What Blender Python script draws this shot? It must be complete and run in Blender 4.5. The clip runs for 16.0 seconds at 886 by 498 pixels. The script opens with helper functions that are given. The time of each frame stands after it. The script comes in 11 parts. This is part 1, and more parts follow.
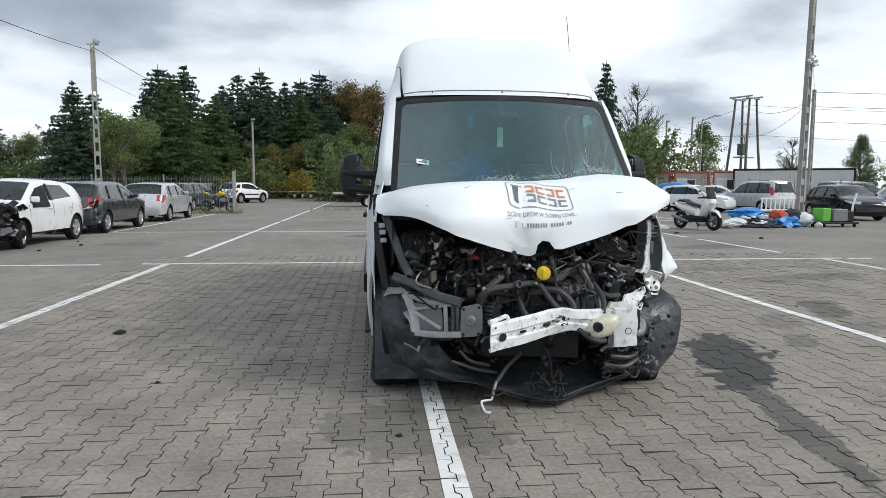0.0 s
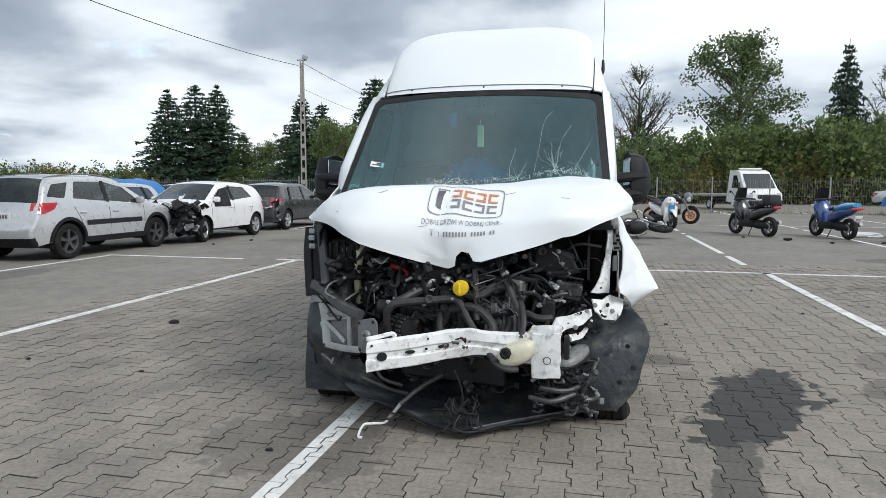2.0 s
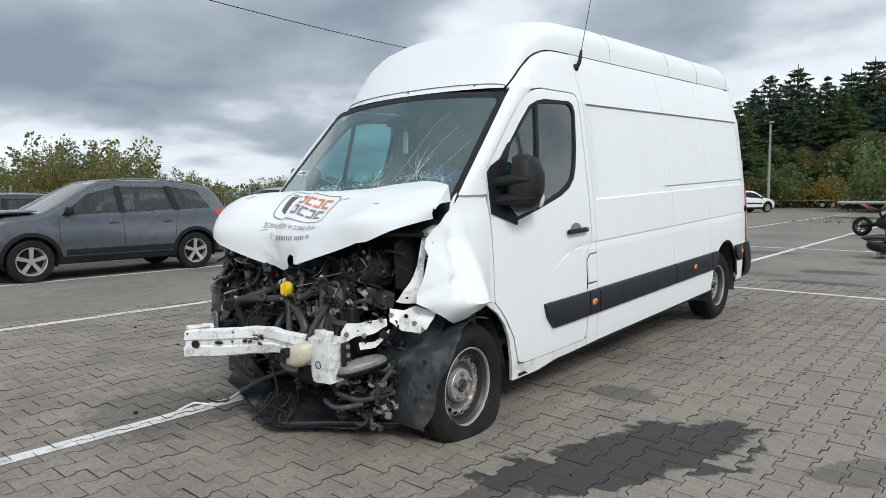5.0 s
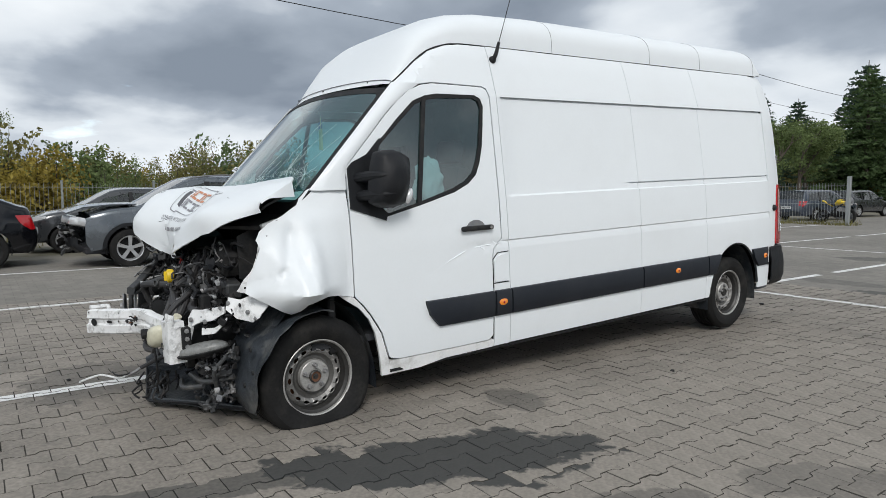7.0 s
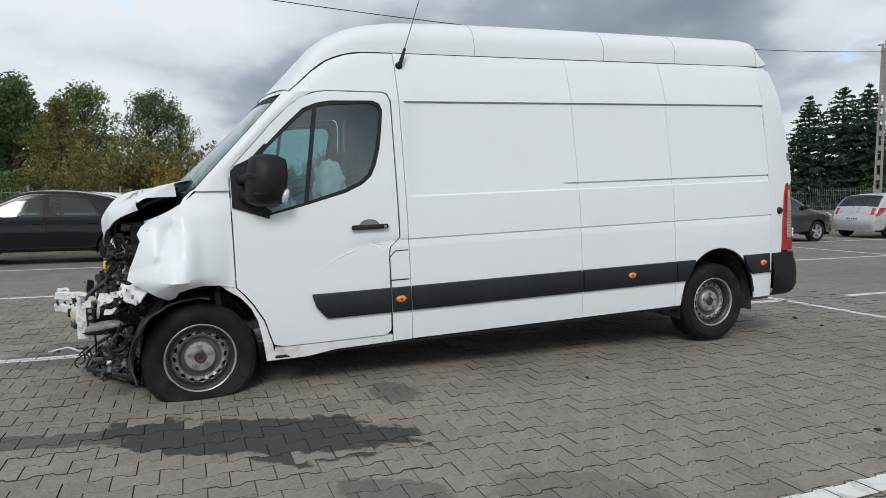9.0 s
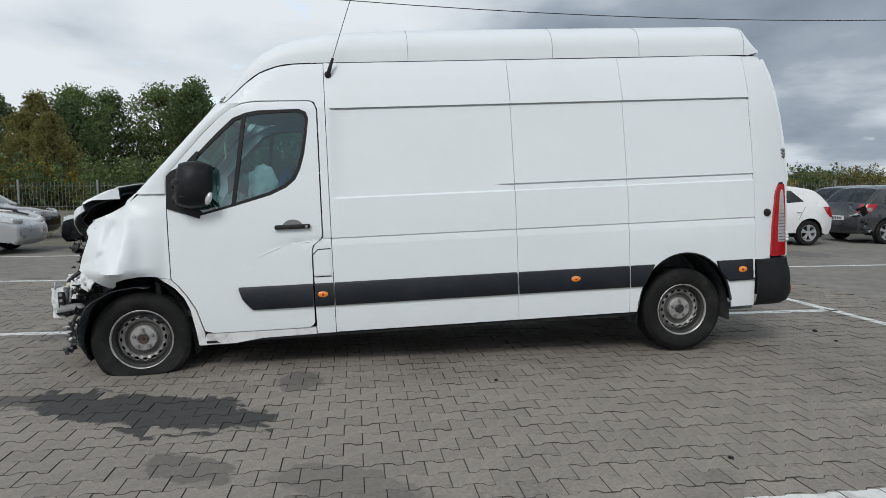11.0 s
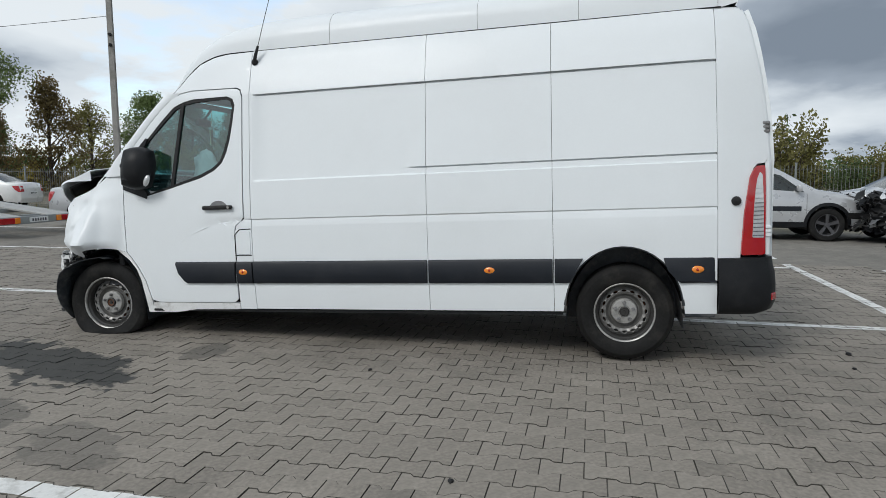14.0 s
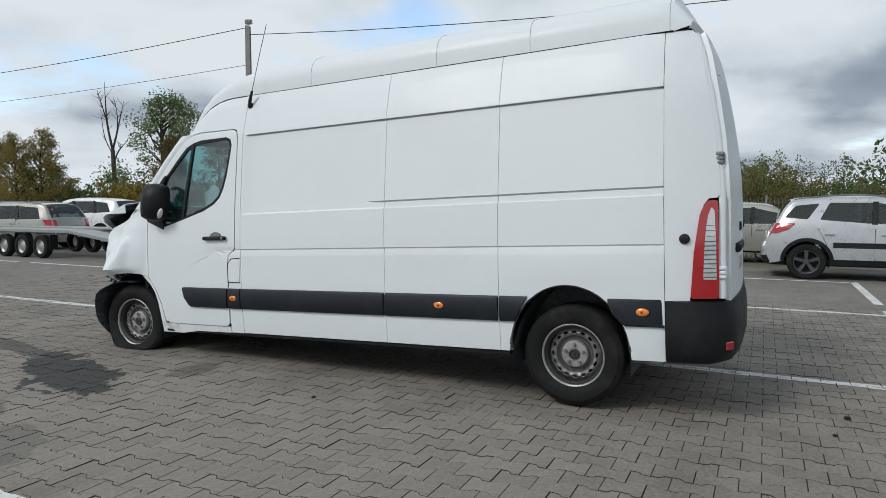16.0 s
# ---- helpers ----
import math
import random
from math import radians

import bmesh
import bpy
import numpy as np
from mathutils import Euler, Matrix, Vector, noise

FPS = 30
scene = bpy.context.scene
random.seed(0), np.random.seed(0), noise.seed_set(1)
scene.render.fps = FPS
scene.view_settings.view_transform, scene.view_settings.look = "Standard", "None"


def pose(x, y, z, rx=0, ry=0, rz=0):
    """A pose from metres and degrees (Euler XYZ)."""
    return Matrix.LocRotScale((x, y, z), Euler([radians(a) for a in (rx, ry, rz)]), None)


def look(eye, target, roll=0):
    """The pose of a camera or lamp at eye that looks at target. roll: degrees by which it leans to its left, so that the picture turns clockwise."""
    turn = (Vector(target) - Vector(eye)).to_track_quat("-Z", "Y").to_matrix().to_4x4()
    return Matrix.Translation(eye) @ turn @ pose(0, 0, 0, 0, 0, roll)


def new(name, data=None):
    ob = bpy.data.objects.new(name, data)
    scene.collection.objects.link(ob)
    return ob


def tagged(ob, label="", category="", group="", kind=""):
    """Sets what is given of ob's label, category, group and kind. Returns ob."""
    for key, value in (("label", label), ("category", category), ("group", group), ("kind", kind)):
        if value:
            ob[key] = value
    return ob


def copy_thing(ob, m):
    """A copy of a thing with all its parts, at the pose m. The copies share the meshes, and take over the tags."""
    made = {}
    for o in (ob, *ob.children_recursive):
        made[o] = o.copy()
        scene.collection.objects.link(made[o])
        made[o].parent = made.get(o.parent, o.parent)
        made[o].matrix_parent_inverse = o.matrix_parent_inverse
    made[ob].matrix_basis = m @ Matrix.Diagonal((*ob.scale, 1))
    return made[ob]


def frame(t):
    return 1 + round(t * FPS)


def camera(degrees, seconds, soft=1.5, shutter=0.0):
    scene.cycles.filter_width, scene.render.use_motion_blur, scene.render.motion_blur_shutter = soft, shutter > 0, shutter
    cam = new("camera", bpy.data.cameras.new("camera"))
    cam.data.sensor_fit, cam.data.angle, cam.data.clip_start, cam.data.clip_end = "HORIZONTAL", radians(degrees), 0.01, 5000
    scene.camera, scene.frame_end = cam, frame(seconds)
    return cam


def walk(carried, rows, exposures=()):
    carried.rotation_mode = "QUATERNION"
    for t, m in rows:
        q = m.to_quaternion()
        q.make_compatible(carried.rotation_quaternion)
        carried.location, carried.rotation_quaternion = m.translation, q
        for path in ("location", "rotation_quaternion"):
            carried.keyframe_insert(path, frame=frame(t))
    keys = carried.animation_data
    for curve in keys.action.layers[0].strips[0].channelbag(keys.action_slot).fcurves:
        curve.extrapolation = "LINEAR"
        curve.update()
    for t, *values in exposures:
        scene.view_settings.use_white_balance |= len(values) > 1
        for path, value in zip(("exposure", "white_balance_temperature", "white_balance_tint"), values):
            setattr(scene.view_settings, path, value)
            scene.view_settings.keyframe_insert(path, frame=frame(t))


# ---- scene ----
from mathutils.bvhtree import BVHTree

cam = camera(68.5, 16.0, 0.7)
PATH = [
    (0, (0.58, 0.509, 1.341), (0.786, 2.489, 1.148), 0.2),
    (0.5, (1.046, 0.61, 1.351), (1.121, 2.599, 1.155), 0.1),
    (1, (1.477, 0.671, 1.37), (1.409, 2.66, 1.176), 0.1),
    (1.5, (1.89, 0.813, 1.378), (1.644, 2.789, 1.188), 0.0),
    (2, (2.293, 0.921, 1.369), (1.855, 2.863, 1.175), 0.1),
    (2.5, (2.721, 1.088, 1.373), (2.082, 2.973, 1.182), 0.1),
    (3, (3.136, 1.301, 1.382), (2.327, 3.12, 1.194), 0.1),
    (3.2, (3.323, 1.359, 1.366), (2.449, 3.148, 1.174), 0.0),
    (5.3, (4.906, 2.292, 1.331), (3.565, 3.766, 1.167), -0.1),
    (5.5, (5.005, 2.379, 1.322), (3.64, 3.832, 1.155), 0.1),
    (6, (5.317, 2.718, 1.323), (3.858, 4.075, 1.153), 0.1),
    (6.5, (5.602, 3.094, 1.344), (4.047, 4.339, 1.169), 0.0),
    (7, (5.925, 3.423, 1.33), (4.306, 4.585, 1.158), -0.0),
    (7.5, (6.206, 3.802, 1.299), (4.504, 4.839, 1.132), -0.2),
    (8, (6.492, 4.176, 1.282), (4.72, 5.089, 1.12), -0.1),
    (8.5, (6.782, 4.544, 1.29), (4.961, 5.356, 1.131), -0.1),
    (9, (6.956, 4.95, 1.294), (5.1, 5.679, 1.139), -0.1),
    (9.2, (7.048, 5.097, 1.272), (5.178, 5.789, 1.115), -0.1),
    (11.3, (7.582, 6.869, 1.388), (5.599, 7.066, 1.21), -0.1),
    (11.5, (7.603, 7.048, 1.366), (5.616, 7.199, 1.195), -0.1),
    (12, (7.635, 7.491, 1.363), (5.642, 7.533, 1.195), -0.1),
    (12.5, (7.541, 7.921, 1.352), (5.551, 7.809, 1.188), -0.2),
    (13, (7.482, 8.343, 1.343), (5.505, 8.092, 1.177), -0.2),
    (13.5, (7.395, 8.696, 1.309), (5.436, 8.335, 1.133), -0.1),
    (14, (7.248, 9.084, 1.365), (5.311, 8.641, 1.135), -0.1),
    (14.5, (7.156, 9.508, 1.373), (5.236, 9.002, 1.133), -0.2),
    (15, (6.976, 9.85, 1.395), (5.085, 9.247, 1.15), -0.2),
    (15.5, (6.867, 10.181, 1.4), (5.017, 9.446, 1.208), -0.1),
    (16, (6.771, 10.483, 1.386), (4.982, 9.598, 1.252), -0.0),
]
walk(cam, [(t, look(eye, target, roll)) for t, eye, target, roll in PATH],
     [(0, 0.50, 6390, 9.6), (3.2, 0.50, 6400, 9.6), (5.5, 0.39, 6480, 10), (7.5, 0.24, 6490, 10), (9, 0.14, 6450, 9.5), (12.5, 0.05, 6350, 8.5), (14.7, 0.12, 6380, 8.5), (16, 0.0, 6320, 8)])

# ---- world, sun ----
world = bpy.data.worlds.new("overcast_sky")
scene.world = world
world.use_nodes = True
SUN_EL, SUN_AZ = 42.0, -28.0          # elevation; bearing of the light from +x towards +y


def build_world():
    nt = world.node_tree
    nt.nodes.clear()
    n, lk = nt.nodes.new, nt.links.new
    out, bg = n("ShaderNodeOutputWorld"), n("ShaderNodeBackground")
    sky = n("ShaderNodeTexSky")
    sky.sky_type, sky.sun_disc = "NISHITA", False
    sky.sun_elevation, sky.sun_rotation = radians(SUN_EL), radians(90 - SUN_AZ)
    dim = n("ShaderNodeMixRGB")
    dim.blend_type = "MULTIPLY"
    dim.inputs[0].default_value = 1.0
    dim.inputs[2].default_value = (0.30, 0.30, 0.30, 1)
    lk(sky.outputs[0], dim.inputs[1])
    co = n("ShaderNodeTexCoord")
    sep = n("ShaderNodeSeparateXYZ")
    lk(co.outputs["Generated"], sep.inputs[0])
    # a flat cloud deck: direction divided by its height
    hgt = n("ShaderNodeMath")
    hgt.operation = "MAXIMUM"
    lk(sep.outputs[2], hgt.inputs[0])
    hgt.inputs[1].default_value = 0.0
    add = n("ShaderNodeMath")
    add.operation = "ADD"
    lk(hgt.outputs[0], add.inputs[0])
    add.inputs[1].default_value = 0.24
    dv = n("ShaderNodeVectorMath")
    dv.operation = "DIVIDE"
    lk(co.outputs["Generated"], dv.inputs[0])
    cmb = n("ShaderNodeCombineXYZ")
    for i in range(3):
        lk(add.outputs[0], cmb.inputs[i])
    lk(cmb.outputs[0], dv.inputs[1])

    def cloud(scale, detail, rough, offset):
        mp = n("ShaderNodeMapping")
        mp.inputs["Location"].default_value = offset
        lk(dv.outputs[0], mp.inputs[0])
        t = n("ShaderNodeTexNoise")
        t.inputs["Scale"].default_value = scale
        t.inputs["Detail"].default_value = detail
        t.inputs["Roughness"].default_value = rough
        t.inputs["Distortion"].default_value = 0.1
        lk(mp.outputs[0], t.inputs["Vector"])
        return t
    big = cloud(1.15, 7, 0.47, CLOUD_A)
    shade = n("ShaderNodeValToRGB")
    e = shade.color_ramp.elements
    e[0].position, e[0].color = 0.29, (0.26, 0.31, 0.38, 1)
    e[1].position, e[1].color = 0.64, (0.95, 1.0, 1.04, 1)
    m1 = shade.color_ramp.elements.new(0.43)
    m1.color = (0.42, 0.48, 0.56, 1)
    m2 = shade.color_ramp.elements.new(0.52)
    m2.color = (0.76, 0.82, 0.88, 1)
    # heavier cloud towards one side of the lot, gaps towards another

    def toward(x, y, z, lo, hi, amount, src):
        dt, mr, ad = n("ShaderNodeVectorMath"), n("ShaderNodeMapRange"), n("ShaderNodeMath")
        dt.operation, mr.interpolation_type = "DOT_PRODUCT", "SMOOTHSTEP"
        dt.inputs[1].default_value = Vector((x, y, z)).normalized()
        lk(co.outputs["Generated"], dt.inputs[0])
        for i, v in enumerate((lo, hi, 0.0, amount)):
            mr.inputs[i + 1].default_value = v
        lk(dt.outputs["Value"], mr.inputs[0])
        ad.operation = "ADD"
        lk(mr.outputs[0], ad.inputs[0])
        lk(src, ad.inputs[1])
        return ad.outputs[0]
    # a brighter band along the horizon
    low, lift = n("ShaderNodeMapRange"), n("ShaderNodeMath")
    low.interpolation_type = "SMOOTHSTEP"
    for i, v in enumerate((0.03, 0.17, 0.085, 0.0)):
        low.inputs[i + 1].default_value = v
    lk(sep.outputs[2], low.inputs[0])
    lift.operation = "ADD"
    lk(low.outputs[0], lift.inputs[0])
    lk(big.outputs[0], lift.inputs[1])
    level = lift.outputs[0]
    for x, y, z, lo, hi, amount in ((-0.86, 0.49, 0.20, 0.90, 0.99, -0.055), (-0.9, 0.42, 0.45, 0.66, 1.0, -0.015), (0.2, 1.0, 0.35, 0.6, 1.0, 0.035), (-0.5, -0.85, 0.2, 0.4, 1.0, 0.085),
                                    (-0.60, 0.77, 0.24, 0.86, 0.99, -0.055), (-0.97, 0.0, 0.30, 0.90, 1.0, 0.05), (-0.40, 0.90, 0.18, 0.93, 1.0, 0.06), (-0.86, -0.47, 0.19, 0.93, 1.0, 0.05), (-0.90, 0.40, 0.19, 0.95, 1.0, -0.045)):
        level = toward(x, y, z, lo, hi, amount, level)
    lk(level, shade.inputs[0])
    gap = cloud(1.5, 7, 0.55, CLOUD_B)
    hole = n("ShaderNodeValToRGB")
    hole.color_ramp.elements[0].position, hole.color_ramp.elements[0].color = 0.63, (0, 0, 0, 1)
    hole.color_ramp.elements[1].position, hole.color_ramp.elements[1].color = 0.80, (1, 1, 1, 1)
    lk(toward(-0.62, -0.72, 0.50, 0.70, 0.98, 0.11, gap.outputs[0]), hole.inputs[0])
    mix = n("ShaderNodeMixRGB")
    lk(hole.outputs[0], mix.inputs[0])
    lk(shade.outputs[0], mix.inputs[1])
    lk(dim.outputs[0], mix.inputs[2])
    lk(mix.outputs[0], bg.inputs[0])
    bg.inputs[1].default_value = SKY
    lk(bg.outputs[0], out.inputs[0])


SKY, CLOUD_A, CLOUD_B = 0.78, (3.1, 7.4, 0.0), (11.0, 2.0, 5.0)
build_world()
sun = new("sun", bpy.data.lights.new("sun", "SUN"))
sun.data.energy, sun.data.angle, sun.data.color = 1.5, radians(20), (1.0, 0.97, 0.93)
sun.matrix_world = look((60 * math.cos(radians(SUN_AZ)), 60 * math.sin(radians(SUN_AZ)), 60 * math.tan(radians(SUN_EL))), (0, 0, 0))

# ---- materials ----
MATS = {}


def stained(nt, final, stains):
    """Oil soaked into a surface: (x, y, length, width, turn, strength) of ragged patches on the ground."""
    n, lk = nt.nodes.new, nt.links.new

    def math_(op, a, b):
        m = n("ShaderNodeMath")
        m.operation = op
        for k, v in enumerate((a, b)):
            if isinstance(v, (int, float)):
                m.inputs[k].default_value = v
            else:
                lk(v, m.inputs[k])
        return m.outputs[0]
    g = n("ShaderNodeNewGeometry")
    t1, t2 = n("ShaderNodeTexNoise"), n("ShaderNodeTexNoise")
    for t, s in ((t1, 2.3), (t2, 11.0)):
        t.inputs["Scale"].default_value, t.inputs["Detail"].default_value = s, 6
        lk(g.outputs["Position"], t.inputs["Vector"])
    wob = math_("ADD", math_("MULTIPLY", math_("SUBTRACT", t1.outputs[0], 0.5), 1.2), math_("MULTIPLY", math_("SUBTRACT", t2.outputs[0], 0.5), 0.8))
    # each stone soaks it up a little differently
    info = n("ShaderNodeObjectInfo")
    wob = math_("ADD", wob, math_("MULTIPLY", math_("SUBTRACT", math_("FRACT", math_("ADD", info.outputs["Random"], g.outputs["Random Per Island"]), 0.0), 0.5), 0.42))
    total = None
    for x, y, a, b, turn, strength in stains:
        mp = n("ShaderNodeMapping")
        mp.vector_type = "TEXTURE"
        mp.inputs["Location"].default_value = (x, y, 0)
        mp.inputs["Rotation"].default_value = (0, 0, radians(turn))
        mp.inputs["Scale"].default_value = (a, b, 1e3)
        lk(g.outputs["Position"], mp.inputs[0])
        ln, mr = n("ShaderNodeVectorMath"), n("ShaderNodeMapRange")
        ln.operation, mr.interpolation_type = "LENGTH", "SMOOTHSTEP"
        lk(mp.outputs[0], ln.inputs[0])
        for k, v in enumerate((0.93, 1.07, strength, 0.0)):
            mr.inputs[k + 1].default_value = v
        lk(math_("ADD", ln.outputs["Value"], wob), mr.inputs[0])
        total = mr.outputs[0] if total is None else math_("MAXIMUM", total, mr.outputs[0])
    mx = n("ShaderNodeMixRGB")
    mx.inputs[2].default_value = (0.030, 0.033, 0.034, 1)
    lk(total, mx.inputs[0])
    lk(final, mx.inputs[1])
    return mx.outputs[0]


def mat(name, color, rough=0.6, metal=0.0, vary=0.12, scale=6.0, fine=60.0, bump=0.1, depth=0.004, coat=0.0, spec=0.5, dirt=None, dirt_amount=0.0,
        dirt_scale=3.0, random=0.0, island=0.0, stains=()):
    """Principled surface with variation at two scales, fine relief, and blotches of dirt."""
    if name in MATS:
        return MATS[name]
    m = bpy.data.materials.new(name)
    m.use_nodes = True
    nt = m.node_tree
    n, lk = nt.nodes.new, nt.links.new
    p = nt.nodes["Principled BSDF"]
    p.inputs["Roughness"].default_value = rough
    p.inputs["Metallic"].default_value = metal
    p.inputs["Coat Weight"].default_value = coat
    p.inputs["Coat Roughness"].default_value = 0.08
    p.inputs["Specular IOR Level"].default_value = spec
    co = n("ShaderNodeTexCoord")
    a, b = n("ShaderNodeTexNoise"), n("ShaderNodeTexNoise")
    for t, s, d in ((a, scale, 4), (b, fine, 3)):
        t.inputs["Scale"].default_value, t.inputs["Detail"].default_value = s, d
        lk(co.outputs["Object"], t.inputs["Vector"])
    mid = n("ShaderNodeMath")
    mid.operation = "ADD"
    lk(a.outputs[0], mid.inputs[0])
    lk(b.outputs[0], mid.inputs[1])
    rng = n("ShaderNodeMapRange")
    rng.inputs[1].default_value, rng.inputs[2].default_value = 0.6, 1.4
    rng.inputs[3].default_value, rng.inputs[4].default_value = 1 - vary, 1 + vary
    lk(mid.outputs[0], rng.inputs[0])
    last = rng.outputs[0]
    for amount, node, socket in ((random, "ShaderNodeObjectInfo", "Random"), (island, "ShaderNodeNewGeometry", "Random Per Island")):
        if amount:
            src, mr, mu = n(node), n("ShaderNodeMapRange"), n("ShaderNodeMath")
            mr.inputs[3].default_value, mr.inputs[4].default_value = 1 - amount, 1 + amount
            lk(src.outputs[socket], mr.inputs[0])
            mu.operation = "MULTIPLY"
            lk(last, mu.inputs[0])
            lk(mr.outputs[0], mu.inputs[1])
            last = mu.outputs[0]
    col = n("ShaderNodeVectorMath")
    col.operation = "SCALE"
    col.inputs[0].default_value = color
    lk(last, col.inputs["Scale"])
    final = col.outputs[0]
    if dirt:
        d = n("ShaderNodeTexNoise")
        d.inputs["Scale"].default_value, d.inputs["Detail"].default_value, d.inputs["Roughness"].default_value = dirt_scale, 8, 0.68
        lk(co.outputs["Object"], d.inputs["Vector"])
        r = n("ShaderNodeMapRange")
        r.inputs[1].default_value, r.inputs[2].default_value = 0.5, 0.72
        r.inputs[3].default_value, r.inputs[4].default_value = 0.0, dirt_amount
        lk(d.outputs[0], r.inputs[0])
        mx = n("ShaderNodeMixRGB")
        mx.inputs[2].default_value = (*dirt, 1)
        lk(r.outputs[0], mx.inputs[0])
        lk(final, mx.inputs[1])
        final = mx.outputs[0]
    if stains:
        final = stained(nt, final, stains)
    lk(final, p.inputs["Base Color"])
    rr = n("ShaderNodeMapRange")
    rr.inputs[1].default_value, rr.inputs[2].default_value = 0.3, 0.7
    rr.inputs[3].default_value, rr.inputs[4].default_value = max(rough - 0.08, 0.02), min(rough + 0.08, 1)
    lk(a.outputs[0], rr.inputs[0])
    lk(rr.outputs[0], p.inputs["Roughness"])
    if bump:
        bu = n("ShaderNodeBump")
        bu.inputs["Strength"].default_value, bu.inputs["Distance"].default_value = bump, depth
        lk(b.outputs[0], bu.inputs["Height"])
        lk(bu.outputs[0], p.inputs["Normal"])
    MATS[name] = m
    return m


def glass(name, tint, clear=0.75, rough=0.03, film=0.0, shine=0.09):
    """A tinted pane: it lets light through and mirrors by Fresnel; film: a teal veil for dust and for painted-in sky
    reflection.
    """
    if name in MATS:
        return MATS[name]
    m = bpy.data.materials.new(name)
    m.use_nodes = True
    nt = m.node_tree
    nt.nodes.clear()
    n, lk = nt.nodes.new, nt.links.new
    out, mx, tr, gl, fr = n("ShaderNodeOutputMaterial"), n("ShaderNodeMixShader"), n("ShaderNodeBsdfTransparent"), n("ShaderNodeBsdfGlossy"), n("ShaderNodeLayerWeight")
    tr.inputs[0].default_value = (tint[0] * clear, tint[1] * clear, tint[2] * clear, 1)
    gl.inputs[0].default_value = (1, 1, 1, 1)
    gl.inputs["Roughness"].default_value = rough
    fr.inputs[0].default_value = 0.5
    pw, sh = n("ShaderNodeMath"), n("ShaderNodeMapRange")
    pw.operation = "POWER"
    pw.inputs[1].default_value = 4.5
    lk(fr.outputs["Facing"], pw.inputs[0])
    sh.inputs[3].default_value, sh.inputs[4].default_value = shine, 1.0
    lk(pw.outputs[0], sh.inputs[0])
    lk(sh.outputs[0], mx.inputs[0])
    body = tr.outputs[0]
    if film:
        df, fm, no, mr = n("ShaderNodeBsdfDiffuse"), n("ShaderNodeMixShader"), n("ShaderNodeTexNoise"), n("ShaderNodeMapRange")
        df.inputs[0].default_value = (0.15, 0.42, 0.44, 1)
        no.inputs["Scale"].default_value, no.inputs["Detail"].default_value = 3.0, 5
        mr.inputs[1].default_value, mr.inputs[2].default_value = 0.3, 0.7
        mr.inputs[3].default_value, mr.inputs[4].default_value = film * 0.7, film * 1.3
        lk(no.outputs[0], mr.inputs[0])
        lk(mr.outputs[0], fm.inputs[0])
        lk(body, fm.inputs[1])
        lk(df.outputs[0], fm.inputs[2])
        body = fm.outputs[0]
    lk(body, mx.inputs[1])
    lk(gl.outputs[0], mx.inputs[2])
    lk(mx.outputs[0], out.inputs[0])
    MATS[name] = m
    return m


def leaf_mat(name, c, vary=0.35):
    if name in MATS:
        return MATS[name]
    m = bpy.data.materials.new(name)
    m.use_nodes = True
    nt = m.node_tree
    n, lk = nt.nodes.new, nt.links.new
    p = nt.nodes["Principled BSDF"]
    p.inputs["Roughness"].default_value = 0.6
    p.inputs["Specular IOR Level"].default_value = 0.25
    g, mr, sc, co, no, ad = n("ShaderNodeNewGeometry"), n("ShaderNodeMapRange"), n("ShaderNodeVectorMath"), n("ShaderNodeTexCoord"), n("ShaderNodeTexNoise"), n("ShaderNodeMath")
    no.inputs["Scale"].default_value = 0.5
    lk(co.outputs["Object"], no.inputs["Vector"])
    ad.operation = "ADD"
    lk(g.outputs["Random Per Island"], ad.inputs[0])
    lk(no.outputs[0], ad.inputs[1])
    mr.inputs[1].default_value, mr.inputs[2].default_value = 0.3, 1.7
    mr.inputs[3].default_value, mr.inputs[4].default_value = 1 - vary, 1 + vary
    lk(ad.outputs[0], mr.inputs[0])
    sc.operation = "SCALE"
    sc.inputs[0].default_value = c
    lk(mr.outputs[0], sc.inputs["Scale"])
    lk(sc.outputs[0], p.inputs["Base Color"])
    tl, mx = n("ShaderNodeBsdfTranslucent"), n("ShaderNodeMixShader")
    lk(sc.outputs[0], tl.inputs[0])
    mx.inputs[0].default_value = 0.5
    lk(p.outputs[0], mx.inputs[1])
    lk(tl.outputs[0], mx.inputs[2])
    lk(mx.outputs[0], nt.nodes["Material Output"].inputs[0])
    MATS[name] = m
    return m


WHITE = mat("white_paint", (0.775, 0.81, 0.83), 0.48, coat=0.10, spec=0.4, vary=0.012, bump=0.0, dirt=(0.50, 0.48, 0.45), dirt_amount=0.06, dirt_scale=1.3)
WHITE_DIRTY = mat("grimy_white_paint", (0.78, 0.79, 0.79), 0.4, coat=0.2, vary=0.05, bump=0.0, dirt=(0.22, 0.20, 0.17), dirt_amount=0.55, dirt_scale=7)
WHITE_SCRATCHED = mat("scratched_white_metal", (0.78, 0.79, 0.79), 0.45, vary=0.08, bump=0.3, fine=40, dirt=(0.09, 0.085, 0.075), dirt_amount=0.8, dirt_scale=15)
BLACK_PLASTIC = mat("black_plastic", (0.010, 0.011, 0.013), 0.5, vary=0.3, fine=180, bump=0.25, spec=0.26, dirt=(0.05, 0.05, 0.047), dirt_amount=0.2, dirt_scale=5)
CLADDING = mat("grey_black_cladding", (0.012, 0.015, 0.021), 0.5, vary=0.15, fine=220, bump=0.2, spec=0.32, dirt=(0.06, 0.06, 0.06), dirt_amount=0.2)
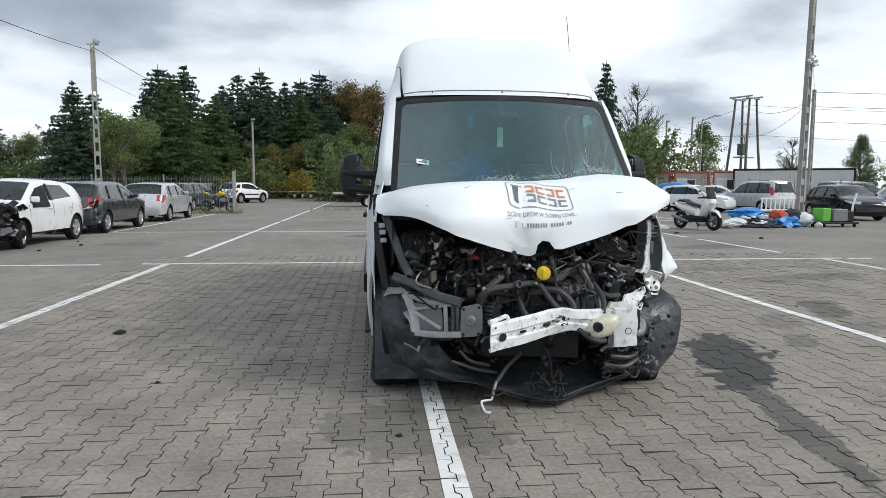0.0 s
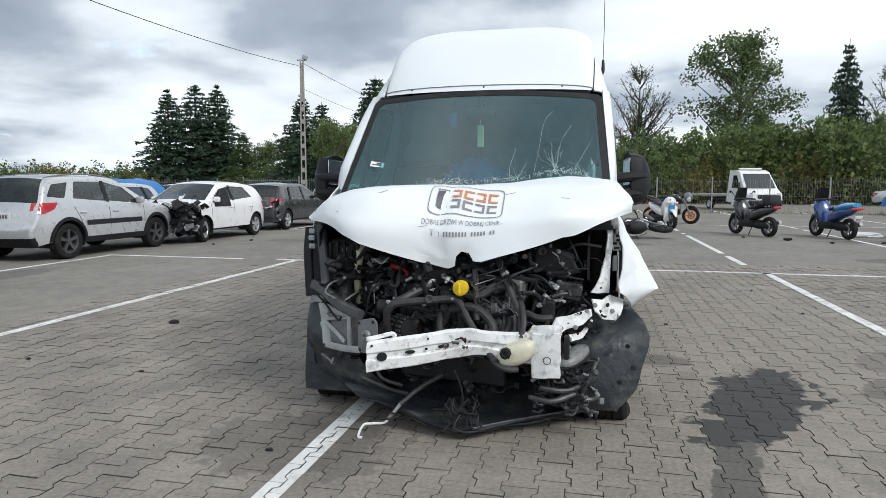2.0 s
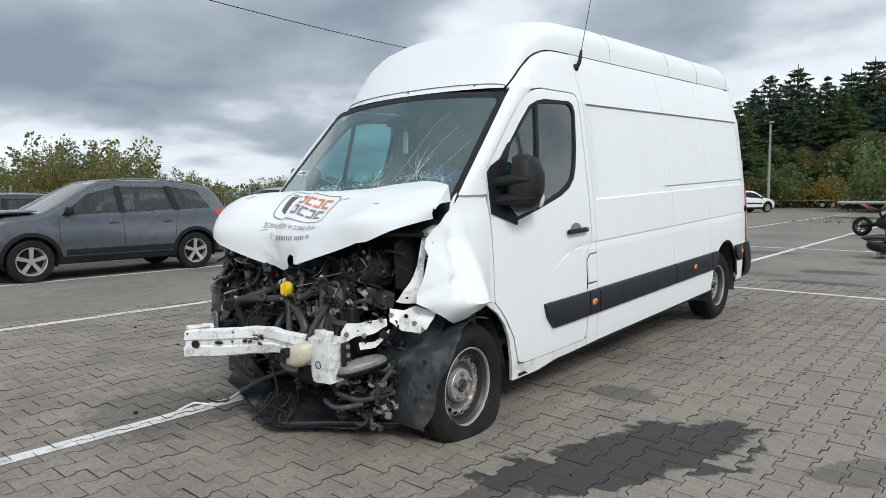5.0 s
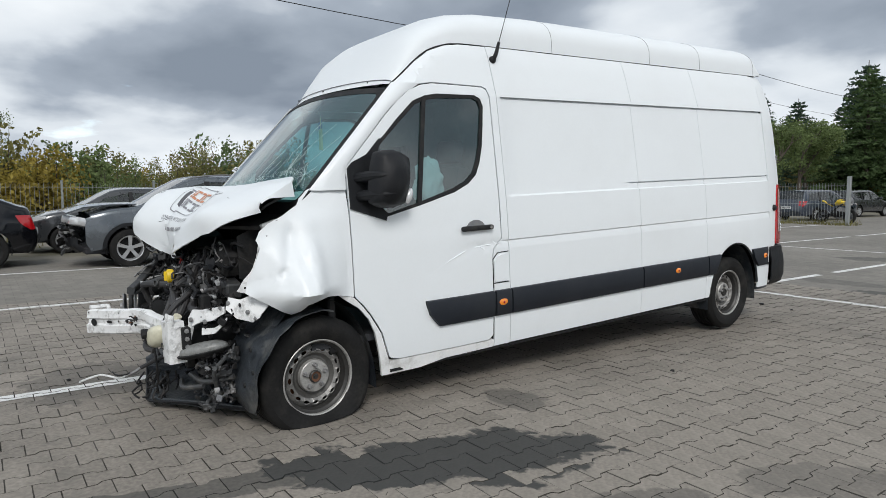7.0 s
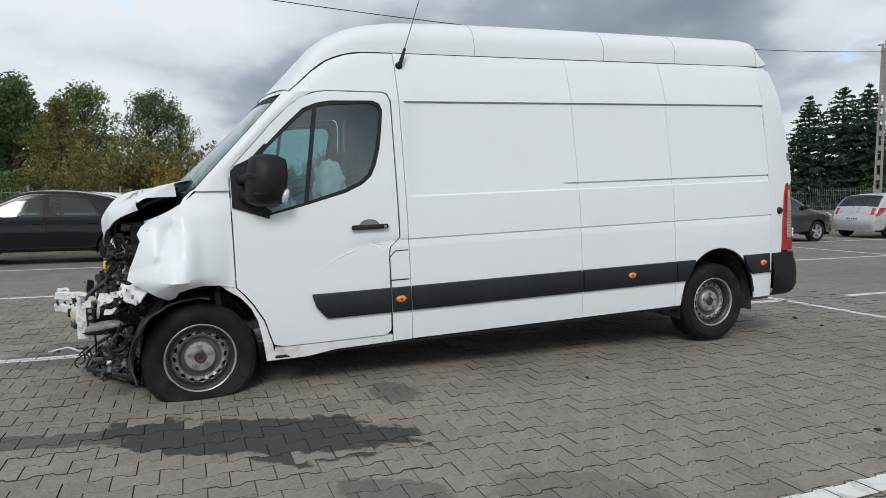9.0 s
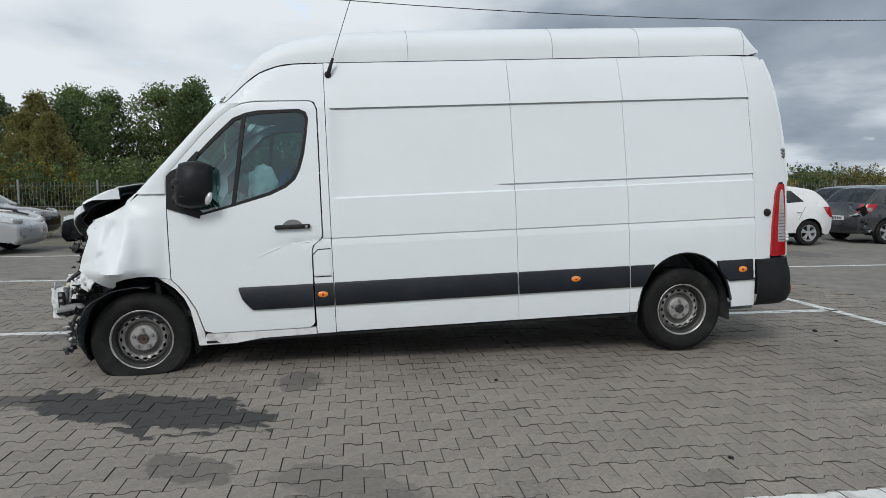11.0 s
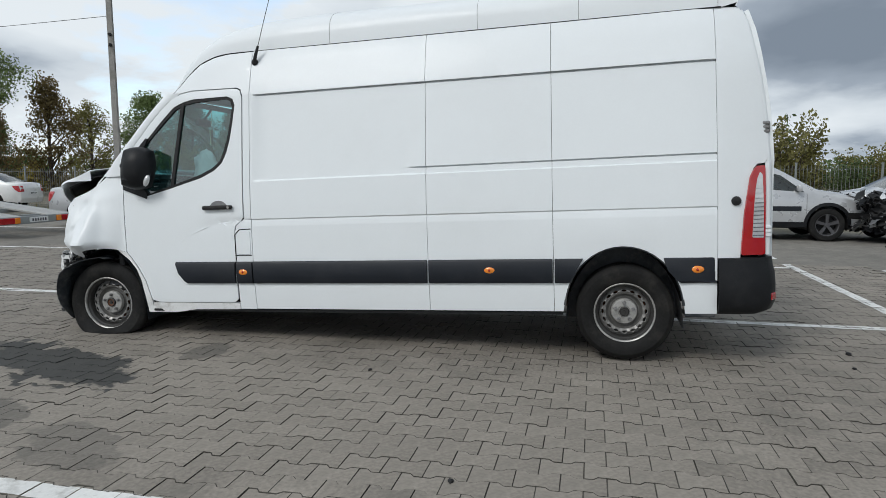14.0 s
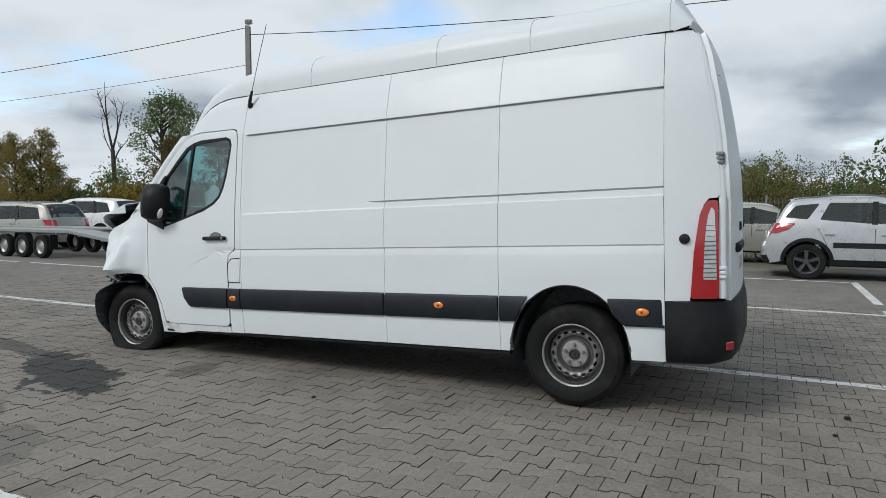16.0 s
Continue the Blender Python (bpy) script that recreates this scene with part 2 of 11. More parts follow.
DULL_BLACK = mat("dull_black_part", (0.013, 0.0135, 0.0145), 0.62, vary=0.35, bump=0.3, spec=0.3, dirt=(0.08, 0.072, 0.062), dirt_amount=0.3, dirt_scale=8)
LINER = mat("dusty_wheel_liner", (0.030, 0.036, 0.043), 0.42, vary=0.4, bump=0.6, fine=25, depth=0.012, dirt=(0.20, 0.195, 0.175), dirt_amount=0.6, dirt_scale=6)
RUBBER = mat("tyre_rubber", (0.013, 0.013, 0.013), 0.75, vary=0.3, bump=0.3, spec=0.2, dirt=(0.075, 0.07, 0.06), dirt_amount=0.3, dirt_scale=6)
# dark colour also stands in for the shade inside the rim barrel
DARK_STEEL = mat("dark_steel_part", (0.055, 0.054, 0.052), 0.5, metal=0.4, vary=0.3, bump=0.3, fine=60)
STEEL = mat("worn_steel_rim", (0.44, 0.435, 0.42), 0.42, metal=0.45, vary=0.2, bump=0.2, fine=90, dirt=(0.09, 0.08, 0.07), dirt_amount=0.6, dirt_scale=24)
RIM_GREY = mat("grey_rim_ring", (0.27, 0.265, 0.255), 0.45, metal=0.4, vary=0.25, bump=0.2, fine=90, dirt=(0.06, 0.055, 0.05), dirt_amount=0.6, dirt_scale=26)
DISH = mat("grimy_rim_dish", (0.12, 0.118, 0.112), 0.5, metal=0.35, vary=0.25, bump=0.2, fine=90, dirt=(0.05, 0.045, 0.04), dirt_amount=0.6, dirt_scale=20)
ALLOY = mat("silver_alloy", (0.55, 0.56, 0.57), 0.35, metal=0.7, vary=0.05, bump=0.0)
DARK_ALLOY = mat("dark_alloy", (0.10, 0.10, 0.105), 0.4, metal=0.6, vary=0.1, bump=0.0)
RUST = mat("rusty_iron", (0.12, 0.055, 0.03), 0.85, vary=0.4, bump=0.4)
ALU = mat("cast_aluminium", (0.30, 0.30, 0.30), 0.5, metal=0.6, vary=0.25, bump=0.4, dirt=(0.08, 0.07, 0.06), dirt_amount=0.6, dirt_scale=12)
HOSE = mat("black_hose", (0.03, 0.03, 0.032), 0.55, vary=0.2, bump=0.1, dirt=(0.14, 0.13, 0.12), dirt_amount=0.35, dirt_scale=10)
ENGINE_GREY = mat("grimy_engine_casting", (0.060, 0.063, 0.066), 0.5, metal=0.25, vary=0.35, bump=0.5, fine=70, dirt=(0.17, 0.16, 0.145), dirt_amount=0.6, dirt_scale=14)
CARRIER = mat("pale_grey_carrier_plastic", (0.36, 0.375, 0.38), 0.5, vary=0.12, bump=0.2, dirt=(0.13, 0.12, 0.11), dirt_amount=0.6, dirt_scale=9)
GREY_PLASTIC = mat("grey_plastic", (0.16, 0.165, 0.175), 0.5, vary=0.15, bump=0.15, dirt=(0.3, 0.29, 0.27), dirt_amount=0.4, dirt_scale=8)
MILKY = mat("milky_plastic", (0.62, 0.60, 0.47), 0.4, vary=0.12, bump=0.05, dirt=(0.4, 0.33, 0.2), dirt_amount=0.3, dirt_scale=8)
YELLOW = mat("yellow_plastic", (0.75, 0.52, 0.02), 0.4, vary=0.05, bump=0.0)
RED_PLASTIC = mat("red_plastic", (0.45, 0.03, 0.03), 0.4, vary=0.1, bump=0.0)
ORANGE = mat("orange_lens", (0.85, 0.25, 0.02), 0.2, coat=1.0, vary=0.05, bump=0.0)
RED_LENS = mat("red_lens", (0.40, 0.006, 0.010), 0.15, coat=1.0, vary=0.1, bump=0.0)
CLEAR_LENS = mat("clear_lens", (0.62, 0.63, 0.64), 0.12, metal=0.3, coat=1.0, vary=0.15, scale=20, bump=0.1)
CHROME = mat("chrome", (0.75, 0.75, 0.76), 0.12, metal=1.0, vary=0.02, bump=0.0)
PLATE = mat("plate_white", (0.75, 0.76, 0.76), 0.4, vary=0.03, bump=0.0)
INK = mat("dark_ink", (0.09, 0.09, 0.10), 0.5, vary=0.1, bump=0.0)
ORANGE_INK = mat("orange_ink", (0.58, 0.24, 0.12), 0.45, vary=0.1, bump=0.0)
GREY_INK = mat("grey_ink", (0.24, 0.24, 0.26), 0.45, vary=0.1, bump=0.0)
FABRIC = mat("dark_fabric", (0.035, 0.037, 0.042), 0.9, vary=0.2, bump=0.3, fine=150)
AIRBAG = mat("airbag_cloth", (0.62, 0.65, 0.66), 0.85, vary=0.08, bump=0.2, fine=90)
BLUE_CLOTH = mat("blue_cloth", (0.03, 0.16, 0.42), 0.8, vary=0.25, bump=0.3)
SCREEN = glass("windscreen_glass", (0.50, 0.86, 0.86), 0.80, film=0.11, shine=0.11)
SIDE_GLASS = glass("side_window_glass", (0.44, 0.76, 0.77), 0.74, film=0.04, shine=0.13)
CAR_GLASS = glass("car_window_glass", (0.60, 0.74, 0.73), 0.50, film=0.004, shine=0.07)
CAB_GLASS = mat("dark_cab_glass", (0.02, 0.026, 0.028), 0.06, coat=0.6, vary=0.05, bump=0.0)
FROST = mat("shattered_glass", (0.48, 0.60, 0.60), 0.35, vary=0.3, scale=30, bump=0.6, fine=120)
CONCRETE = mat("concrete_post", (0.30, 0.29, 0.27), 0.85, vary=0.2, bump=0.4, fine=30, dirt=(0.12, 0.12, 0.10), dirt_amount=0.5, dirt_scale=2)
GALV = mat("galvanised_wire", (0.34, 0.36, 0.36), 0.5, metal=0.5, vary=0.15, bump=0.0)
WOOD = mat("weathered_pole_wood", (0.13, 0.11, 0.09), 0.85, vary=0.25, bump=0.4)
BARK = mat("bark", (0.075, 0.06, 0.048), 0.9, vary=0.35, bump=0.5, fine=20, depth=0.02)


# ---- mesh tools ----
def part(name, bm, material, parent, label="", smooth=30):
    """Link a bmesh as one mesh object under a thing or a part (materials: one or a list by face index)."""
    me = bpy.data.meshes.new(name)
    bmesh.ops.recalc_face_normals(bm, faces=bm.faces[:])
    bm.to_mesh(me)
    bm.free()
    for mm in (material if isinstance(material, (list, tuple)) else [material]):
        me.materials.append(mm)
    if smooth:
        for p in me.polygons:
            p.use_smooth = True
        me.set_sharp_from_angle(angle=radians(smooth))
    ob = new(name, me)
    if parent:
        ob.parent = parent
    if label:
        ob["label"] = label
    return ob


def thing(name, m, label, category, group="", kind=""):
    ob = new(name)
    ob.empty_display_size = 0.2
    ob.matrix_world = m
    return tagged(ob, label, category, group, kind)


def solo(name, bm, material, label, category, group="", kind="", m=None, smooth=30):
    ob = part(name, bm, material, None, "", smooth)
    if m:
        ob.matrix_world = m
    return tagged(ob, label, category, group, kind)


def box(bm, c, s, bevel=0.0, m=None, mi=0, seg=1):
    """A box of centre c and size s, its edges bevelled."""
    mm = Matrix.Translation(c) @ (m or Matrix()) @ Matrix.Diagonal((*s, 1))
    r = bmesh.ops.create_cube(bm, size=1.0, matrix=mm)
    vs = r["verts"]
    fs = {f for v in vs for f in v.link_faces}
    if bevel:
        es = {e for v in vs for e in v.link_edges}
        r2 = bmesh.ops.bevel(bm, geom=list(es), offset=bevel, segments=seg, profile=0.5, affect="EDGES", clamp_overlap=True)
        fs = set(r2["faces"]) | {f for f in fs if f.is_valid}
    for f in fs:
        f.material_index = mi
    return bm


def boxm(c, s, bevel=0.01, m=None, seg=1):
    return box(bmesh.new(), c, s, bevel, m, 0, seg)


def smooth_path(pts, k=6):
    """Catmull-Rom through the points."""
    ps = [Vector(p) for p in pts]
    if len(ps) < 3:
        return ps
    ext = [2 * ps[0] - ps[1]] + ps + [2 * ps[-1] - ps[-2]]
    out = []
    for i in range(1, len(ext) - 2):
        p0, p1, p2, p3 = ext[i - 1:i + 3]
        for j in range(k):
            t = j / k
            out.append(0.5 * ((2 * p1) + (p2 - p0) * t + (2 * p0 - 5 * p1 + 4 * p2 - p3) * t * t + (3 * p1 - p0 - 3 * p2 + p3) * t ** 3))
    out.append(ps[-1])
    return out


def tube(bm, pts, r, seg=8, k=6, mi=0):
    """A round tube along a smooth path; r a number or one per point."""
    path = smooth_path(pts, k)
    rs = r if isinstance(r, (list, tuple)) else [r] * len(pts)
    rings, prev = [], None
    for i, p in enumerate(path):
        d = (path[min(i + 1, len(path) - 1)] - path[max(i - 1, 0)])
        d = d.normalized() if d.length > 1e-9 else Vector((0, 0, 1))
        a = prev - d * prev.dot(d) if prev else d.orthogonal()
        a = a.normalized() if a.length > 1e-6 else d.orthogonal().normalized()
        prev = a
        b = d.cross(a)
        f = i / max(len(path) - 1, 1) * (len(rs) - 1)
        lo = min(int(f), len(rs) - 2) if len(rs) > 1 else 0
        rad = rs[lo] + (rs[lo + 1] - rs[lo]) * (f - lo) if len(rs) > 1 else rs[0]
        rings.append([bm.verts.new(p + (a * math.cos(u) + b * math.sin(u)) * rad) for u in (2 * math.pi * j / seg for j in range(seg))])
    for A, B in zip(rings, rings[1:]):
        for j in range(seg):
            bm.faces.new((A[j], A[(j + 1) % seg], B[(j + 1) % seg], B[j])).material_index = mi
    for ring in (rings[0], rings[-1]):
        bm.faces.new(ring).material_index = mi
    return bm


def tubem(pts, r, seg=8, k=6):
    return tube(bmesh.new(), pts, r, seg, k)


def lathe(bm, prof, seg=32, m=None, mi=0, closed=False):
    """Turn a profile of (radius, x) round the x axis."""
    m = m or Matrix()
    rings = [[bm.verts.new(m @ Vector((x, r * math.cos(a), r * math.sin(a)))) for a in (2 * math.pi * j / seg for j in range(seg))] for r, x in prof]
    pairs = list(zip(rings, rings[1:])) + ([(rings[-1], rings[0])] if closed else [])
    for A, B in pairs:
        for j in range(seg):
            bm.faces.new((A[j], A[(j + 1) % seg], B[(j + 1) % seg], B[j])).material_index = mi
    return bm


def disc(bm, r, x, seg=24, m=None, mi=0):
    m = m or Matrix()
    bm.faces.new([bm.verts.new(m @ Vector((x, r * math.cos(a), r * math.sin(a)))) for a in (2 * math.pi * j / seg for j in range(seg))]).material_index = mi
    return bm


def flat(outline, holes=(), us=(), vs=()):
    """A flat sheet in (u, v) with holes, cut along the given lines so that it can be bent."""
    bm = bmesh.new()
    for loop in (outline, *holes):
        vv = [bm.verts.new((u, v, 0)) for u, v in loop]
        for a, b in zip(vv, vv[1:] + vv[:1]):
            bm.edges.new((a, b))
    bmesh.ops.triangle_fill(bm, use_beauty=True, use_dissolve=False, edges=bm.edges[:], normal=(0, 0, 1))
    for axis, cuts in ((0, us), (1, vs)):
        for c in cuts:
            co, no = [0, 0, 0], [0, 0, 0]
            co[axis], no[axis] = c, 1
            bmesh.ops.bisect_plane(bm, geom=bm.verts[:] + bm.edges[:] + bm.faces[:], dist=1e-6, plane_co=co, plane_no=no)
    loose = [e for e in bm.edges if len(e.link_faces) == 2 and abs(e.verts[0].co.x - e.verts[1].co.x) > 1e-5 and abs(e.verts[0].co.y - e.verts[1].co.y) > 1e-5]
    bmesh.ops.dissolve_edges(bm, edges=loose, use_verts=False)
    many = [f for f in bm.faces if len(f.verts) > 4]
    bmesh.ops.triangulate(bm, faces=many, quad_method="BEAUTY", ngon_method="BEAUTY")
    return bm


def solid(bm, thick):
    """Give an open sheet its thickness."""
    bm.normal_update()
    bmesh.ops.solidify(bm, geom=bm.faces[:], thickness=thick)


def bend(bm, f, thick=0.0):
    for v in bm.verts:
        v.co = f(v.co.x, v.co.y)
    if thick:
        solid(bm, thick)
    return bm


def grid(rows, thick=0.0, close=False):
    """A surface through rows of points."""
    bm = bmesh.new()
    vv = [[bm.verts.new(p) for p in r] for r in rows]
    for A, B in zip(vv, vv[1:]):
        k = len(A)
        for i in range(k if close else k - 1):
            bm.faces.new((A[i], A[(i + 1) % k], B[(i + 1) % k], B[i]))
    if thick:
        solid(bm, thick)
    return bm


def frange(a, b, step):
    k = max(int(round((b - a) / step)), 1)
    return [a + (b - a) * i / k for i in range(k + 1)]


def lerp(x, xs, ys):
    return float(np.interp(x, xs, ys))


def rounded(pts, r=0.03, k=4):
    """Round the corners of a closed outline."""
    out = []
    nn = len(pts)
    for i, p in enumerate(pts):
        a, b, c = Vector(pts[i - 1]), Vector(p), Vector(pts[(i + 1) % nn])
        d1, d2 = (a - b), (c - b)
        q = min(r, d1.length * 0.45, d2.length * 0.45)
        s, e = b + d1.normalized() * q, b + d2.normalized() * q
        for j in range(k + 1):
            t = j / k
            out.append(tuple(s * (1 - t) ** 2 + b * 2 * t * (1 - t) + e * t * t))
    return out


def bumps(x, y, z, s=1.0):
    return noise.noise(Vector((x * s, y * s, z * s)))

# ---- ground ----
GZ = -0.008                      # level of the sheet under and beyond the paving stones
PU, PV = 0.1435, 0.204           # row spacing along x, stone length along y


def ground_material():
    m = bpy.data.materials.new("paved_lot")
    m.use_nodes = True
    nt = m.node_tree
    n, lk = nt.nodes.new, nt.links.new
    p = nt.nodes["Principled BSDF"]
    p.inputs["Roughness"].default_value = 0.88
    p.inputs["Specular IOR Level"].default_value = 0.3
    g = n("ShaderNodeNewGeometry")
    mp = n("ShaderNodeMapping")
    mp.inputs["Rotation"].default_value = (0, 0, radians(90))
    lk(g.outputs["Position"], mp.inputs[0])
    br = n("ShaderNodeTexBrick")
    br.inputs["Color1"].default_value, br.inputs["Color2"].default_value = (0.234, 0.219, 0.194, 1), (0.208, 0.196, 0.175, 1)
    br.inputs["Mortar"].default_value = (0.165, 0.154, 0.136, 1)
    br.inputs["Scale"].default_value = 1.0
    br.inputs["Mortar Size"].default_value = 0.004
    br.inputs["Mortar Smooth"].default_value = 0.4
    br.inputs["Brick Width"].default_value, br.inputs["Row Height"].default_value = PV, PU
    lk(mp.outputs[0], br.inputs["Vector"])

    def tex(scale, detail, rough=0.6):
        t = n("ShaderNodeTexNoise")
        t.inputs["Scale"].default_value, t.inputs["Detail"].default_value, t.inputs["Roughness"].default_value = scale, detail, rough
        lk(g.outputs["Position"], t.inputs["Vector"])
        return t

    def ranged(src, a, b, lo, hi):
        r = n("ShaderNodeMapRange")
        for i, v in enumerate((a, b, lo, hi)):
            r.inputs[i + 1].default_value = v
        lk(src, r.inputs[0])
        return r.outputs[0]
    big, mid = tex(0.35, 6), tex(4.0, 6, 0.7)
    mul = n("ShaderNodeMath")
    mul.operation = "MULTIPLY"
    lk(ranged(big.outputs[0], 0.3, 0.7, 0.80, 1.15), mul.inputs[0])
    lk(ranged(mid.outputs[0], 0.3, 0.7, 0.85, 1.12), mul.inputs[1])
    sc = n("ShaderNodeVectorMath")
    sc.operation = "SCALE"
    lk(br.outputs[0], sc.inputs[0])
    lk(mul.outputs[0], sc.inputs["Scale"])
    # earth and thin grass on the strip along the fence
    sep = n("ShaderNodeSeparateXYZ")
    lk(g.outputs["Position"], sep.inputs[0])
    wob = n("ShaderNodeMath")
    wob.operation = "MULTIPLY_ADD"
    lk(tex(0.8, 5).outputs[0], wob.inputs[0])
    wob.inputs[1].default_value = 2.4
    lk(sep.outputs[0], wob.inputs[2])
    strip = ranged(wob.outputs[0], -7.6, -8.6, 0.0, 1.0)
    earth = n("ShaderNodeValToRGB")
    e = earth.color_ramp.elements
    e[0].position, e[0].color = 0.35, (0.10, 0.095, 0.06, 1)
    e[1].position, e[1].color = 0.65, (0.22, 0.20, 0.17, 1)
    lk(tex(0.9, 9, 0.7).outputs[0], earth.inputs[0])
    mx = n("ShaderNodeMixRGB")
    lk(strip, mx.inputs[0])
    lk(sc.outputs[0], mx.inputs[1])
    lk(earth.outputs[0], mx.inputs[2])
    lk(stained(nt, mx.outputs[0], FAR_SPILLS), p.inputs["Base Color"])
    bu = n("ShaderNodeBump")
    bu.inputs["Strength"].default_value, bu.inputs["Distance"].default_value = 0.5, 0.006
    lk(br.outputs["Fac"], bu.inputs["Height"])
    bu.invert = True
    lk(bu.outputs[0], p.inputs["Normal"])
    return m


SPILLS = [(3.40, 5.36, 0.84, 0.29, 67, 0.88), (2.97, 3.95, 1.0, 0.11, 78, 0.60), (4.26, 5.72, 0.26, 0.15, 60, 0.42), (5.55, 7.15, 0.55, 0.22, 60, 0.55), (7.2, 9.6, 0.8, 0.3, 10, 0.40), (4.6, 6.55, 0.34, 0.18, 60, 0.30), (5.2, 6.2, 0.30, 0.2, 30, 0.25), (6.3, 9.3, 0.6, 0.35, 10, 0.30),
          (6.2, 10.6, 0.7, 0.25, 10, 0.32), (0.8, 4.05, 0.5, 0.4, 0, 0.35), (2.85, 6.2, 0.22, 0.16, 0, 0.4), (4.9, 3.0, 0.9, 0.3, 40, 0.14), (-1.2, 6.5, 0.9, 0.4, 100, 0.14)]
FAR_SPILLS = [(2.6, 14.9, 0.5, 0.25, 10, 0.6), (2.65, 13.2, 0.55, 0.18, 5, 0.6), (0.54, 18.2, 0.7, 0.4, 20, 0.5), (1.5, 13.9, 0.6, 0.25, 0, 0.35), (3.2, 16.9, 0.5, 0.3, 0, 0.45), (8.2, 14.5, 0.9, 0.4, 20, 0.4), (9.5, 18.8, 1.2, 0.5, 0, 0.35), (-5.0, 16.0, 0.6, 0.4, 0, 0.3), (-6.4, 9.0, 0.8, 0.3, 90, 0.3)]
GROUND = ground_material()
STONE = mat("paving_stone", (0.246, 0.222, 0.192), 0.85, vary=0.36, scale=1.6, fine=42, bump=0.6, depth=0.002, random=0.08, island=0.08, spec=0.3,
            dirt=(0.135, 0.128, 0.112), dirt_amount=0.55, dirt_scale=2.6, stains=SPILLS)
JOINT = mat("dark_joint_sand", (0.062, 0.058, 0.050), 0.95, vary=0.4, scale=2.4, fine=80, bump=0.3, dirt=(0.21, 0.20, 0.18), dirt_amount=1.0, dirt_scale=0.8, spec=0.1, stains=SPILLS)
LINE = mat("worn_line_paint", (0.72, 0.72, 0.70), 0.7, vary=0.10, scale=2, fine=40, bump=0.3, depth=0.002, island=0.05, dirt=(0.24, 0.23, 0.21), dirt_amount=0.85, dirt_scale=6)

bm = bmesh.new()
R = 1500
bm.faces.new([bm.verts.new((x * R, y * R, GZ)) for x, y in ((-1, -1), (1, -1), (1, 1), (-1, 1))])
ground = solo("ground", bm, GROUND, "grey concrete block paving with an earth strip at the edge", "ground", kind="structure", smooth=0)


def wave(y):
    """The zigzag of a stone's long side."""
    return 0.0125 * lerp(abs(y), (0.0, 0.040, 0.062, 0.102), (-1, -1, 1, 1))




def stone_ring(inset):
    k = PU / 2 - inset
    e = 0.102 - inset
    ys = [-e, -0.062, -0.040, 0.040, 0.062, e]
    return [(k + wave(y), y) for y in ys] + [(-k - wave(y), y) for y in reversed(ys)]


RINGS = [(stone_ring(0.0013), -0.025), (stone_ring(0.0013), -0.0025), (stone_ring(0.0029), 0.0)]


def stone_places():
    rng = random.Random(5)
    out = []
    for i in range(int(-3.4 / PU), int(9.6 / PU)):
        x = i * PU
        y0 = (i % 2) * PV / 2
        for j in range(int(-1.6 / PV), int(13.2 / PV)):
            y = j * PV + y0
            out.append((x + rng.uniform(-0.0006, 0.0006), y + rng.uniform(-0.0006, 0.0006), rng.uniform(-0.0024, 0.0024), rng.uniform(-0.011, 0.011), rng.uniform(-0.011, 0.011)))
    return out


STONES = stone_places()
LINES_Y = [(-6.9, -30, 11.95), (-2.95, -30, 11.95), (0.93, -14, 11.95), (5.02, -6, 12.0), (8.95, 2, 12.0), (-6.9, 20.0, 33), (-2.95, 19.8, 52), (0.93, 20.2, 52), (4.95, 25.4, 40), (8.9, 25.4, 40), (13.0, 25.4, 40)]
LINES_X = [(11.95, -7.0, 16.0), (19.85, -9.0, 3.0), (25.4, 3.0, 18.0)]


def clip(poly, axis, lo, hi):
    for sgn, lim in ((1, lo), (-1, -hi)):
        out = []
        for a, b in zip(poly, poly[1:] + poly[:1]):
            da, db = sgn * a[axis] - lim, sgn * b[axis] - lim
            if da >= 0:
                out.append(a)
            if (da >= 0) != (db >= 0):
                t = da / (da - db)
                out.append((a[0] + (b[0] - a[0]) * t, a[1] + (b[1] - a[1]) * t))
        poly = out
        if not poly:
            break
    return poly


def near(x, y):
    return -3.3 < x < 9.4 and -1.4 < y < 13.0


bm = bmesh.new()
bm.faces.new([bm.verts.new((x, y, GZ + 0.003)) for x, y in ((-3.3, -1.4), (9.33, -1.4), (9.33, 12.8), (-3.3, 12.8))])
solo("joint_sand", bm, JOINT, "dark sand in the joints of the paving", "sand", kind="structure", smooth=0)


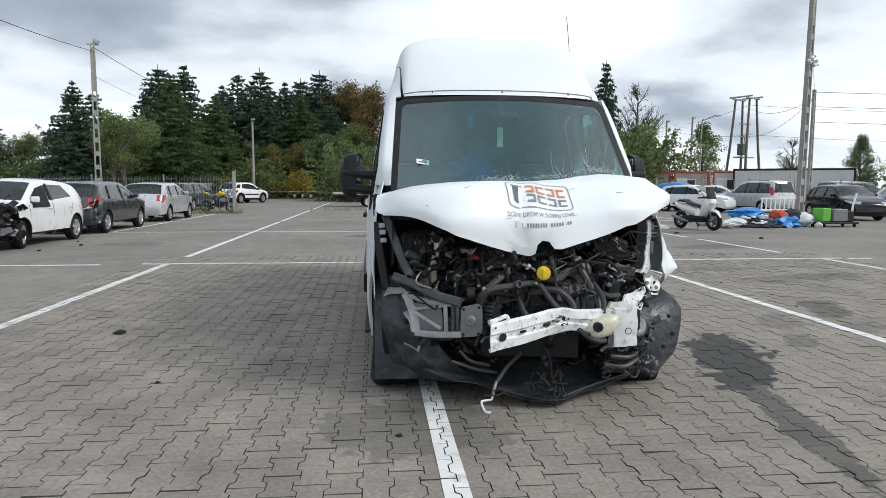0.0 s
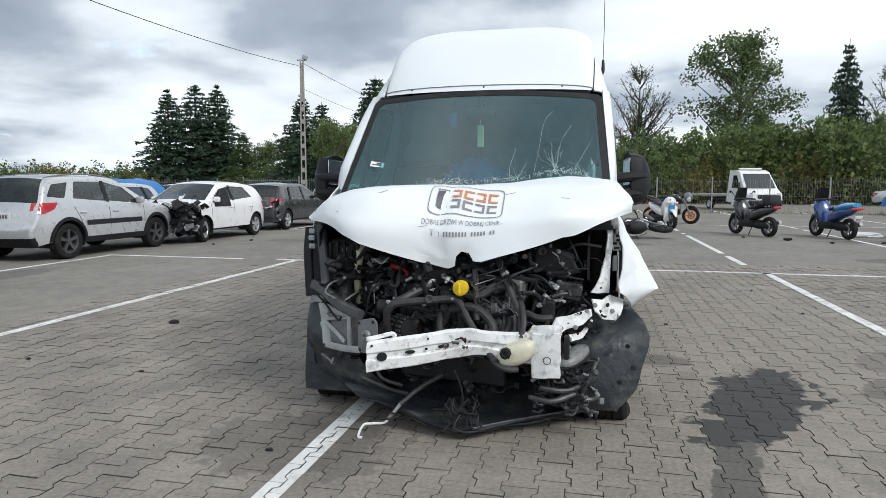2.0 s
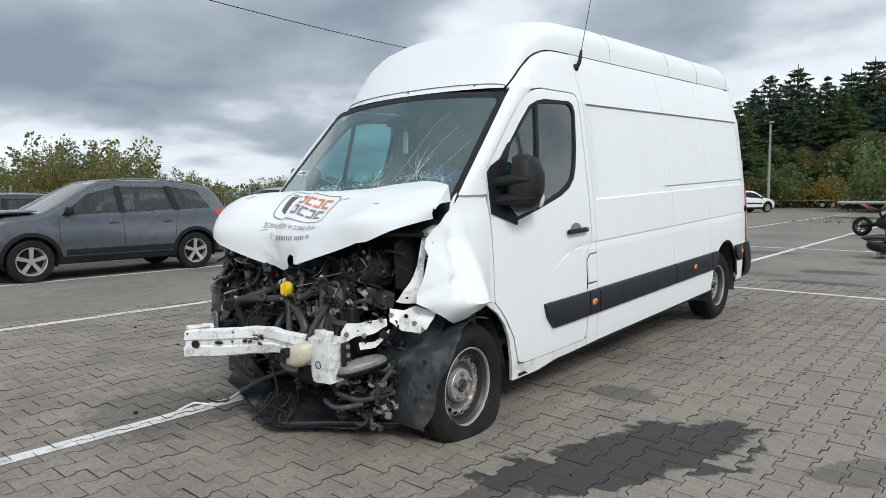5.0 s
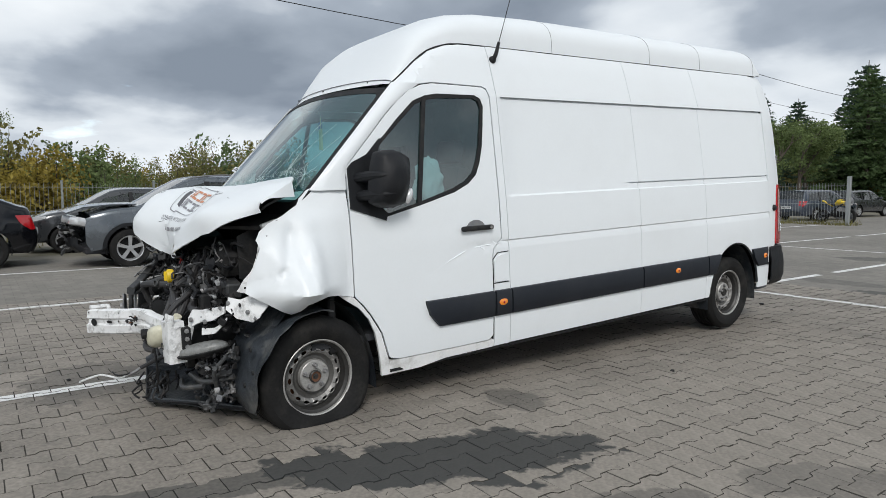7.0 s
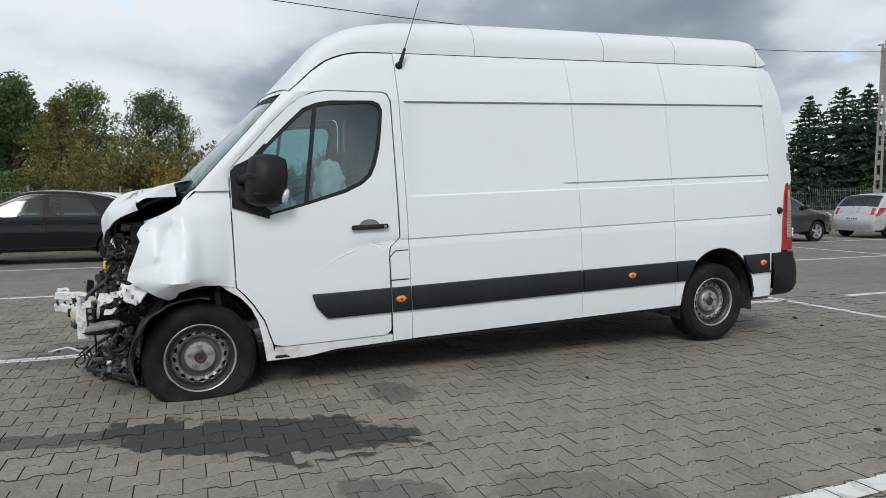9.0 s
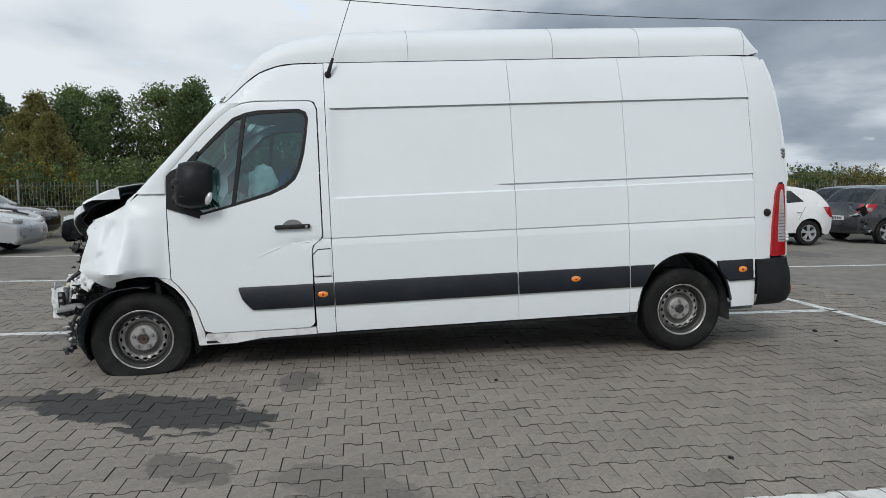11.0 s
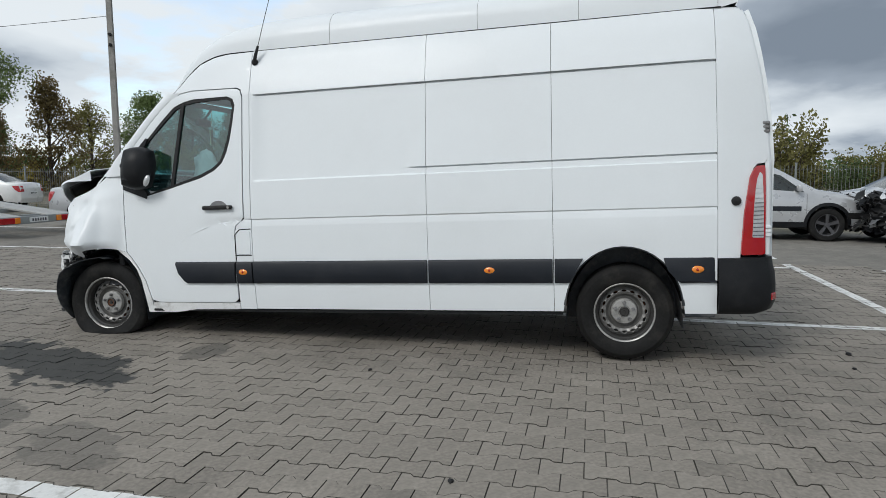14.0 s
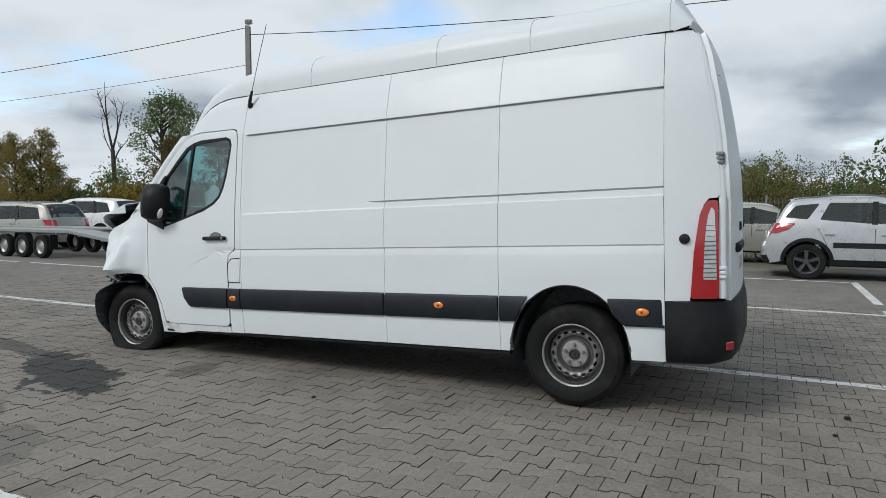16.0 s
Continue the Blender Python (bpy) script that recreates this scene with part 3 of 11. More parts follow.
def road_lines():
    top = RINGS[2][0]
    for along, lines in (("y", LINES_Y), ("x", LINES_X)):
        for c, a, b in lines:
            bm = bmesh.new()
            ax = 0 if along == "y" else 1
            w = 0.06
            for x, y, dz, *_ in STONES:
                k = (x, y)[ax]
                other = (x, y)[1 - ax]
                if abs(k - c) < w + 0.11 and a < other < b:
                    q = clip([(px + x, py + y) for px, py in top], ax, c - w, c + w)
                    if len(q) > 2:
                        bm.faces.new([bm.verts.new((qx, qy, dz + 0.0035)) for qx, qy in q])
            lo, hi = ((-1.4, 13.0) if ax == 0 else (-3.4, 9.4))
            spans = [(a, b)] if not (near(c, 5) if ax == 0 else near(3, c)) else [(a, max(a, lo - 0.15)), (min(b, hi + 0.1), b)]
            for s, e in spans:
                if e - s > 0.3:
                    for s1, e1 in zip(frange(s, e, 0.5), frange(s, e, 0.5)[1:]):
                        if random.random() < 0.05:
                            continue
                        q = [(c - w, s1), (c + w, s1), (c + w, e1 - 0.004), (c - w, e1 - 0.004)]
                        bm.faces.new([bm.verts.new((u, v, GZ + 0.004) if ax == 0 else (v, u, GZ + 0.004)) for u, v in q])
            if bm.faces:
                solo("parking_line", bm, LINE, "worn white painted parking line on the paving", "road marking", kind="structure", smooth=0)
            else:
                bm.free()


road_lines()

# ---- the crashed van ----
VAN = pose(1.495, 5.007, 0, 2.1, 0, 0)
van = thing("panel_van", VAN, "white high-roof panel van with its front end smashed open", "van")


def W(L, z, s=1):
    """Half width of the van's side; the body leans a little, so that its far side (s = -1) lies closer in."""
    w = lerp(z, (0.2, 0.3, 0.45, 0.62, 1.0, 1.26, 1.6, 1.95, 2.22, 2.30, 2.34), (1.018, 1.030, 1.036, 1.036, 1.028, 1.008, 0.968, 0.925, 0.845, 0.808, 0.79))
    if L < 1.2:
        w -= 0.055 * ((1.2 - L) / 1.2) ** 1.6 if L > 0 else 0.055 + 0.05 * -L
    if L < 1.45:
        # the cab's shoulder turns in towards the gutter
        w = min(w, 0.803 + 1.2 * max(gut(L) - z, 0) + lerp(L, (1.25, 1.45), (0, 0.1)))
    if L > 4.75:
        w -= 0.30 * (L - 4.75) ** 2
    if 1.45 < L < 4.953:
        # recessed field under a shadow gap, and a lower band behind the first panel
        plain = lerp(z, (1.250, 1.262, 1.928, 1.932, 1.940, 1.942), (0, 0.011, 0.016, 0.036, 0.036, 0))
        band = lerp(z, (1.250, 1.258, 1.298, 1.302, 1.308, 1.310, 1.928, 1.932, 1.940, 1.942), (0, 0.014, 0.014, 0.026, 0.026, 0.004, 0.016, 0.036, 0.036, 0))
        w -= (plain + (band - plain) * lerp(L, (2.76, 2.83), (0, 1))) * lerp(L, (1.490, 1.520), (0, 1))
        w -= 0.010 * lerp(z, (0.90, 0.947, 0.956), (0, 1, 0))
        # soft swelling over the rear wheel
        w += 0.012 * math.exp(-((L - 4.3) / 0.5) ** 2 - ((z - 0.80) / 0.12) ** 2)
    elif L <= 1.45 and z < 1.1:
        # rising crease on the door
        zc = 0.70 + 0.24 * lerp(L, (0.72, 0.85, 0.99, 1.18, 1.42), (0.0, 0.46, 0.74, 0.94, 1.0))
        if L > 0.7:
            w -= 0.012 * lerp(z - zc, (-0.006, 0.0, 0.035), (0, 1, 0)) * min(1, (L - 0.7) / 0.2)
    return w if s > 0 else w - lerp(z, (1.3, 2.2), (0.04, 0.10))


SIDE_V = sorted(set([0.25, 0.35, 0.45, 0.62, 0.75, 0.85, 0.89, 0.90, 0.947, 0.951, 0.956, 0.965, 1.1, 1.2, 1.24, 1.25, 1.254, 1.258, 1.262, 1.275, 1.295, 1.298, 1.302, 1.305, 1.308, 1.310, 1.322, 1.36, 1.45, 1.6, 1.75, 1.85, 1.90, 1.92, 1.928, 1.932, 1.936, 1.940, 1.942, 1.955, 2.05, 2.15, 2.22]))


def side(s):
    return lambda L, z: Vector((s * W(L, z, s), L, z + 0.005 * max(L - 1.5, 0) * lerp(z, (0.7, 1.2), (0, 1))))


def arc(cx, cz, a, b, t0, t1, k=16):
    return [(cx + a * math.cos(radians(t0 + (t1 - t0) * i / k)), cz + b * math.sin(radians(t0 + (t1 - t0) * i / k))) for i in range(k + 1)]


ARCH_R = dict(cx=4.325, cz=0.24, a=0.412, b=0.458)
ARCH_F = dict(cx=0.01, cz=0.25, a=0.385, b=0.485)
GUTTER = [(0.68, 1.998), (0.70, 2.015), (0.766, 2.07), (0.86, 2.155), (0.97, 2.232), (1.10, 2.278), (1.22, 2.296), (1.45, 2.300), (2.0, 2.300), (2.6, 2.300), (4.0, 2.302), (4.90, 2.304), (5.0, 2.304)]


def gut(L):
    return lerp(L, [g[0] for g in GUTTER], [g[1] for g in GUTTER])


def rear_edge(z):
    return lerp(z, (0.2, 0.6, 1.26, 1.48, 1.70, 2.0, 2.2, 2.31), (5.270, 5.272, 5.278, 5.267, 5.246, 5.197, 5.158, 5.115))


def door_line(z):
    """Front edge of the cab door along the windscreen pillar."""
    return lerp(z, (1.468, 1.51, 1.66, 1.78, 1.885, 1.952, 1.99), (0.262, 0.30, 0.44, 0.549, 0.66, 0.75, 0.84))


DOOR = [(0.262, 1.468), (0.26, 0.70), (0.31, 0.648), (0.365, 0.575), (0.43, 0.46), (0.455, 0.37), (0.479, 0.29), (0.545, 0.274), (1.262, 0.276), (1.297, 0.305), (1.303, 0.86), (1.315, 0.908), (1.36, 0.942),
        (1.386, 0.965), (1.388, 1.93), (1.370, 1.984), (1.335, 2.0), (0.93, 2.004), (0.84, 1.99), (0.75, 1.952), (0.66, 1.885), (0.549, 1.779), (0.44, 1.66), (0.30, 1.51)]
WINDOW = [(0.50, 1.165), (0.74, 1.222), (1.02, 1.297), (1.14, 1.35), (1.21, 1.408), (1.25, 1.485), (1.285, 1.60), (1.31, 1.74), (1.328, 1.87), (1.31, 1.92), (1.26, 1.942), (0.95, 1.938), (0.86, 1.922), (0.765, 1.885), (0.64, 1.772), (0.50, 1.632), (0.37, 1.49), (0.36, 1.30)]


def shrink(pts, d):
    c = Vector((sum(p[0] for p in pts) / len(pts), sum(p[1] for p in pts) / len(pts)))
    return [tuple(Vector(p) + (c - Vector(p)).normalized() * d) for p in pts]


def van_side(s):
    f = side(s)
    left = s > 0
    wide = lambda L, z: W(L, z, s)
    ua = frange(1.46, 2.90, 0.18)
    part("side_panel", bend(flat([(1.4585, 0.225), (2.9055, 0.225), (2.9055, gut(2.88)), (1.4585, gut(1.45))], (), ua + [1.49, 1.52, 2.76, 2.78, 2.80, 2.83], SIDE_V), f, 0.012 * s), WHITE, van)
    part("side_panel", bend(flat([(2.9090, 0.225), (3.8390, 0.225), (3.8390, gut(3.83)), (2.9090, gut(2.88))], (), frange(2.912, 3.832, 0.19), SIDE_V), f, 0.012 * s), WHITE, van)
    c_out = [(3.8425, 0.225), (3.905, 0.225)] + arc(**ARCH_R, t0=176, t1=4, k=22) + [(4.742, 0.215), (4.9500, 0.215), (4.9500, gut(4.89)), (3.8425, gut(3.84))]
    part("side_panel", bend(flat(c_out, (), frange(3.846, 4.94, 0.12), SIDE_V), f, 0.012 * s), WHITE, van)
    zs = [0.605, 0.9, 1.2, 1.4, 1.6, 1.8, 2.0, 2.1, 2.2, 2.30]
    lamp = rounded([(5.103, 0.622), (5.264, 0.622), (5.264, 1.10), (5.262, 1.228), (5.205, 1.226), (5.180, 1.19), (5.160, 1.142), (5.124, 0.90)], 0.016, 3)
    corner = [(4.9535, 0.605), (5.099, 0.605), (5.121, 0.90), (5.164, 1.143), (5.186, 1.190), (5.212, 1.221), (5.258, 1.223), (rear_edge(1.25), 1.25), (rear_edge(1.4), 1.4)] + [(rear_edge(z), z) for z in zs[4:]] + [(4.9535, 2.305)]
    part("rear_corner_panel", bend(flat(corner, (), [5.0, 5.05, 5.1, 5.15, 5.2, 5.24], zs[1:-1]), f, 0.012 * s), WHITE, van)
    tl = part("tail_lamp", bend(flat(lamp, (), [5.13, 5.16, 5.19, 5.22, 5.245], [0.7, 0.8, 0.9, 1.0, 1.1]), lambda L, z: Vector((s * (wide(L, z) + 0.016), L, z)), 0.03 * s), RED_LENS, van, "tall red tail lamp")
    proud = lambda o: (lambda L, z: Vector((s * (wide(L, z) + o), L, z)))
    lens = rounded([(5.176, 0.741), (5.252, 0.738), (5.250, 0.966), (5.243, 1.165), (5.226, 1.186), (5.208, 1.14), (5.197, 1.071), (5.187, 0.967)], 0.008, 2)
    ln = part("clear_lens", bend(flat(lens, (), [5.19, 5.205, 5.22, 5.235], frange(0.78, 1.14, 0.06)), proud(0.0185), 0.004 * s), CLEAR_LENS, tl, "clear centre of the lamp")
    for i in range(9):
        z = 0.752 + i * 0.0275
        part("lens_line", bend(flat([(lerp(z, (0.74, 0.98), (5.177, 5.188)), z), (5.251, z), (5.251, z + 0.006), (lerp(z, (0.74, 0.98), (5.177, 5.188)), z + 0.006)], (), [5.2, 5.225], []), proud(0.020), 0.003 * s), INK, ln)
    for z in (1.005, 1.04, 1.072):
        part("lens_line", bend(flat([(5.194, z), (5.248, z), (5.248, z + 0.003), (5.194, z + 0.003)], (), [5.22], []), proud(0.020), 0.003 * s), GREY_PLASTIC, ln)
    # cladding strips
    def strip(a0, a1, b0, b1):
        """Moulding from L a0 (top) and a1 (bottom) to b0 and b1."""
        rows = []
        for z, o in ((0.435, 0.0), (0.438, 0.016), (0.452, 0.024), (0.52, 0.026), (0.596, 0.024), (0.61, 0.016), (0.613, 0.0)):
            t = (z - 0.435) / 0.178
            la, lb = a0 + (a1 - a0) * (1 - t) ** 2.2, b1 + (b0 - b1) * t
            pts = [Vector((s * (wide(L, z) + o), L, z)) for L in frange(la, lb, 0.16)]
            rows.append([Vector((s * (wide(la, z) - 0.002), la - 0.001, z))] + pts + [Vector((s * (wide(lb, z) - 0.002), lb + 0.001, z))])
        k = min(len(r) for r in rows)
        return part("side_strip", grid([r[:k - 1] + r[-1:] for r in rows]), CLADDING, van, "black plastic side moulding")
    strip(0.748, 0.85, 1.300, 1.293)
    strip(1.314, 1.314, 1.450, 1.450)
    strip(1.462, 1.462, 2.896, 2.896)
    strip(2.913, 2.913, 3.832, 3.832)
    strip(3.849, 3.849, 4.05, 3.95)
    strip(4.60, 4.715, 4.947, 4.947)
    for L, z in ((1.372, 0.530), (3.375, 0.534), (4.816, 0.533)):
        bm = bmesh.new()
        bmesh.ops.create_uvsphere(bm, u_segments=16, v_segments=8, radius=1, matrix=Matrix.Translation((s * (wide(L, z) + 0.02), L, z)) @ Matrix.Diagonal((0.012, 0.045, 0.026, 1)))
        mk = part("side_marker", bm, ORANGE, van, "orange side marker lamp")
        bm = bmesh.new()
        bmesh.ops.create_uvsphere(bm, u_segments=8, v_segments=6, radius=0.01, matrix=Matrix.Translation((s * (wide(L, z) + 0.028), L, z)))
        part("lens_centre", bm, RED_LENS, mk)
    # cab: pillar and upper panel, sill, door
    up = [(0.69, 2.004), (0.766, 2.066), (0.86, 2.150), (0.97, 2.227), (1.10, 2.274), (1.22, 2.292), (1.4535, 2.297), (1.4535, 0.222), (1.312, 0.222), (1.312, 0.86), (1.324, 0.903), (1.366, 0.935), (1.396, 0.96), (1.398, 1.935), (1.377, 1.993), (1.337, 2.009), (0.93, 2.013), (0.84, 1.999), (0.78, 1.985)]
    part("cab_side_panel", bend(flat(up, (), [0.75, 0.83, 0.9, 1.0, 1.1, 1.2, 1.3, 1.345, 1.4], SIDE_V + [2.02, 2.1, 2.19, 2.25, 2.27, 2.285]), f, 0.012 * s), WHITE, van)
    part("sill", bend(flat([(0.44, 0.182), (0.70, 0.186), (0.90, 0.214), (1.305, 0.220), (1.305, 0.269), (0.487, 0.267)], (), frange(0.6, 1.2, 0.15), [0.24]), f, 0.03 * s), WHITE_DIRTY, van)
    part("sill_rail", bend(flat([(0.48, 0.195), (3.9, 0.195), (3.9, 0.214), (0.48, 0.214)], (), frange(0.6, 3.8, 0.3), []), lambda L, z: Vector((s * 1.0, L, z)), 0.06 * s), DULL_BLACK, van)
    dv = [0.3, 0.4, 0.5, 0.62, 0.66, 0.70, 0.74, 0.78, 0.82, 0.86, 0.9, 0.93, 0.96, 0.99, 1.05, 1.15, 1.25, 1.4, 1.55, 1.7, 1.85, 1.95]
    door = part("cab_door", bend(flat(rounded(DOOR, 0.012, 2), [list(reversed(WINDOW))], frange(0.3, 1.3, 0.08), dv), f, 0.018 * s), WHITE, van)
    # pressed line rising from the moulding, and the rear of the wing round the wheel
    bm = bmesh.new()
    tube(bm, [(s * (wide(L, z) + 0.012 - 0.0115), L, z) for L, z in ((0.735, 0.715), (0.79, 0.765), (0.85, 0.808), (0.99, 0.872), (1.10, 0.908), (1.20, 0.926), (1.375, 0.935))], [0.001, 0.003, 0.004, 0.004, 0.004, 0.004, 0.004], 6, 4)
    part("pressed_line", bm, WHITE, door, "", 60)
    band = [(0.15, 0.728), (0.253, 0.697), (0.302, 0.643), (0.356, 0.570), (0.421, 0.456), (0.446, 0.366), (0.470, 0.285), (0.474, 0.185), (0.424, 0.182), (0.411, 0.30), (0.382, 0.46), (0.342, 0.555), (0.28, 0.630), (0.20, 0.687)]
    part("wing_rear", bend(flat(band, (), [0.2, 0.3, 0.4], [0.3, 0.45, 0.6]), lambda L, z: Vector((s * (wide(L, z) - 0.001), L, z)), 0.02 * s), WHITE_DIRTY, van)
    wf = shrink(WINDOW, 0.028)
    part("window_seal", bend(flat(WINDOW, [list(reversed(wf))], [], []), lambda L, z: Vector((s * (wide(L, z) - 0.002), L, z)), 0.02 * s), DULL_BLACK, door)
    part("window_pane", bend(flat(shrink(WINDOW, 0.024), (), frange(0.4, 1.2, 0.2), [1.3, 1.5, 1.7, 1.85]), lambda L, z: Vector((s * (wide(L, z) - 0.012), L, z))), SIDE_GLASS, door, "tinted cab window").visible_shadow = False
    part("window_bar", bend(flat([(0.728, 1.222), (0.758, 1.230), (0.868, 1.920), (0.838, 1.912)], (), [], [1.4, 1.6, 1.8]), lambda L, z: Vector((s * (wide(L, z) + 0.001), L, z)), 0.02 * s), DULL_BLACK, door)
    sail = [(0.266, 1.466), (0.264, 1.226), (0.495, 1.144), (0.506, 1.186), (0.45, 1.25), (0.42, 1.36), (0.44, 1.50), (0.515, 1.640), (0.495, 1.645), (0.40, 1.548), (0.30, 1.502)]
    part("mirror_base", bend(flat(sail, (), [], [1.25, 1.35, 1.45]), lambda L, z: Vector((s * (wide(L, z) + 0.012), L, z)), 0.02 * s), BLACK_PLASTIC, door)
    # door mirror
    # folded back: the shell faces outwards, the glass the window
    m = Matrix.Translation((s * 1.105, 0.495, 1.395)) @ Euler((radians(-5), 0, radians(s * 10))).to_matrix().to_4x4()
    bm = bmesh.new()
    bmesh.ops.create_cube(bm, size=1, matrix=Matrix.Diagonal((0.15, 0.27, 0.35, 1)))
    bmesh.ops.subdivide_edges(bm, edges=bm.edges[:], cuts=8, use_grid_fill=True)
    for v in bm.verts:
        q = v.co
        r = max(abs(q.y) / 0.135, abs(q.z) / 0.175)
        e = math.hypot(q.y / 0.135, q.z / 0.175)
        k = (r / e) ** 0.5 if e > 0.01 else 1
        out = (s * q.x + 0.075) / 0.15
        q.y, q.z = q.y * k * (1 - 0.20 * out ** 3), q.z * k * (1 - 0.14 * out ** 3)
        q.x -= s * 0.05 * out * min(1, e * k) ** 3
        q.y += 0.10 * q.z * (0.4 if q.z > 0 else 0.9)
        v.co = m @ q
    mir = part("door_mirror", bm, BLACK_PLASTIC, van, "black door mirror folded against the window", 60)
    for z0, h in ((0.05, 0.18), (-0.10, 0.08)):
        bm = bmesh.new()
        box(bm, (-s * 0.072, 0, z0), (0.012, 0.20, h), 0.004)
        for v in bm.verts:
            v.co = m @ v.co
        part("mirror_glass", bm, CHROME, mir, "convex mirror glass")
    for dz in (0.045, -0.065):
        bm = bmesh.new()
        tube(bm, [(s * (wide(0.33, 1.36) - 0.005), 0.33, 1.36 + dz), (s * 1.04, 0.355, 1.37 + dz), (s * 1.125, 0.40, 1.375 + dz), (s * 1.155, 0.47, 1.375 + dz)], [0.034, 0.032, 0.028, 0.02], 10, 4)
        part("mirror_arm", bm, BLACK_PLASTIC, mir)
    bm = bmesh.new()
    bmesh.ops.create_uvsphere(bm, u_segments=14, v_segments=8, radius=1, matrix=m @ Matrix.Translation((s * 0.022, 0.105, -0.095)) @ Matrix.Rotation(radians(-18), 4, "X") @ Matrix.Diagonal((0.022, 0.024, 0.05, 1)))
    part("indicator_lens", bm, CLEAR_LENS, mir, "clear turn indicator")
    # door handle and its cup
    bm = bmesh.new()
    box(bm, (s * (wide(1.14, 1.06) + 0.02), 1.172, 1.054), (0.03, 0.265, 0.034), 0.012, None, 0, 2)
    h = part("door_handle", bm, DULL_BLACK, door, "black door handle")
    part("handle_cup", bend(flat(arc(1.172, 1.058, 0.075, 0.05, 0, 180, 10), (), [], []), lambda L, z: Vector((s * (wide(L, z) + 0.004), L, z)), 0.004 * s), GREY_PLASTIC if left else WHITE, door)
    bm = bmesh.new()
    lathe(bm, [(0.012, 0), (0.012, 0.006), (0.0005, 0.006)], 12, Matrix.Translation((s * (wide(1.25, 1.06) + 0.033), 1.277, 1.054)) @ Matrix.Diagonal((s, 1, 1, 1)))
    part("lock", bm, CHROME, h)
    # fuel flap
    if left:
        part("fuel_flap", bend(flat(rounded([(1.315, 0.672), (1.44, 0.672), (1.44, 0.86), (1.36, 0.855), (1.315, 0.82)], 0.02, 3), (), [], [0.75]), lambda L, z: Vector((wide(L, z) + 0.006, L, z)), 0.006 * s), WHITE, van)
        bm = bmesh.new()
        for p0, p1 in (((1.305, 0.63), (1.305, 0.83)), ((1.305, 0.83), (1.35, 0.872)), ((1.35, 0.872), (1.447, 0.875)), ((1.31, 0.664), (1.445, 0.664))):
            tube(bm, [(wide(*p0) + 0.001, *p0), (wide(*p1) + 0.001, *p1)], 0.0035, 6)
        part("flap_gap", bm, DULL_BLACK, van)
        bm = bmesh.new()
        lathe(bm, [(0.032, 0), (0.032, 0.012), (0.022, 0.026), (0.001, 0.03)], 16, Matrix.Translation((wide(5.07, 0.99) - 0.004, 5.071, 0.993)))
        part("door_stop", bm, DULL_BLACK, van, "black rubber door stop")
    # wheel housings
    for a, r in ((ARCH_R, 0.30), (ARCH_F, 0.22)):
        bm = bmesh.new()
        pts = arc(a["cx"], a["cz"] - 0.12, a["a"] - 0.004, a["b"] + 0.11, -2, 182, 20)
        rows = [[bm.verts.new((s * x, L, z)) for L, z in pts] for x in ((1.0 if a is ARCH_R else 0.975) - (0 if left else 0.05), 0.62)]
        for i in range(len(pts) - 1):
            bm.faces.new((rows[0][i], rows[0][i + 1], rows[1][i + 1], rows[1][i]))
        bm.faces.new(rows[1])
        part("wheel_housing", bm, LINER, van)
    for a0, a1, nm in ((ARCH_R, None, "arch_lip"),):
        bm = bmesh.new()
        tube(bm, [(s * (wide(L, max(z, 0.3)) - 0.012), L, z) for L, z in arc(**ARCH_R, t0=176, t1=4, k=18)], 0.012, 6, 2)
        part(nm, bm, LINER, van)
    bm = bmesh.new()
    box(bm, (s * 0.93, 4.84, 0.205), (0.16, 0.2, 0.03), 0.006)
    part("mud_flap_bracket", bm, LINER, van)


van_side(1)
van_side(-1)


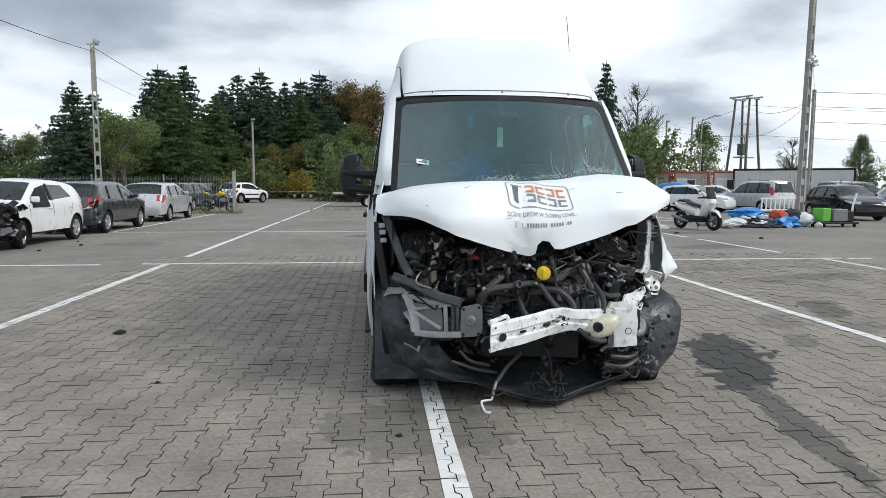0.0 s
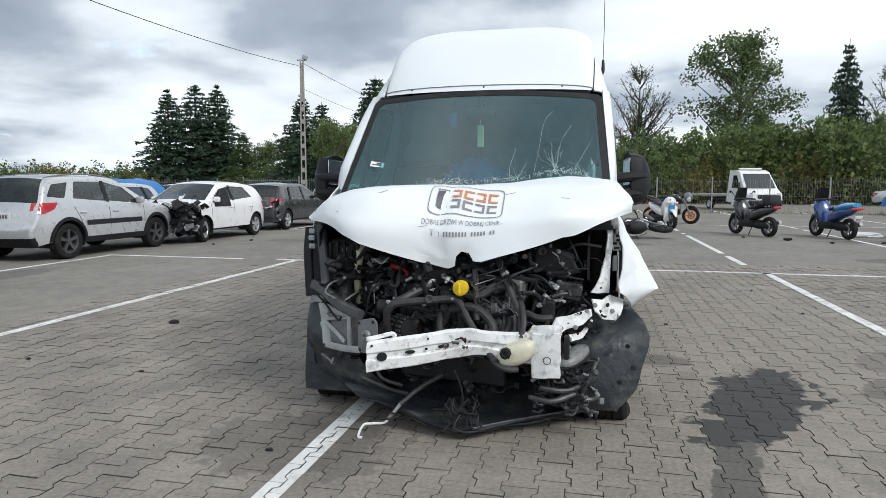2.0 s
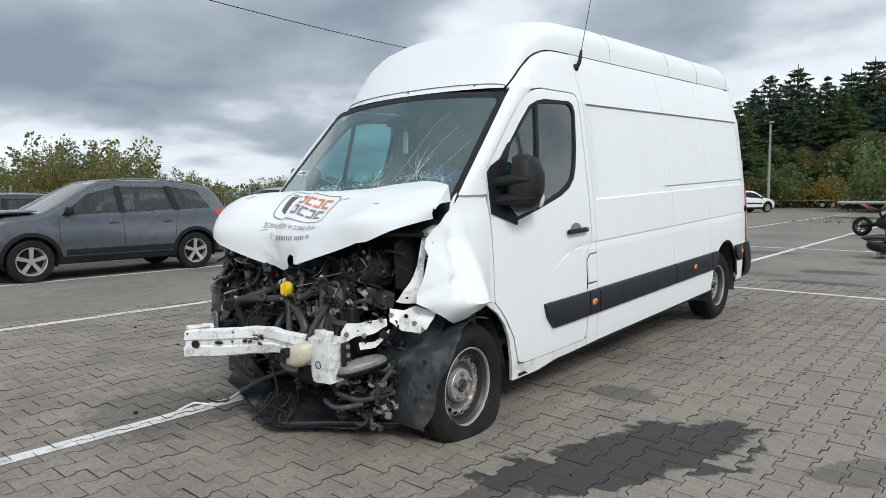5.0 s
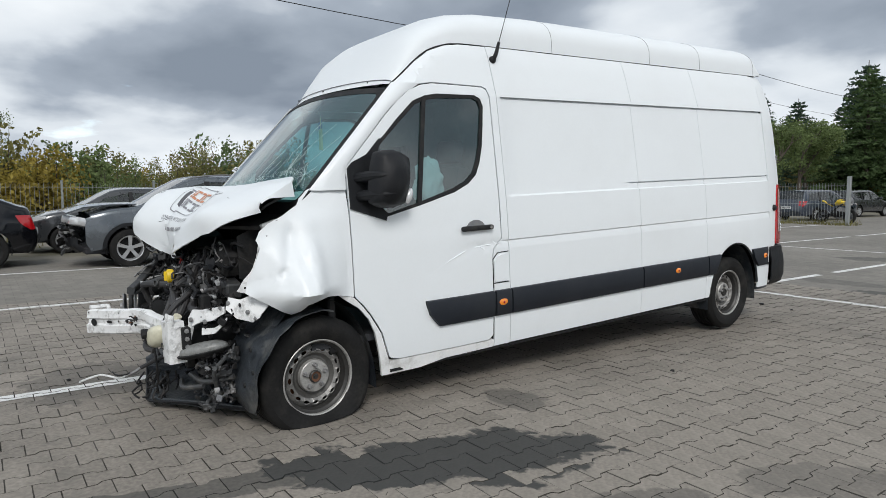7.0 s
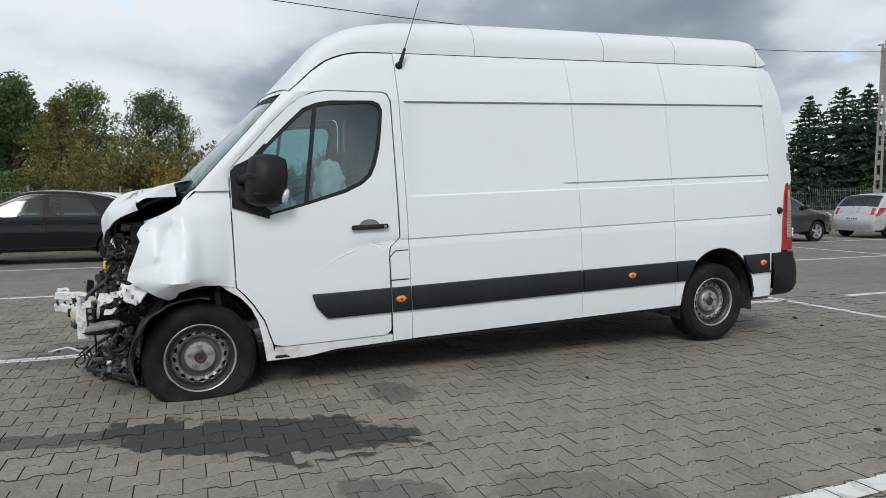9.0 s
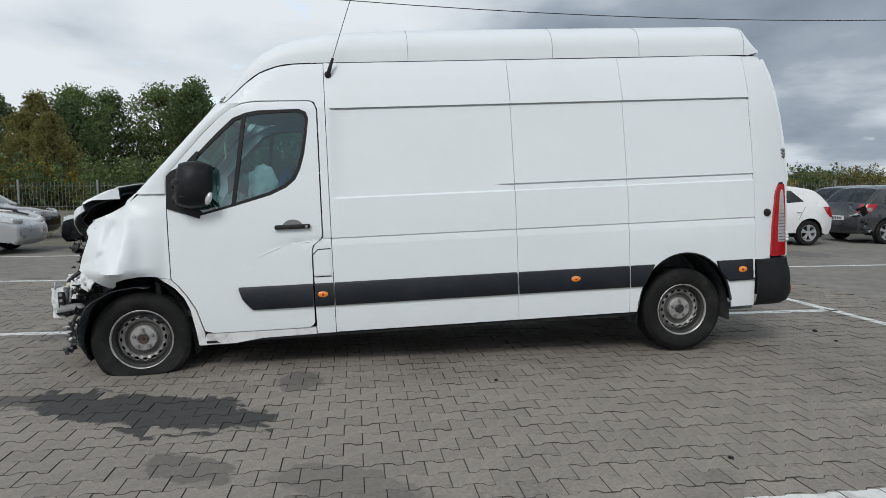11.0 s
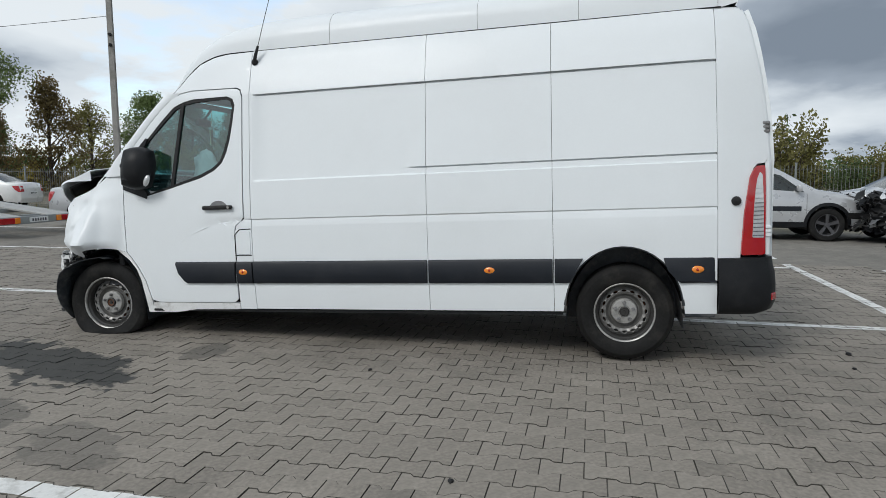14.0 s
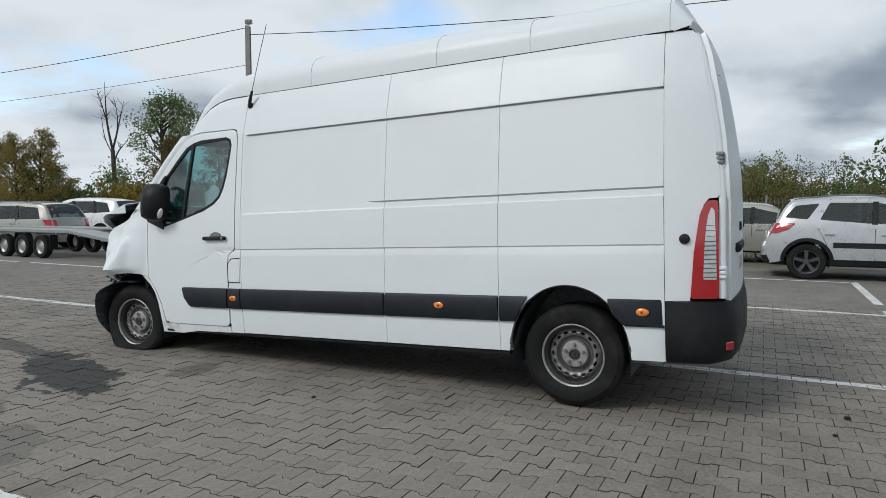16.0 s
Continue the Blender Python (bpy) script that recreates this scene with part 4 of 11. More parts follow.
# wheels
def van_wheel(s, L, z, flat_by=0.0, steer=0.0, inset=0.895, size=1.0):
    m = Matrix.Translation((s * inset, L, z)) @ Matrix.Rotation(radians(steer), 4, "Z") @ Matrix.Diagonal((s, size, size, 1))
    R = 0.36
    bm = bmesh.new()
    prof = [(0.220, 0.085), (0.242, 0.104), (0.28, 0.118), (0.32, 0.115), (0.345, 0.098), (R - 0.004, 0.088)]
    for i in range(5):
        x = 0.078 - i * 0.039
        prof += [(R, x), (R, x - 0.026), (R - 0.009, x - 0.028), (R - 0.009, x - 0.036)]
    prof += [(R - 0.004, -0.10), (0.32, -0.118), (0.26, -0.11), (0.218, -0.085)]
    lathe(bm, prof, 48)
    floor = -z - 0.0367 * L + 0.004 if flat_by else -1
    for v in bm.verts:
        d = v.co.z - floor
        if flat_by and d < 0.12:
            v.co.z = floor + 0.5 * (d + math.sqrt(d * d + 0.0006)) * min(1, 0.12 / max(d, 0.12)) - 0.0012
            v.co.x += 0.5 * max(0, -d) * (1 if v.co.x > 0 else -1)
        if flat_by and v.co.z < floor + 0.16 and v.co.x > 0.06:
            v.co.x += 0.03 * (1 - (v.co.z - floor) / 0.16)
        v.co = m @ v.co
    w = part("wheel", bm, RUBBER, van, "flat black tyre on a steel rim" if flat_by else "black tyre on a steel rim")
    bm = bmesh.new()
    lathe(bm, [(0.220, -0.085), (0.212, -0.06), (0.192, -0.03), (0.190, 0.03), (0.198, 0.06), (0.211, 0.072), (0.2135, 0.078)], 40, m)
    part("rim_barrel", bm, DARK_STEEL, w)
    bm = bmesh.new()
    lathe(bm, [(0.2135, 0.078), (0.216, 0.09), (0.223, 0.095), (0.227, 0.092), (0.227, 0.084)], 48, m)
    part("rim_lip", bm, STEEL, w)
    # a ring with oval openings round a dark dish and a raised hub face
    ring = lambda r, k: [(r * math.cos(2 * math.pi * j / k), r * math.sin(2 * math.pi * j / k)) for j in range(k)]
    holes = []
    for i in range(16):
        # chamfers and sides take the dark joint colour, the top the stone's
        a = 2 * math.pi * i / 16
        holes.append([((0.160 + 0.013 * math.cos(b)) * math.cos(a) - 0.020 * math.sin(b) * math.sin(a), (0.160 + 0.013 * math.cos(b)) * math.sin(a) + 0.020 * math.sin(b) * math.cos(a)) for b in (2 * math.pi * j / 10 for j in range(10))])
    bm = flat(ring(0.196, 64), holes + [ring(0.136, 48), ], [], [])
    bend(bm, lambda u, v: Vector((lerp(math.hypot(u, v), (0.136, 0.144, 0.154, 0.178, 0.197), (0.030, 0.042, 0.045, 0.036, 0.006)), u, v)), 0.005)
    for v in bm.verts:
        v.co = m @ v.co
    part("rim_disc", bm, RIM_GREY, w, "steel ring with oval openings")
    bm = bmesh.new()
    lathe(bm, [(0.137, 0.031), (0.128, 0.016), (0.116, 0.006), (0.104, 0.006), (0.098, 0.020)], 48, m)
    part("rim_dish", bm, DISH, w)
    bm = bmesh.new()
    lathe(bm, [(0.099, 0.018), (0.095, 0.040), (0.090, 0.045), (0.046, 0.047), (0.042, 0.043), (0.036, 0.043)], 48, m)
    part("hub_face", bm, STEEL, w)
    bm = bmesh.new()
    lathe(bm, [(0.038, 0.03), (0.037, 0.055), (0.031, 0.060), (0.028, 0.052), (0.012, 0.052), (0.010, 0.058), (0.001, 0.058)], 24, m)
    part("hub", bm, DARK_STEEL, w)
    if flat_by:
        bm = bmesh.new()
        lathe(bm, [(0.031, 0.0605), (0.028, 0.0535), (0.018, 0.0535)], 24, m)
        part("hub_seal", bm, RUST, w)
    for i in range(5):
        a = 2 * math.pi * i / 5 + 0.3
        bm = bmesh.new()
        lathe(bm, [(0.017, 0.044), (0.016, 0.050), (0.012, 0.051), (0.0115, 0.068), (0.009, 0.071), (0.001, 0.071)], 6, m @ Matrix.Translation((0, 0.068 * math.cos(a), 0.068 * math.sin(a))))
        part("wheel_bolt", bm, ALU, w)
    bm = bmesh.new()
    lathe(bm, [(0.165, -0.03), (0.165, -0.05), (0.03, -0.06), (0.03, -0.25)], 24, m)
    part("brake_drum", bm, RUST, w)
    return w


for s in (1, -1):
    van_wheel(s, 0.003, 0.252 if s > 0 else 0.299, 0.06, 4, 0.885 if s > 0 else 0.80)
    van_wheel(s, 4.336, 0.204, inset=0.86 if s > 0 else 0.82, size=0.96)


# roof cap, set on a centre line a little towards the driver
MIDX = 0.05
CROWN = [(0.55, 2.012), (0.60, 2.068), (0.75, 2.222), (0.91, 2.385), (1.05, 2.475), (1.20, 2.535), (1.35, 2.572), (1.60, 2.606), (2.0, 2.624), (2.6, 2.630), (4.0, 2.635), (4.93, 2.640), (5.02, 2.630)]
CAP_X = [0.745, 0.748, 0.750, 0.752, 0.753, 0.754, 0.755, 0.756, 0.757, 0.757, 0.757, 0.752, 0.745]


def gutter_z(L):
    return gut(L) + 0.005 * max(L - 1.5, 0)


def cap_row(i, count=14):
    """Half of one rib of the cap, from the gutter up to the crown."""
    (Lc, zc), Lg, xg = CROWN[i], GUTTER[i][0], CAP_X[i]
    zg = gutter_z(Lg)
    k = lerp(Lg, (0.68, 1.2, 1.8), (2.5, 3.2, 3.5))
    row = []
    for j in range(count + 1):
        a = math.pi / 2 * j / count
        x, h = xg * math.cos(a) ** (2 / k), math.sin(a) ** (2 / k)
        row.append(Vector((x, Lg + (Lc - Lg) * (1 - (x / xg) ** 2), zg + (zc - zg) * h)))
    return row


CAP = [cap_row(i) for i in range(len(CROWN))]


def across(row):
    return [(MIDX + p.x, p.y, p.z) for p in row] + [(MIDX - p.x, p.y, p.z) for p in reversed(row[:-1])]


def cap_across(L):
    """The rib over the place L of the gutter."""
    i = max(k for k in range(len(CAP) - 1) if GUTTER[k][0] <= L)
    t = (L - GUTTER[i][0]) / (GUTTER[i + 1][0] - GUTTER[i][0])
    return across([a.lerp(b, t) for a, b in zip(CAP[i], CAP[i + 1])])


def roof_cap():
    # finer ribs over the rounded front
    places = [g[0] for g in GUTTER]
    fine = sorted(set(places + [(a + b) / 2 for a, b in zip(places[:8], places[1:8])]))
    fine[-1] -= 1e-4
    bm = bmesh.new()
    ribs = [[bm.verts.new(p) for p in cap_across(L)] for L in fine]
    for A, B in zip(ribs, ribs[1:]):
        for i in range(len(A) - 1):
            bm.faces.new((A[i], A[i + 1], B[i + 1], B[i]))
    # rear end of the cap slopes to an overhanging lip
    last = ribs[-1]
    lip = [bm.verts.new((v.co.x, 5.11 + 0.05 * (1 - ((v.co.x - MIDX) / 0.745) ** 2), 2.345 + (v.co.z - 2.32) * 0.16)) for v in last]
    under = [bm.verts.new((v.co.x, v.co.y - 0.015, 2.322 + (v.co.z - 2.345) * 0.5)) for v in lip]
    for A, B in ((last, lip), (lip, under)):
        for i in range(len(A) - 1):
            bm.faces.new((A[i], A[i + 1], B[i + 1], B[i]))
    part("roof", bm, WHITE, van, "raised white roof cap", 40)
    bm = bmesh.new()
    for s in (1, -1):
        tube(bm, [(MIDX + s * (xg - 0.003), g[0], gutter_z(g[0]) + 0.001) for g, xg in zip(GUTTER, CAP_X)], 0.0055, 6, 3)
    part("roof_gutter", bm, DULL_BLACK, van)
    # black strip stands in for the shade under the lip
    bm = bmesh.new()
    box(bm, (MIDX, 5.085, 2.322), (1.40, 0.05, 0.022), 0.006)
    part("lip_shadow_gap", bm, DULL_BLACK, van)
    # seams across the cap, and the joint along its front edge
    for L in (2.12, 3.30, 4.04, 4.98):
        part("roof_seam", tube(bmesh.new(), cap_across(L), 0.0016, 5, 2), GREY_PLASTIC, van)
    part("roof_seam", tube(bmesh.new(), [(x, y - 0.002, z + 0.004) for x, y, z in cap_across(0.692)], 0.003, 5, 2), GREY_PLASTIC, van)
    for c in ((-0.477, 0.612, 2.032), (0.055, 0.568, 2.036), (0.59, 0.634, 2.032)):
        bm = bmesh.new()
        bmesh.ops.create_icosphere(bm, subdivisions=1, radius=0.007, matrix=Matrix.Translation(c))
        part("stud", bm, BLACK_PLASTIC, van)


roof_cap()


# windscreen
def screen_at(u, v, out=0.0):
    z = 1.20 + v * 0.763 + 0.043 * v * (1 - u * u)
    x = 0.055 + u * lerp(v, (0, 1), (0.875, 0.805))
    L = 0.187 + (z - 1.497) / 1.06 - lerp(v, (0, 1), (0.20, 0.116)) * (1 - u * u)
    return Vector((x, L - out * 0.72, z + out * 0.69))


def windscreen():
    full = rounded([(-1, 0), (1, 0), (1, 1), (-1, 1)], 0.05, 4)
    hole = rounded([(-0.955, 0.10), (0.955, 0.10), (0.945, 0.955), (-0.945, 0.955)], 0.06, 4)
    us, vs = frange(-1, 1, 0.1), frange(0, 1, 0.125)
    ws = part("windscreen", bend(flat(hole, (), us, vs), lambda u, v: screen_at(u, v)), SCREEN, van, "cracked greenish windscreen")
    ws.visible_shadow = False
    part("windscreen_frame", bend(flat(full, [list(reversed(hole))], us, vs), lambda u, v: screen_at(u, v, 0.003), 0.012), DULL_BLACK, ws)
    # cracks radiating from the struck corner
    rng = random.Random(3)
    bm = bmesh.new()
    for cx, cv, n, rad in ((0.62, 0.34, 22, 0.20), (0.84, 0.31, 16, 0.16), (0.36, 0.27, 12, 0.14), (-0.06, 0.24, 9, 0.10)):
        for i in range(n):
            a = rng.uniform(0, 2 * math.pi)
            r = rng.uniform(0.35, 1.0) * rad
            p = Vector((cx, cv))
            pts = []
            for j in range(6):
                q = p + Vector((math.cos(a), 1.3 * math.sin(a))) * r * j / 5
                a += rng.uniform(-0.12, 0.12)
                if -0.94 < q.x < 0.94 and 0.11 < q.y < 0.94:
                    pts.append(screen_at(q.x, q.y, 0.003))
            if len(pts) > 2:
                tube(bm, pts, 0.0006, 4, 2)
    for p in ([(0.47, 0.3), (0.5, 0.5), (0.53, 0.72), (0.60, 0.82)], [(0.62, 0.3), (0.66, 0.55), (0.74, 0.7)], [(0.42, 0.16), (0.3, 0.3), (0.33, 0.5)], [(0.7, 0.24), (0.9, 0.6)]):
        tube(bm, [screen_at(u, v, 0.003) for u, v in p], 0.0008, 4, 4)
    tagged(part("crack", bm, FROST, ws), kind="stuff")
    # crazed strip along the bottom
    bm = bmesh.new()
    for _ in range(900):
        u = rng.choice((rng.gauss(-0.15, 0.1), rng.gauss(0.25, 0.16), rng.gauss(0.72, 0.12)))
        v = lerp(u, (-0.3, 0.1, 0.4, 0.65, 0.9), (0.235, 0.25, 0.27, 0.335, 0.30)) + (rng.gauss(0, 0.010) if rng.random() < 0.6 else abs(rng.gauss(0, 0.028)) - 0.02)
        if not -0.45 < u < 0.93:
            continue
        c = screen_at(u, v, 0.004)
        k = rng.uniform(0.002, 0.009)
        pts = [c + Vector((rng.uniform(-k, k), rng.uniform(-k, k) * 0.3, rng.uniform(-k, k))) for _ in range(3)]
        bm.faces.new([bm.verts.new(p) for p in pts])
    tagged(part("shattered_glass", bm, FROST, ws, "", 0), kind="stuff")
    bm = bmesh.new()
    box(bm, screen_at(-0.755, 0.385, 0.004), (0.09, 0.004, 0.045), 0.001, Matrix.Rotation(radians(-45), 4, "X") @ Matrix.Rotation(radians(12), 4, "Z"))
    st = part("sticker", bm, PLATE, ws, "white sticker with small marks")
    bm = bmesh.new()
    for dx, dz, w in ((-0.025, 0.008, 0.02), (0.0, -0.006, 0.06), (0.012, 0.008, 0.03)):
        box(bm, screen_at(-0.755 + dx / 0.88, 0.385 + dz / 1.08, 0.007), (w, 0.003, 0.008), 0, Matrix.Rotation(radians(-45), 4, "X") @ Matrix.Rotation(radians(12), 4, "Z"))
    part("sticker_mark", bm, INK, st)
    # scuttle and wipers
    part("scuttle", bend(flat([(-1, 0), (1, 0), (1, 1), (-1, 1)], (), us, [0.5]), lambda u, v: screen_at(u, 0.02) + Vector((0, -0.20 * (1 - v) + 0.0, -0.06 * (1 - v))), 0.02), DULL_BLACK, van)
    for p, q in (((-0.80, 0.03), (-0.18, 0.10)), ((-0.45, 0.03), (0.15, 0.09)), ((0.1, 0.03), (0.5, 0.10))):
        bm = bmesh.new()
        tube(bm, [screen_at(p[0], p[1], 0.03), screen_at((p[0] + q[0]) / 2, (p[1] + q[1]) / 2 + 0.02, 0.045), screen_at(q[0], q[1], 0.022)], 0.008, 6, 4)
        tube(bm, [screen_at(p[0] + 0.1, p[1] + 0.035, 0.014), screen_at(q[0] + 0.05, q[1] + 0.035, 0.014)], 0.007, 6, 4)
        part("wiper", bm, DULL_BLACK, van)
    for s in (1, -1):
        bm = bmesh.new()
        rows = []
        for i in range(10):
            z = 1.34 + (1.998 - 1.34) * i / 9
            v = (z - 1.20) / 0.763
            e = screen_at(s, v)
            Ld = door_line(z) if z > 1.468 else 0.258
            d = Vector((s * W(Ld, z, s), Ld - 0.006, z))
            k = min(1, (z - 1.33) / 0.15)
            mid = e.lerp(d, 0.5) + Vector((s * 0.02, -0.035, 0)) * k
            rows.append([bm.verts.new(p) for p in (e + Vector((0, 0.05, 0)), e + Vector((s * 0.004, -0.008, 0.004)), e.lerp(mid, 0.6) + Vector((s * 0.008, -0.006, 0)), mid, d.lerp(mid, 0.4) + Vector((s * 0.01, 0, 0)), d, d + Vector((-s * 0.03, 0.01, 0)))])
        for A, B in zip(rows, rows[1:]):
            for i in range(len(A) - 1):
                bm.faces.new((A[i], A[i + 1], B[i + 1], B[i]))
        part("windscreen_pillar", bm, WHITE, van, "", 50)


windscreen()


# rear end
def rear_end():
    f = lambda x, z: Vector((x, rear_edge(z) + 0.012 + 0.05 * (1 - (x / 1.0) ** 2), z))
    for s in (1, -1):
        pts = [(s * 0.006, 0.56), (s * 0.88, 0.56), (s * 0.88, 1.22)] + [(s * (W(rear_edge(z), z, s) - 0.026), z) for z in (1.26, 1.4, 1.6, 1.8, 2.0, 2.15, 2.29)] + [(s * 0.006, 2.31)]
        part("rear_corner_return", grid([[(s * (W(rear_edge(z), z, s) + o), rear_edge(z) + b, z) for z in (0.62, 0.8, 1.0, 1.22, 1.3, 1.5, 1.7, 1.9, 2.1, 2.22, 2.30)] for o, b in ((-0.004, -0.012), (-0.003, 0.006), (-0.010, 0.022), (-0.022, 0.030), (-0.024, 0.010), (-0.10, 0.006))]), WHITE, van, "", 50)
        d = part("rear_door", bend(flat(pts, (), frange(-0.9, 0.9, 0.15), [0.8, 1.0, 1.2, 1.4, 1.6, 1.8, 2.0, 2.15]), f, 0.03), WHITE, van)
        for z in (0.78, 1.485):
            bm = bmesh.new()
            x, L = s * (W(5.24, z, s) - 0.018), rear_edge(z) + 0.006
            for k in (-0.028, 0.0, 0.028):
                box(bm, (x, L, z + k), (0.036, 0.046, 0.023), 0.006)
            box(bm, (x - s * 0.03, L + 0.022, z), (0.07, 0.012, 0.07), 0.004)
            part("hinge", bm, ALU if z > 1 else WHITE, d)
        bm = bmesh.new()
        tube(bm, [f(s * 0.78, 2.02) + Vector((0, 0.02, 0)), f(s * 0.6, 2.03) + Vector((0, 0.02, 0)), f(s * 0.5, 1.98) + Vector((0, 0.02, 0))], 0.012, 6)
        part("wiper", bm, DULL_BLACK, d)
        bm = bmesh.new()
        box(bm, f(s * 0.3, 1.05) + Vector((0, 0.02, 0)), (0.14, 0.04, 0.07), 0.012)
        part("handle", bm, DULL_BLACK, d)
    bm = bmesh.new()
    box(bm, f(0.32, 0.80) + Vector((0, 0.015, 0)), (0.56, 0.02, 0.15), 0.006)
    pl = part("number_plate", bm, PLATE, van, "white number plate with plain dark bars")
    bm = bmesh.new()
    for i in range(7):
        box(bm, f(0.10 + i * 0.07, 0.80) + Vector((0, 0.027, 0)), (0.045, 0.006, 0.085), 0)
    part("plate_mark", bm, INK, pl)
    bm = bmesh.new()
    box(bm, f(0.32, 0.915) + Vector((0, 0.025, 0)), (0.66, 0.05, 0.06), 0.015)
    part("plate_lamp_bar", bm, DULL_BLACK, van)
    # bumper in one piece, wrapping the corners
    bm = bmesh.new()
    plan = [(1.042, 4.957), (1.045, 5.08), (1.03, 5.20), (0.99, 5.28), (0.90, 5.335), (0.6, 5.37), (0.0, 5.38)]
    plan = plan + [(0.04 - x, y) for x, y in reversed(plan[:-1])]
    rows = []
    for z, o in ((0.21, -0.05), (0.235, -0.01), (0.30, 0.012), (0.42, 0.012), (0.50, 0.006), (0.545, -0.004), (0.60, -0.01), (0.607, -0.05)):
        rows.append([bm.verts.new((x * (1 + o), y + (o if abs(x) < 1.0 else 0), z)) for x, y in plan])
    for A, B in zip(rows, rows[1:]):
        for i in range(len(A) - 1):
            bm.faces.new((A[i], A[i + 1], B[i + 1], B[i]))
    solid(bm, 0.012)
    bp = part("rear_bumper", bm, BLACK_PLASTIC, van, "black plastic rear bumper", 40)
    for s in (1, -1):
        bm = bmesh.new()
        box(bm, (s * 0.955, 5.318, 0.33), (0.07, 0.02, 0.05), 0.006, Matrix.Rotation(radians(-s * 35), 4, "Z"))
        part("reflector", bm, RED_LENS, bp)
    bm = bmesh.new()
    box(bm, (0, 5.0, 0.30), (1.7, 0.1, 0.2), 0.02)
    part("cross_member", bm, DULL_BLACK, van)


rear_end()


# under and inside
def underbody():
    bm = bmesh.new()
    box(bm, (0, 2.7, 0.27), (1.2, 4.3, 0.10), 0.01)
    for s in (1, -1):
        box(bm, (s * 0.80, 2.2, 0.25), (0.30, 3.0, 0.09), 0.01)
        box(bm, (s * 0.55, 4.9, 0.35), (0.1, 0.5, 0.1), 0.01)
    part("floor_pan", bm, DULL_BLACK, van)
    bm = bmesh.new()
    tube(bm, [(-0.75, 4.335, 0.213), (0.75, 4.335, 0.213)], 0.05, 10)
    part("rear_axle", bm, RUST, van)
    bm = bmesh.new()
    tube(bm, [(-0.8, 0.0, 0.30), (0.8, 0.0, 0.30)], 0.03, 8)
    part("drive_shaft", bm, RUST, van)
    bm = bmesh.new()
    tube(bm, [(0.3, 0.6, 0.19), (0.3, 2.0, 0.17), (0.45, 3.0, 0.17), (0.5, 4.0, 0.2)], 0.035, 8)
    part("exhaust_pipe", bm, RUST, van)
    # black backing added inside the body so that its seams look shaded
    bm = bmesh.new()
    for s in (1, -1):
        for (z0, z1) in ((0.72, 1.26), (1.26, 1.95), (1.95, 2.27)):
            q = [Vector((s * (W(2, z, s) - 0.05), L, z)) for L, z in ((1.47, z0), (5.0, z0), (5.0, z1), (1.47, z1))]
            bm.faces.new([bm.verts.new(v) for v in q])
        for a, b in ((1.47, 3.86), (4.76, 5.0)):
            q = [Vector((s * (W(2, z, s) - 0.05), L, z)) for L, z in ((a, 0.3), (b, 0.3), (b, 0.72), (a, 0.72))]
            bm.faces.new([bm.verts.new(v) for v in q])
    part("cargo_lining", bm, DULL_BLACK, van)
    bm = bmesh.new()
    box(bm, (0, 1.49, 1.25), (1.80, 0.03, 1.95), 0)
    for v in bm.verts:
        if v.co.z > 2:
            v.co.x = v.co.x * 0.78 + 0.04
    part("bulkhead", bm, GREY_PLASTIC, van)
    bm = bmesh.new()
    box(bm, (0.04, 1.10, 2.0), (1.48, 0.76, 0.03), 0.01)
    part("headlining", bm, GREY_PLASTIC, van)


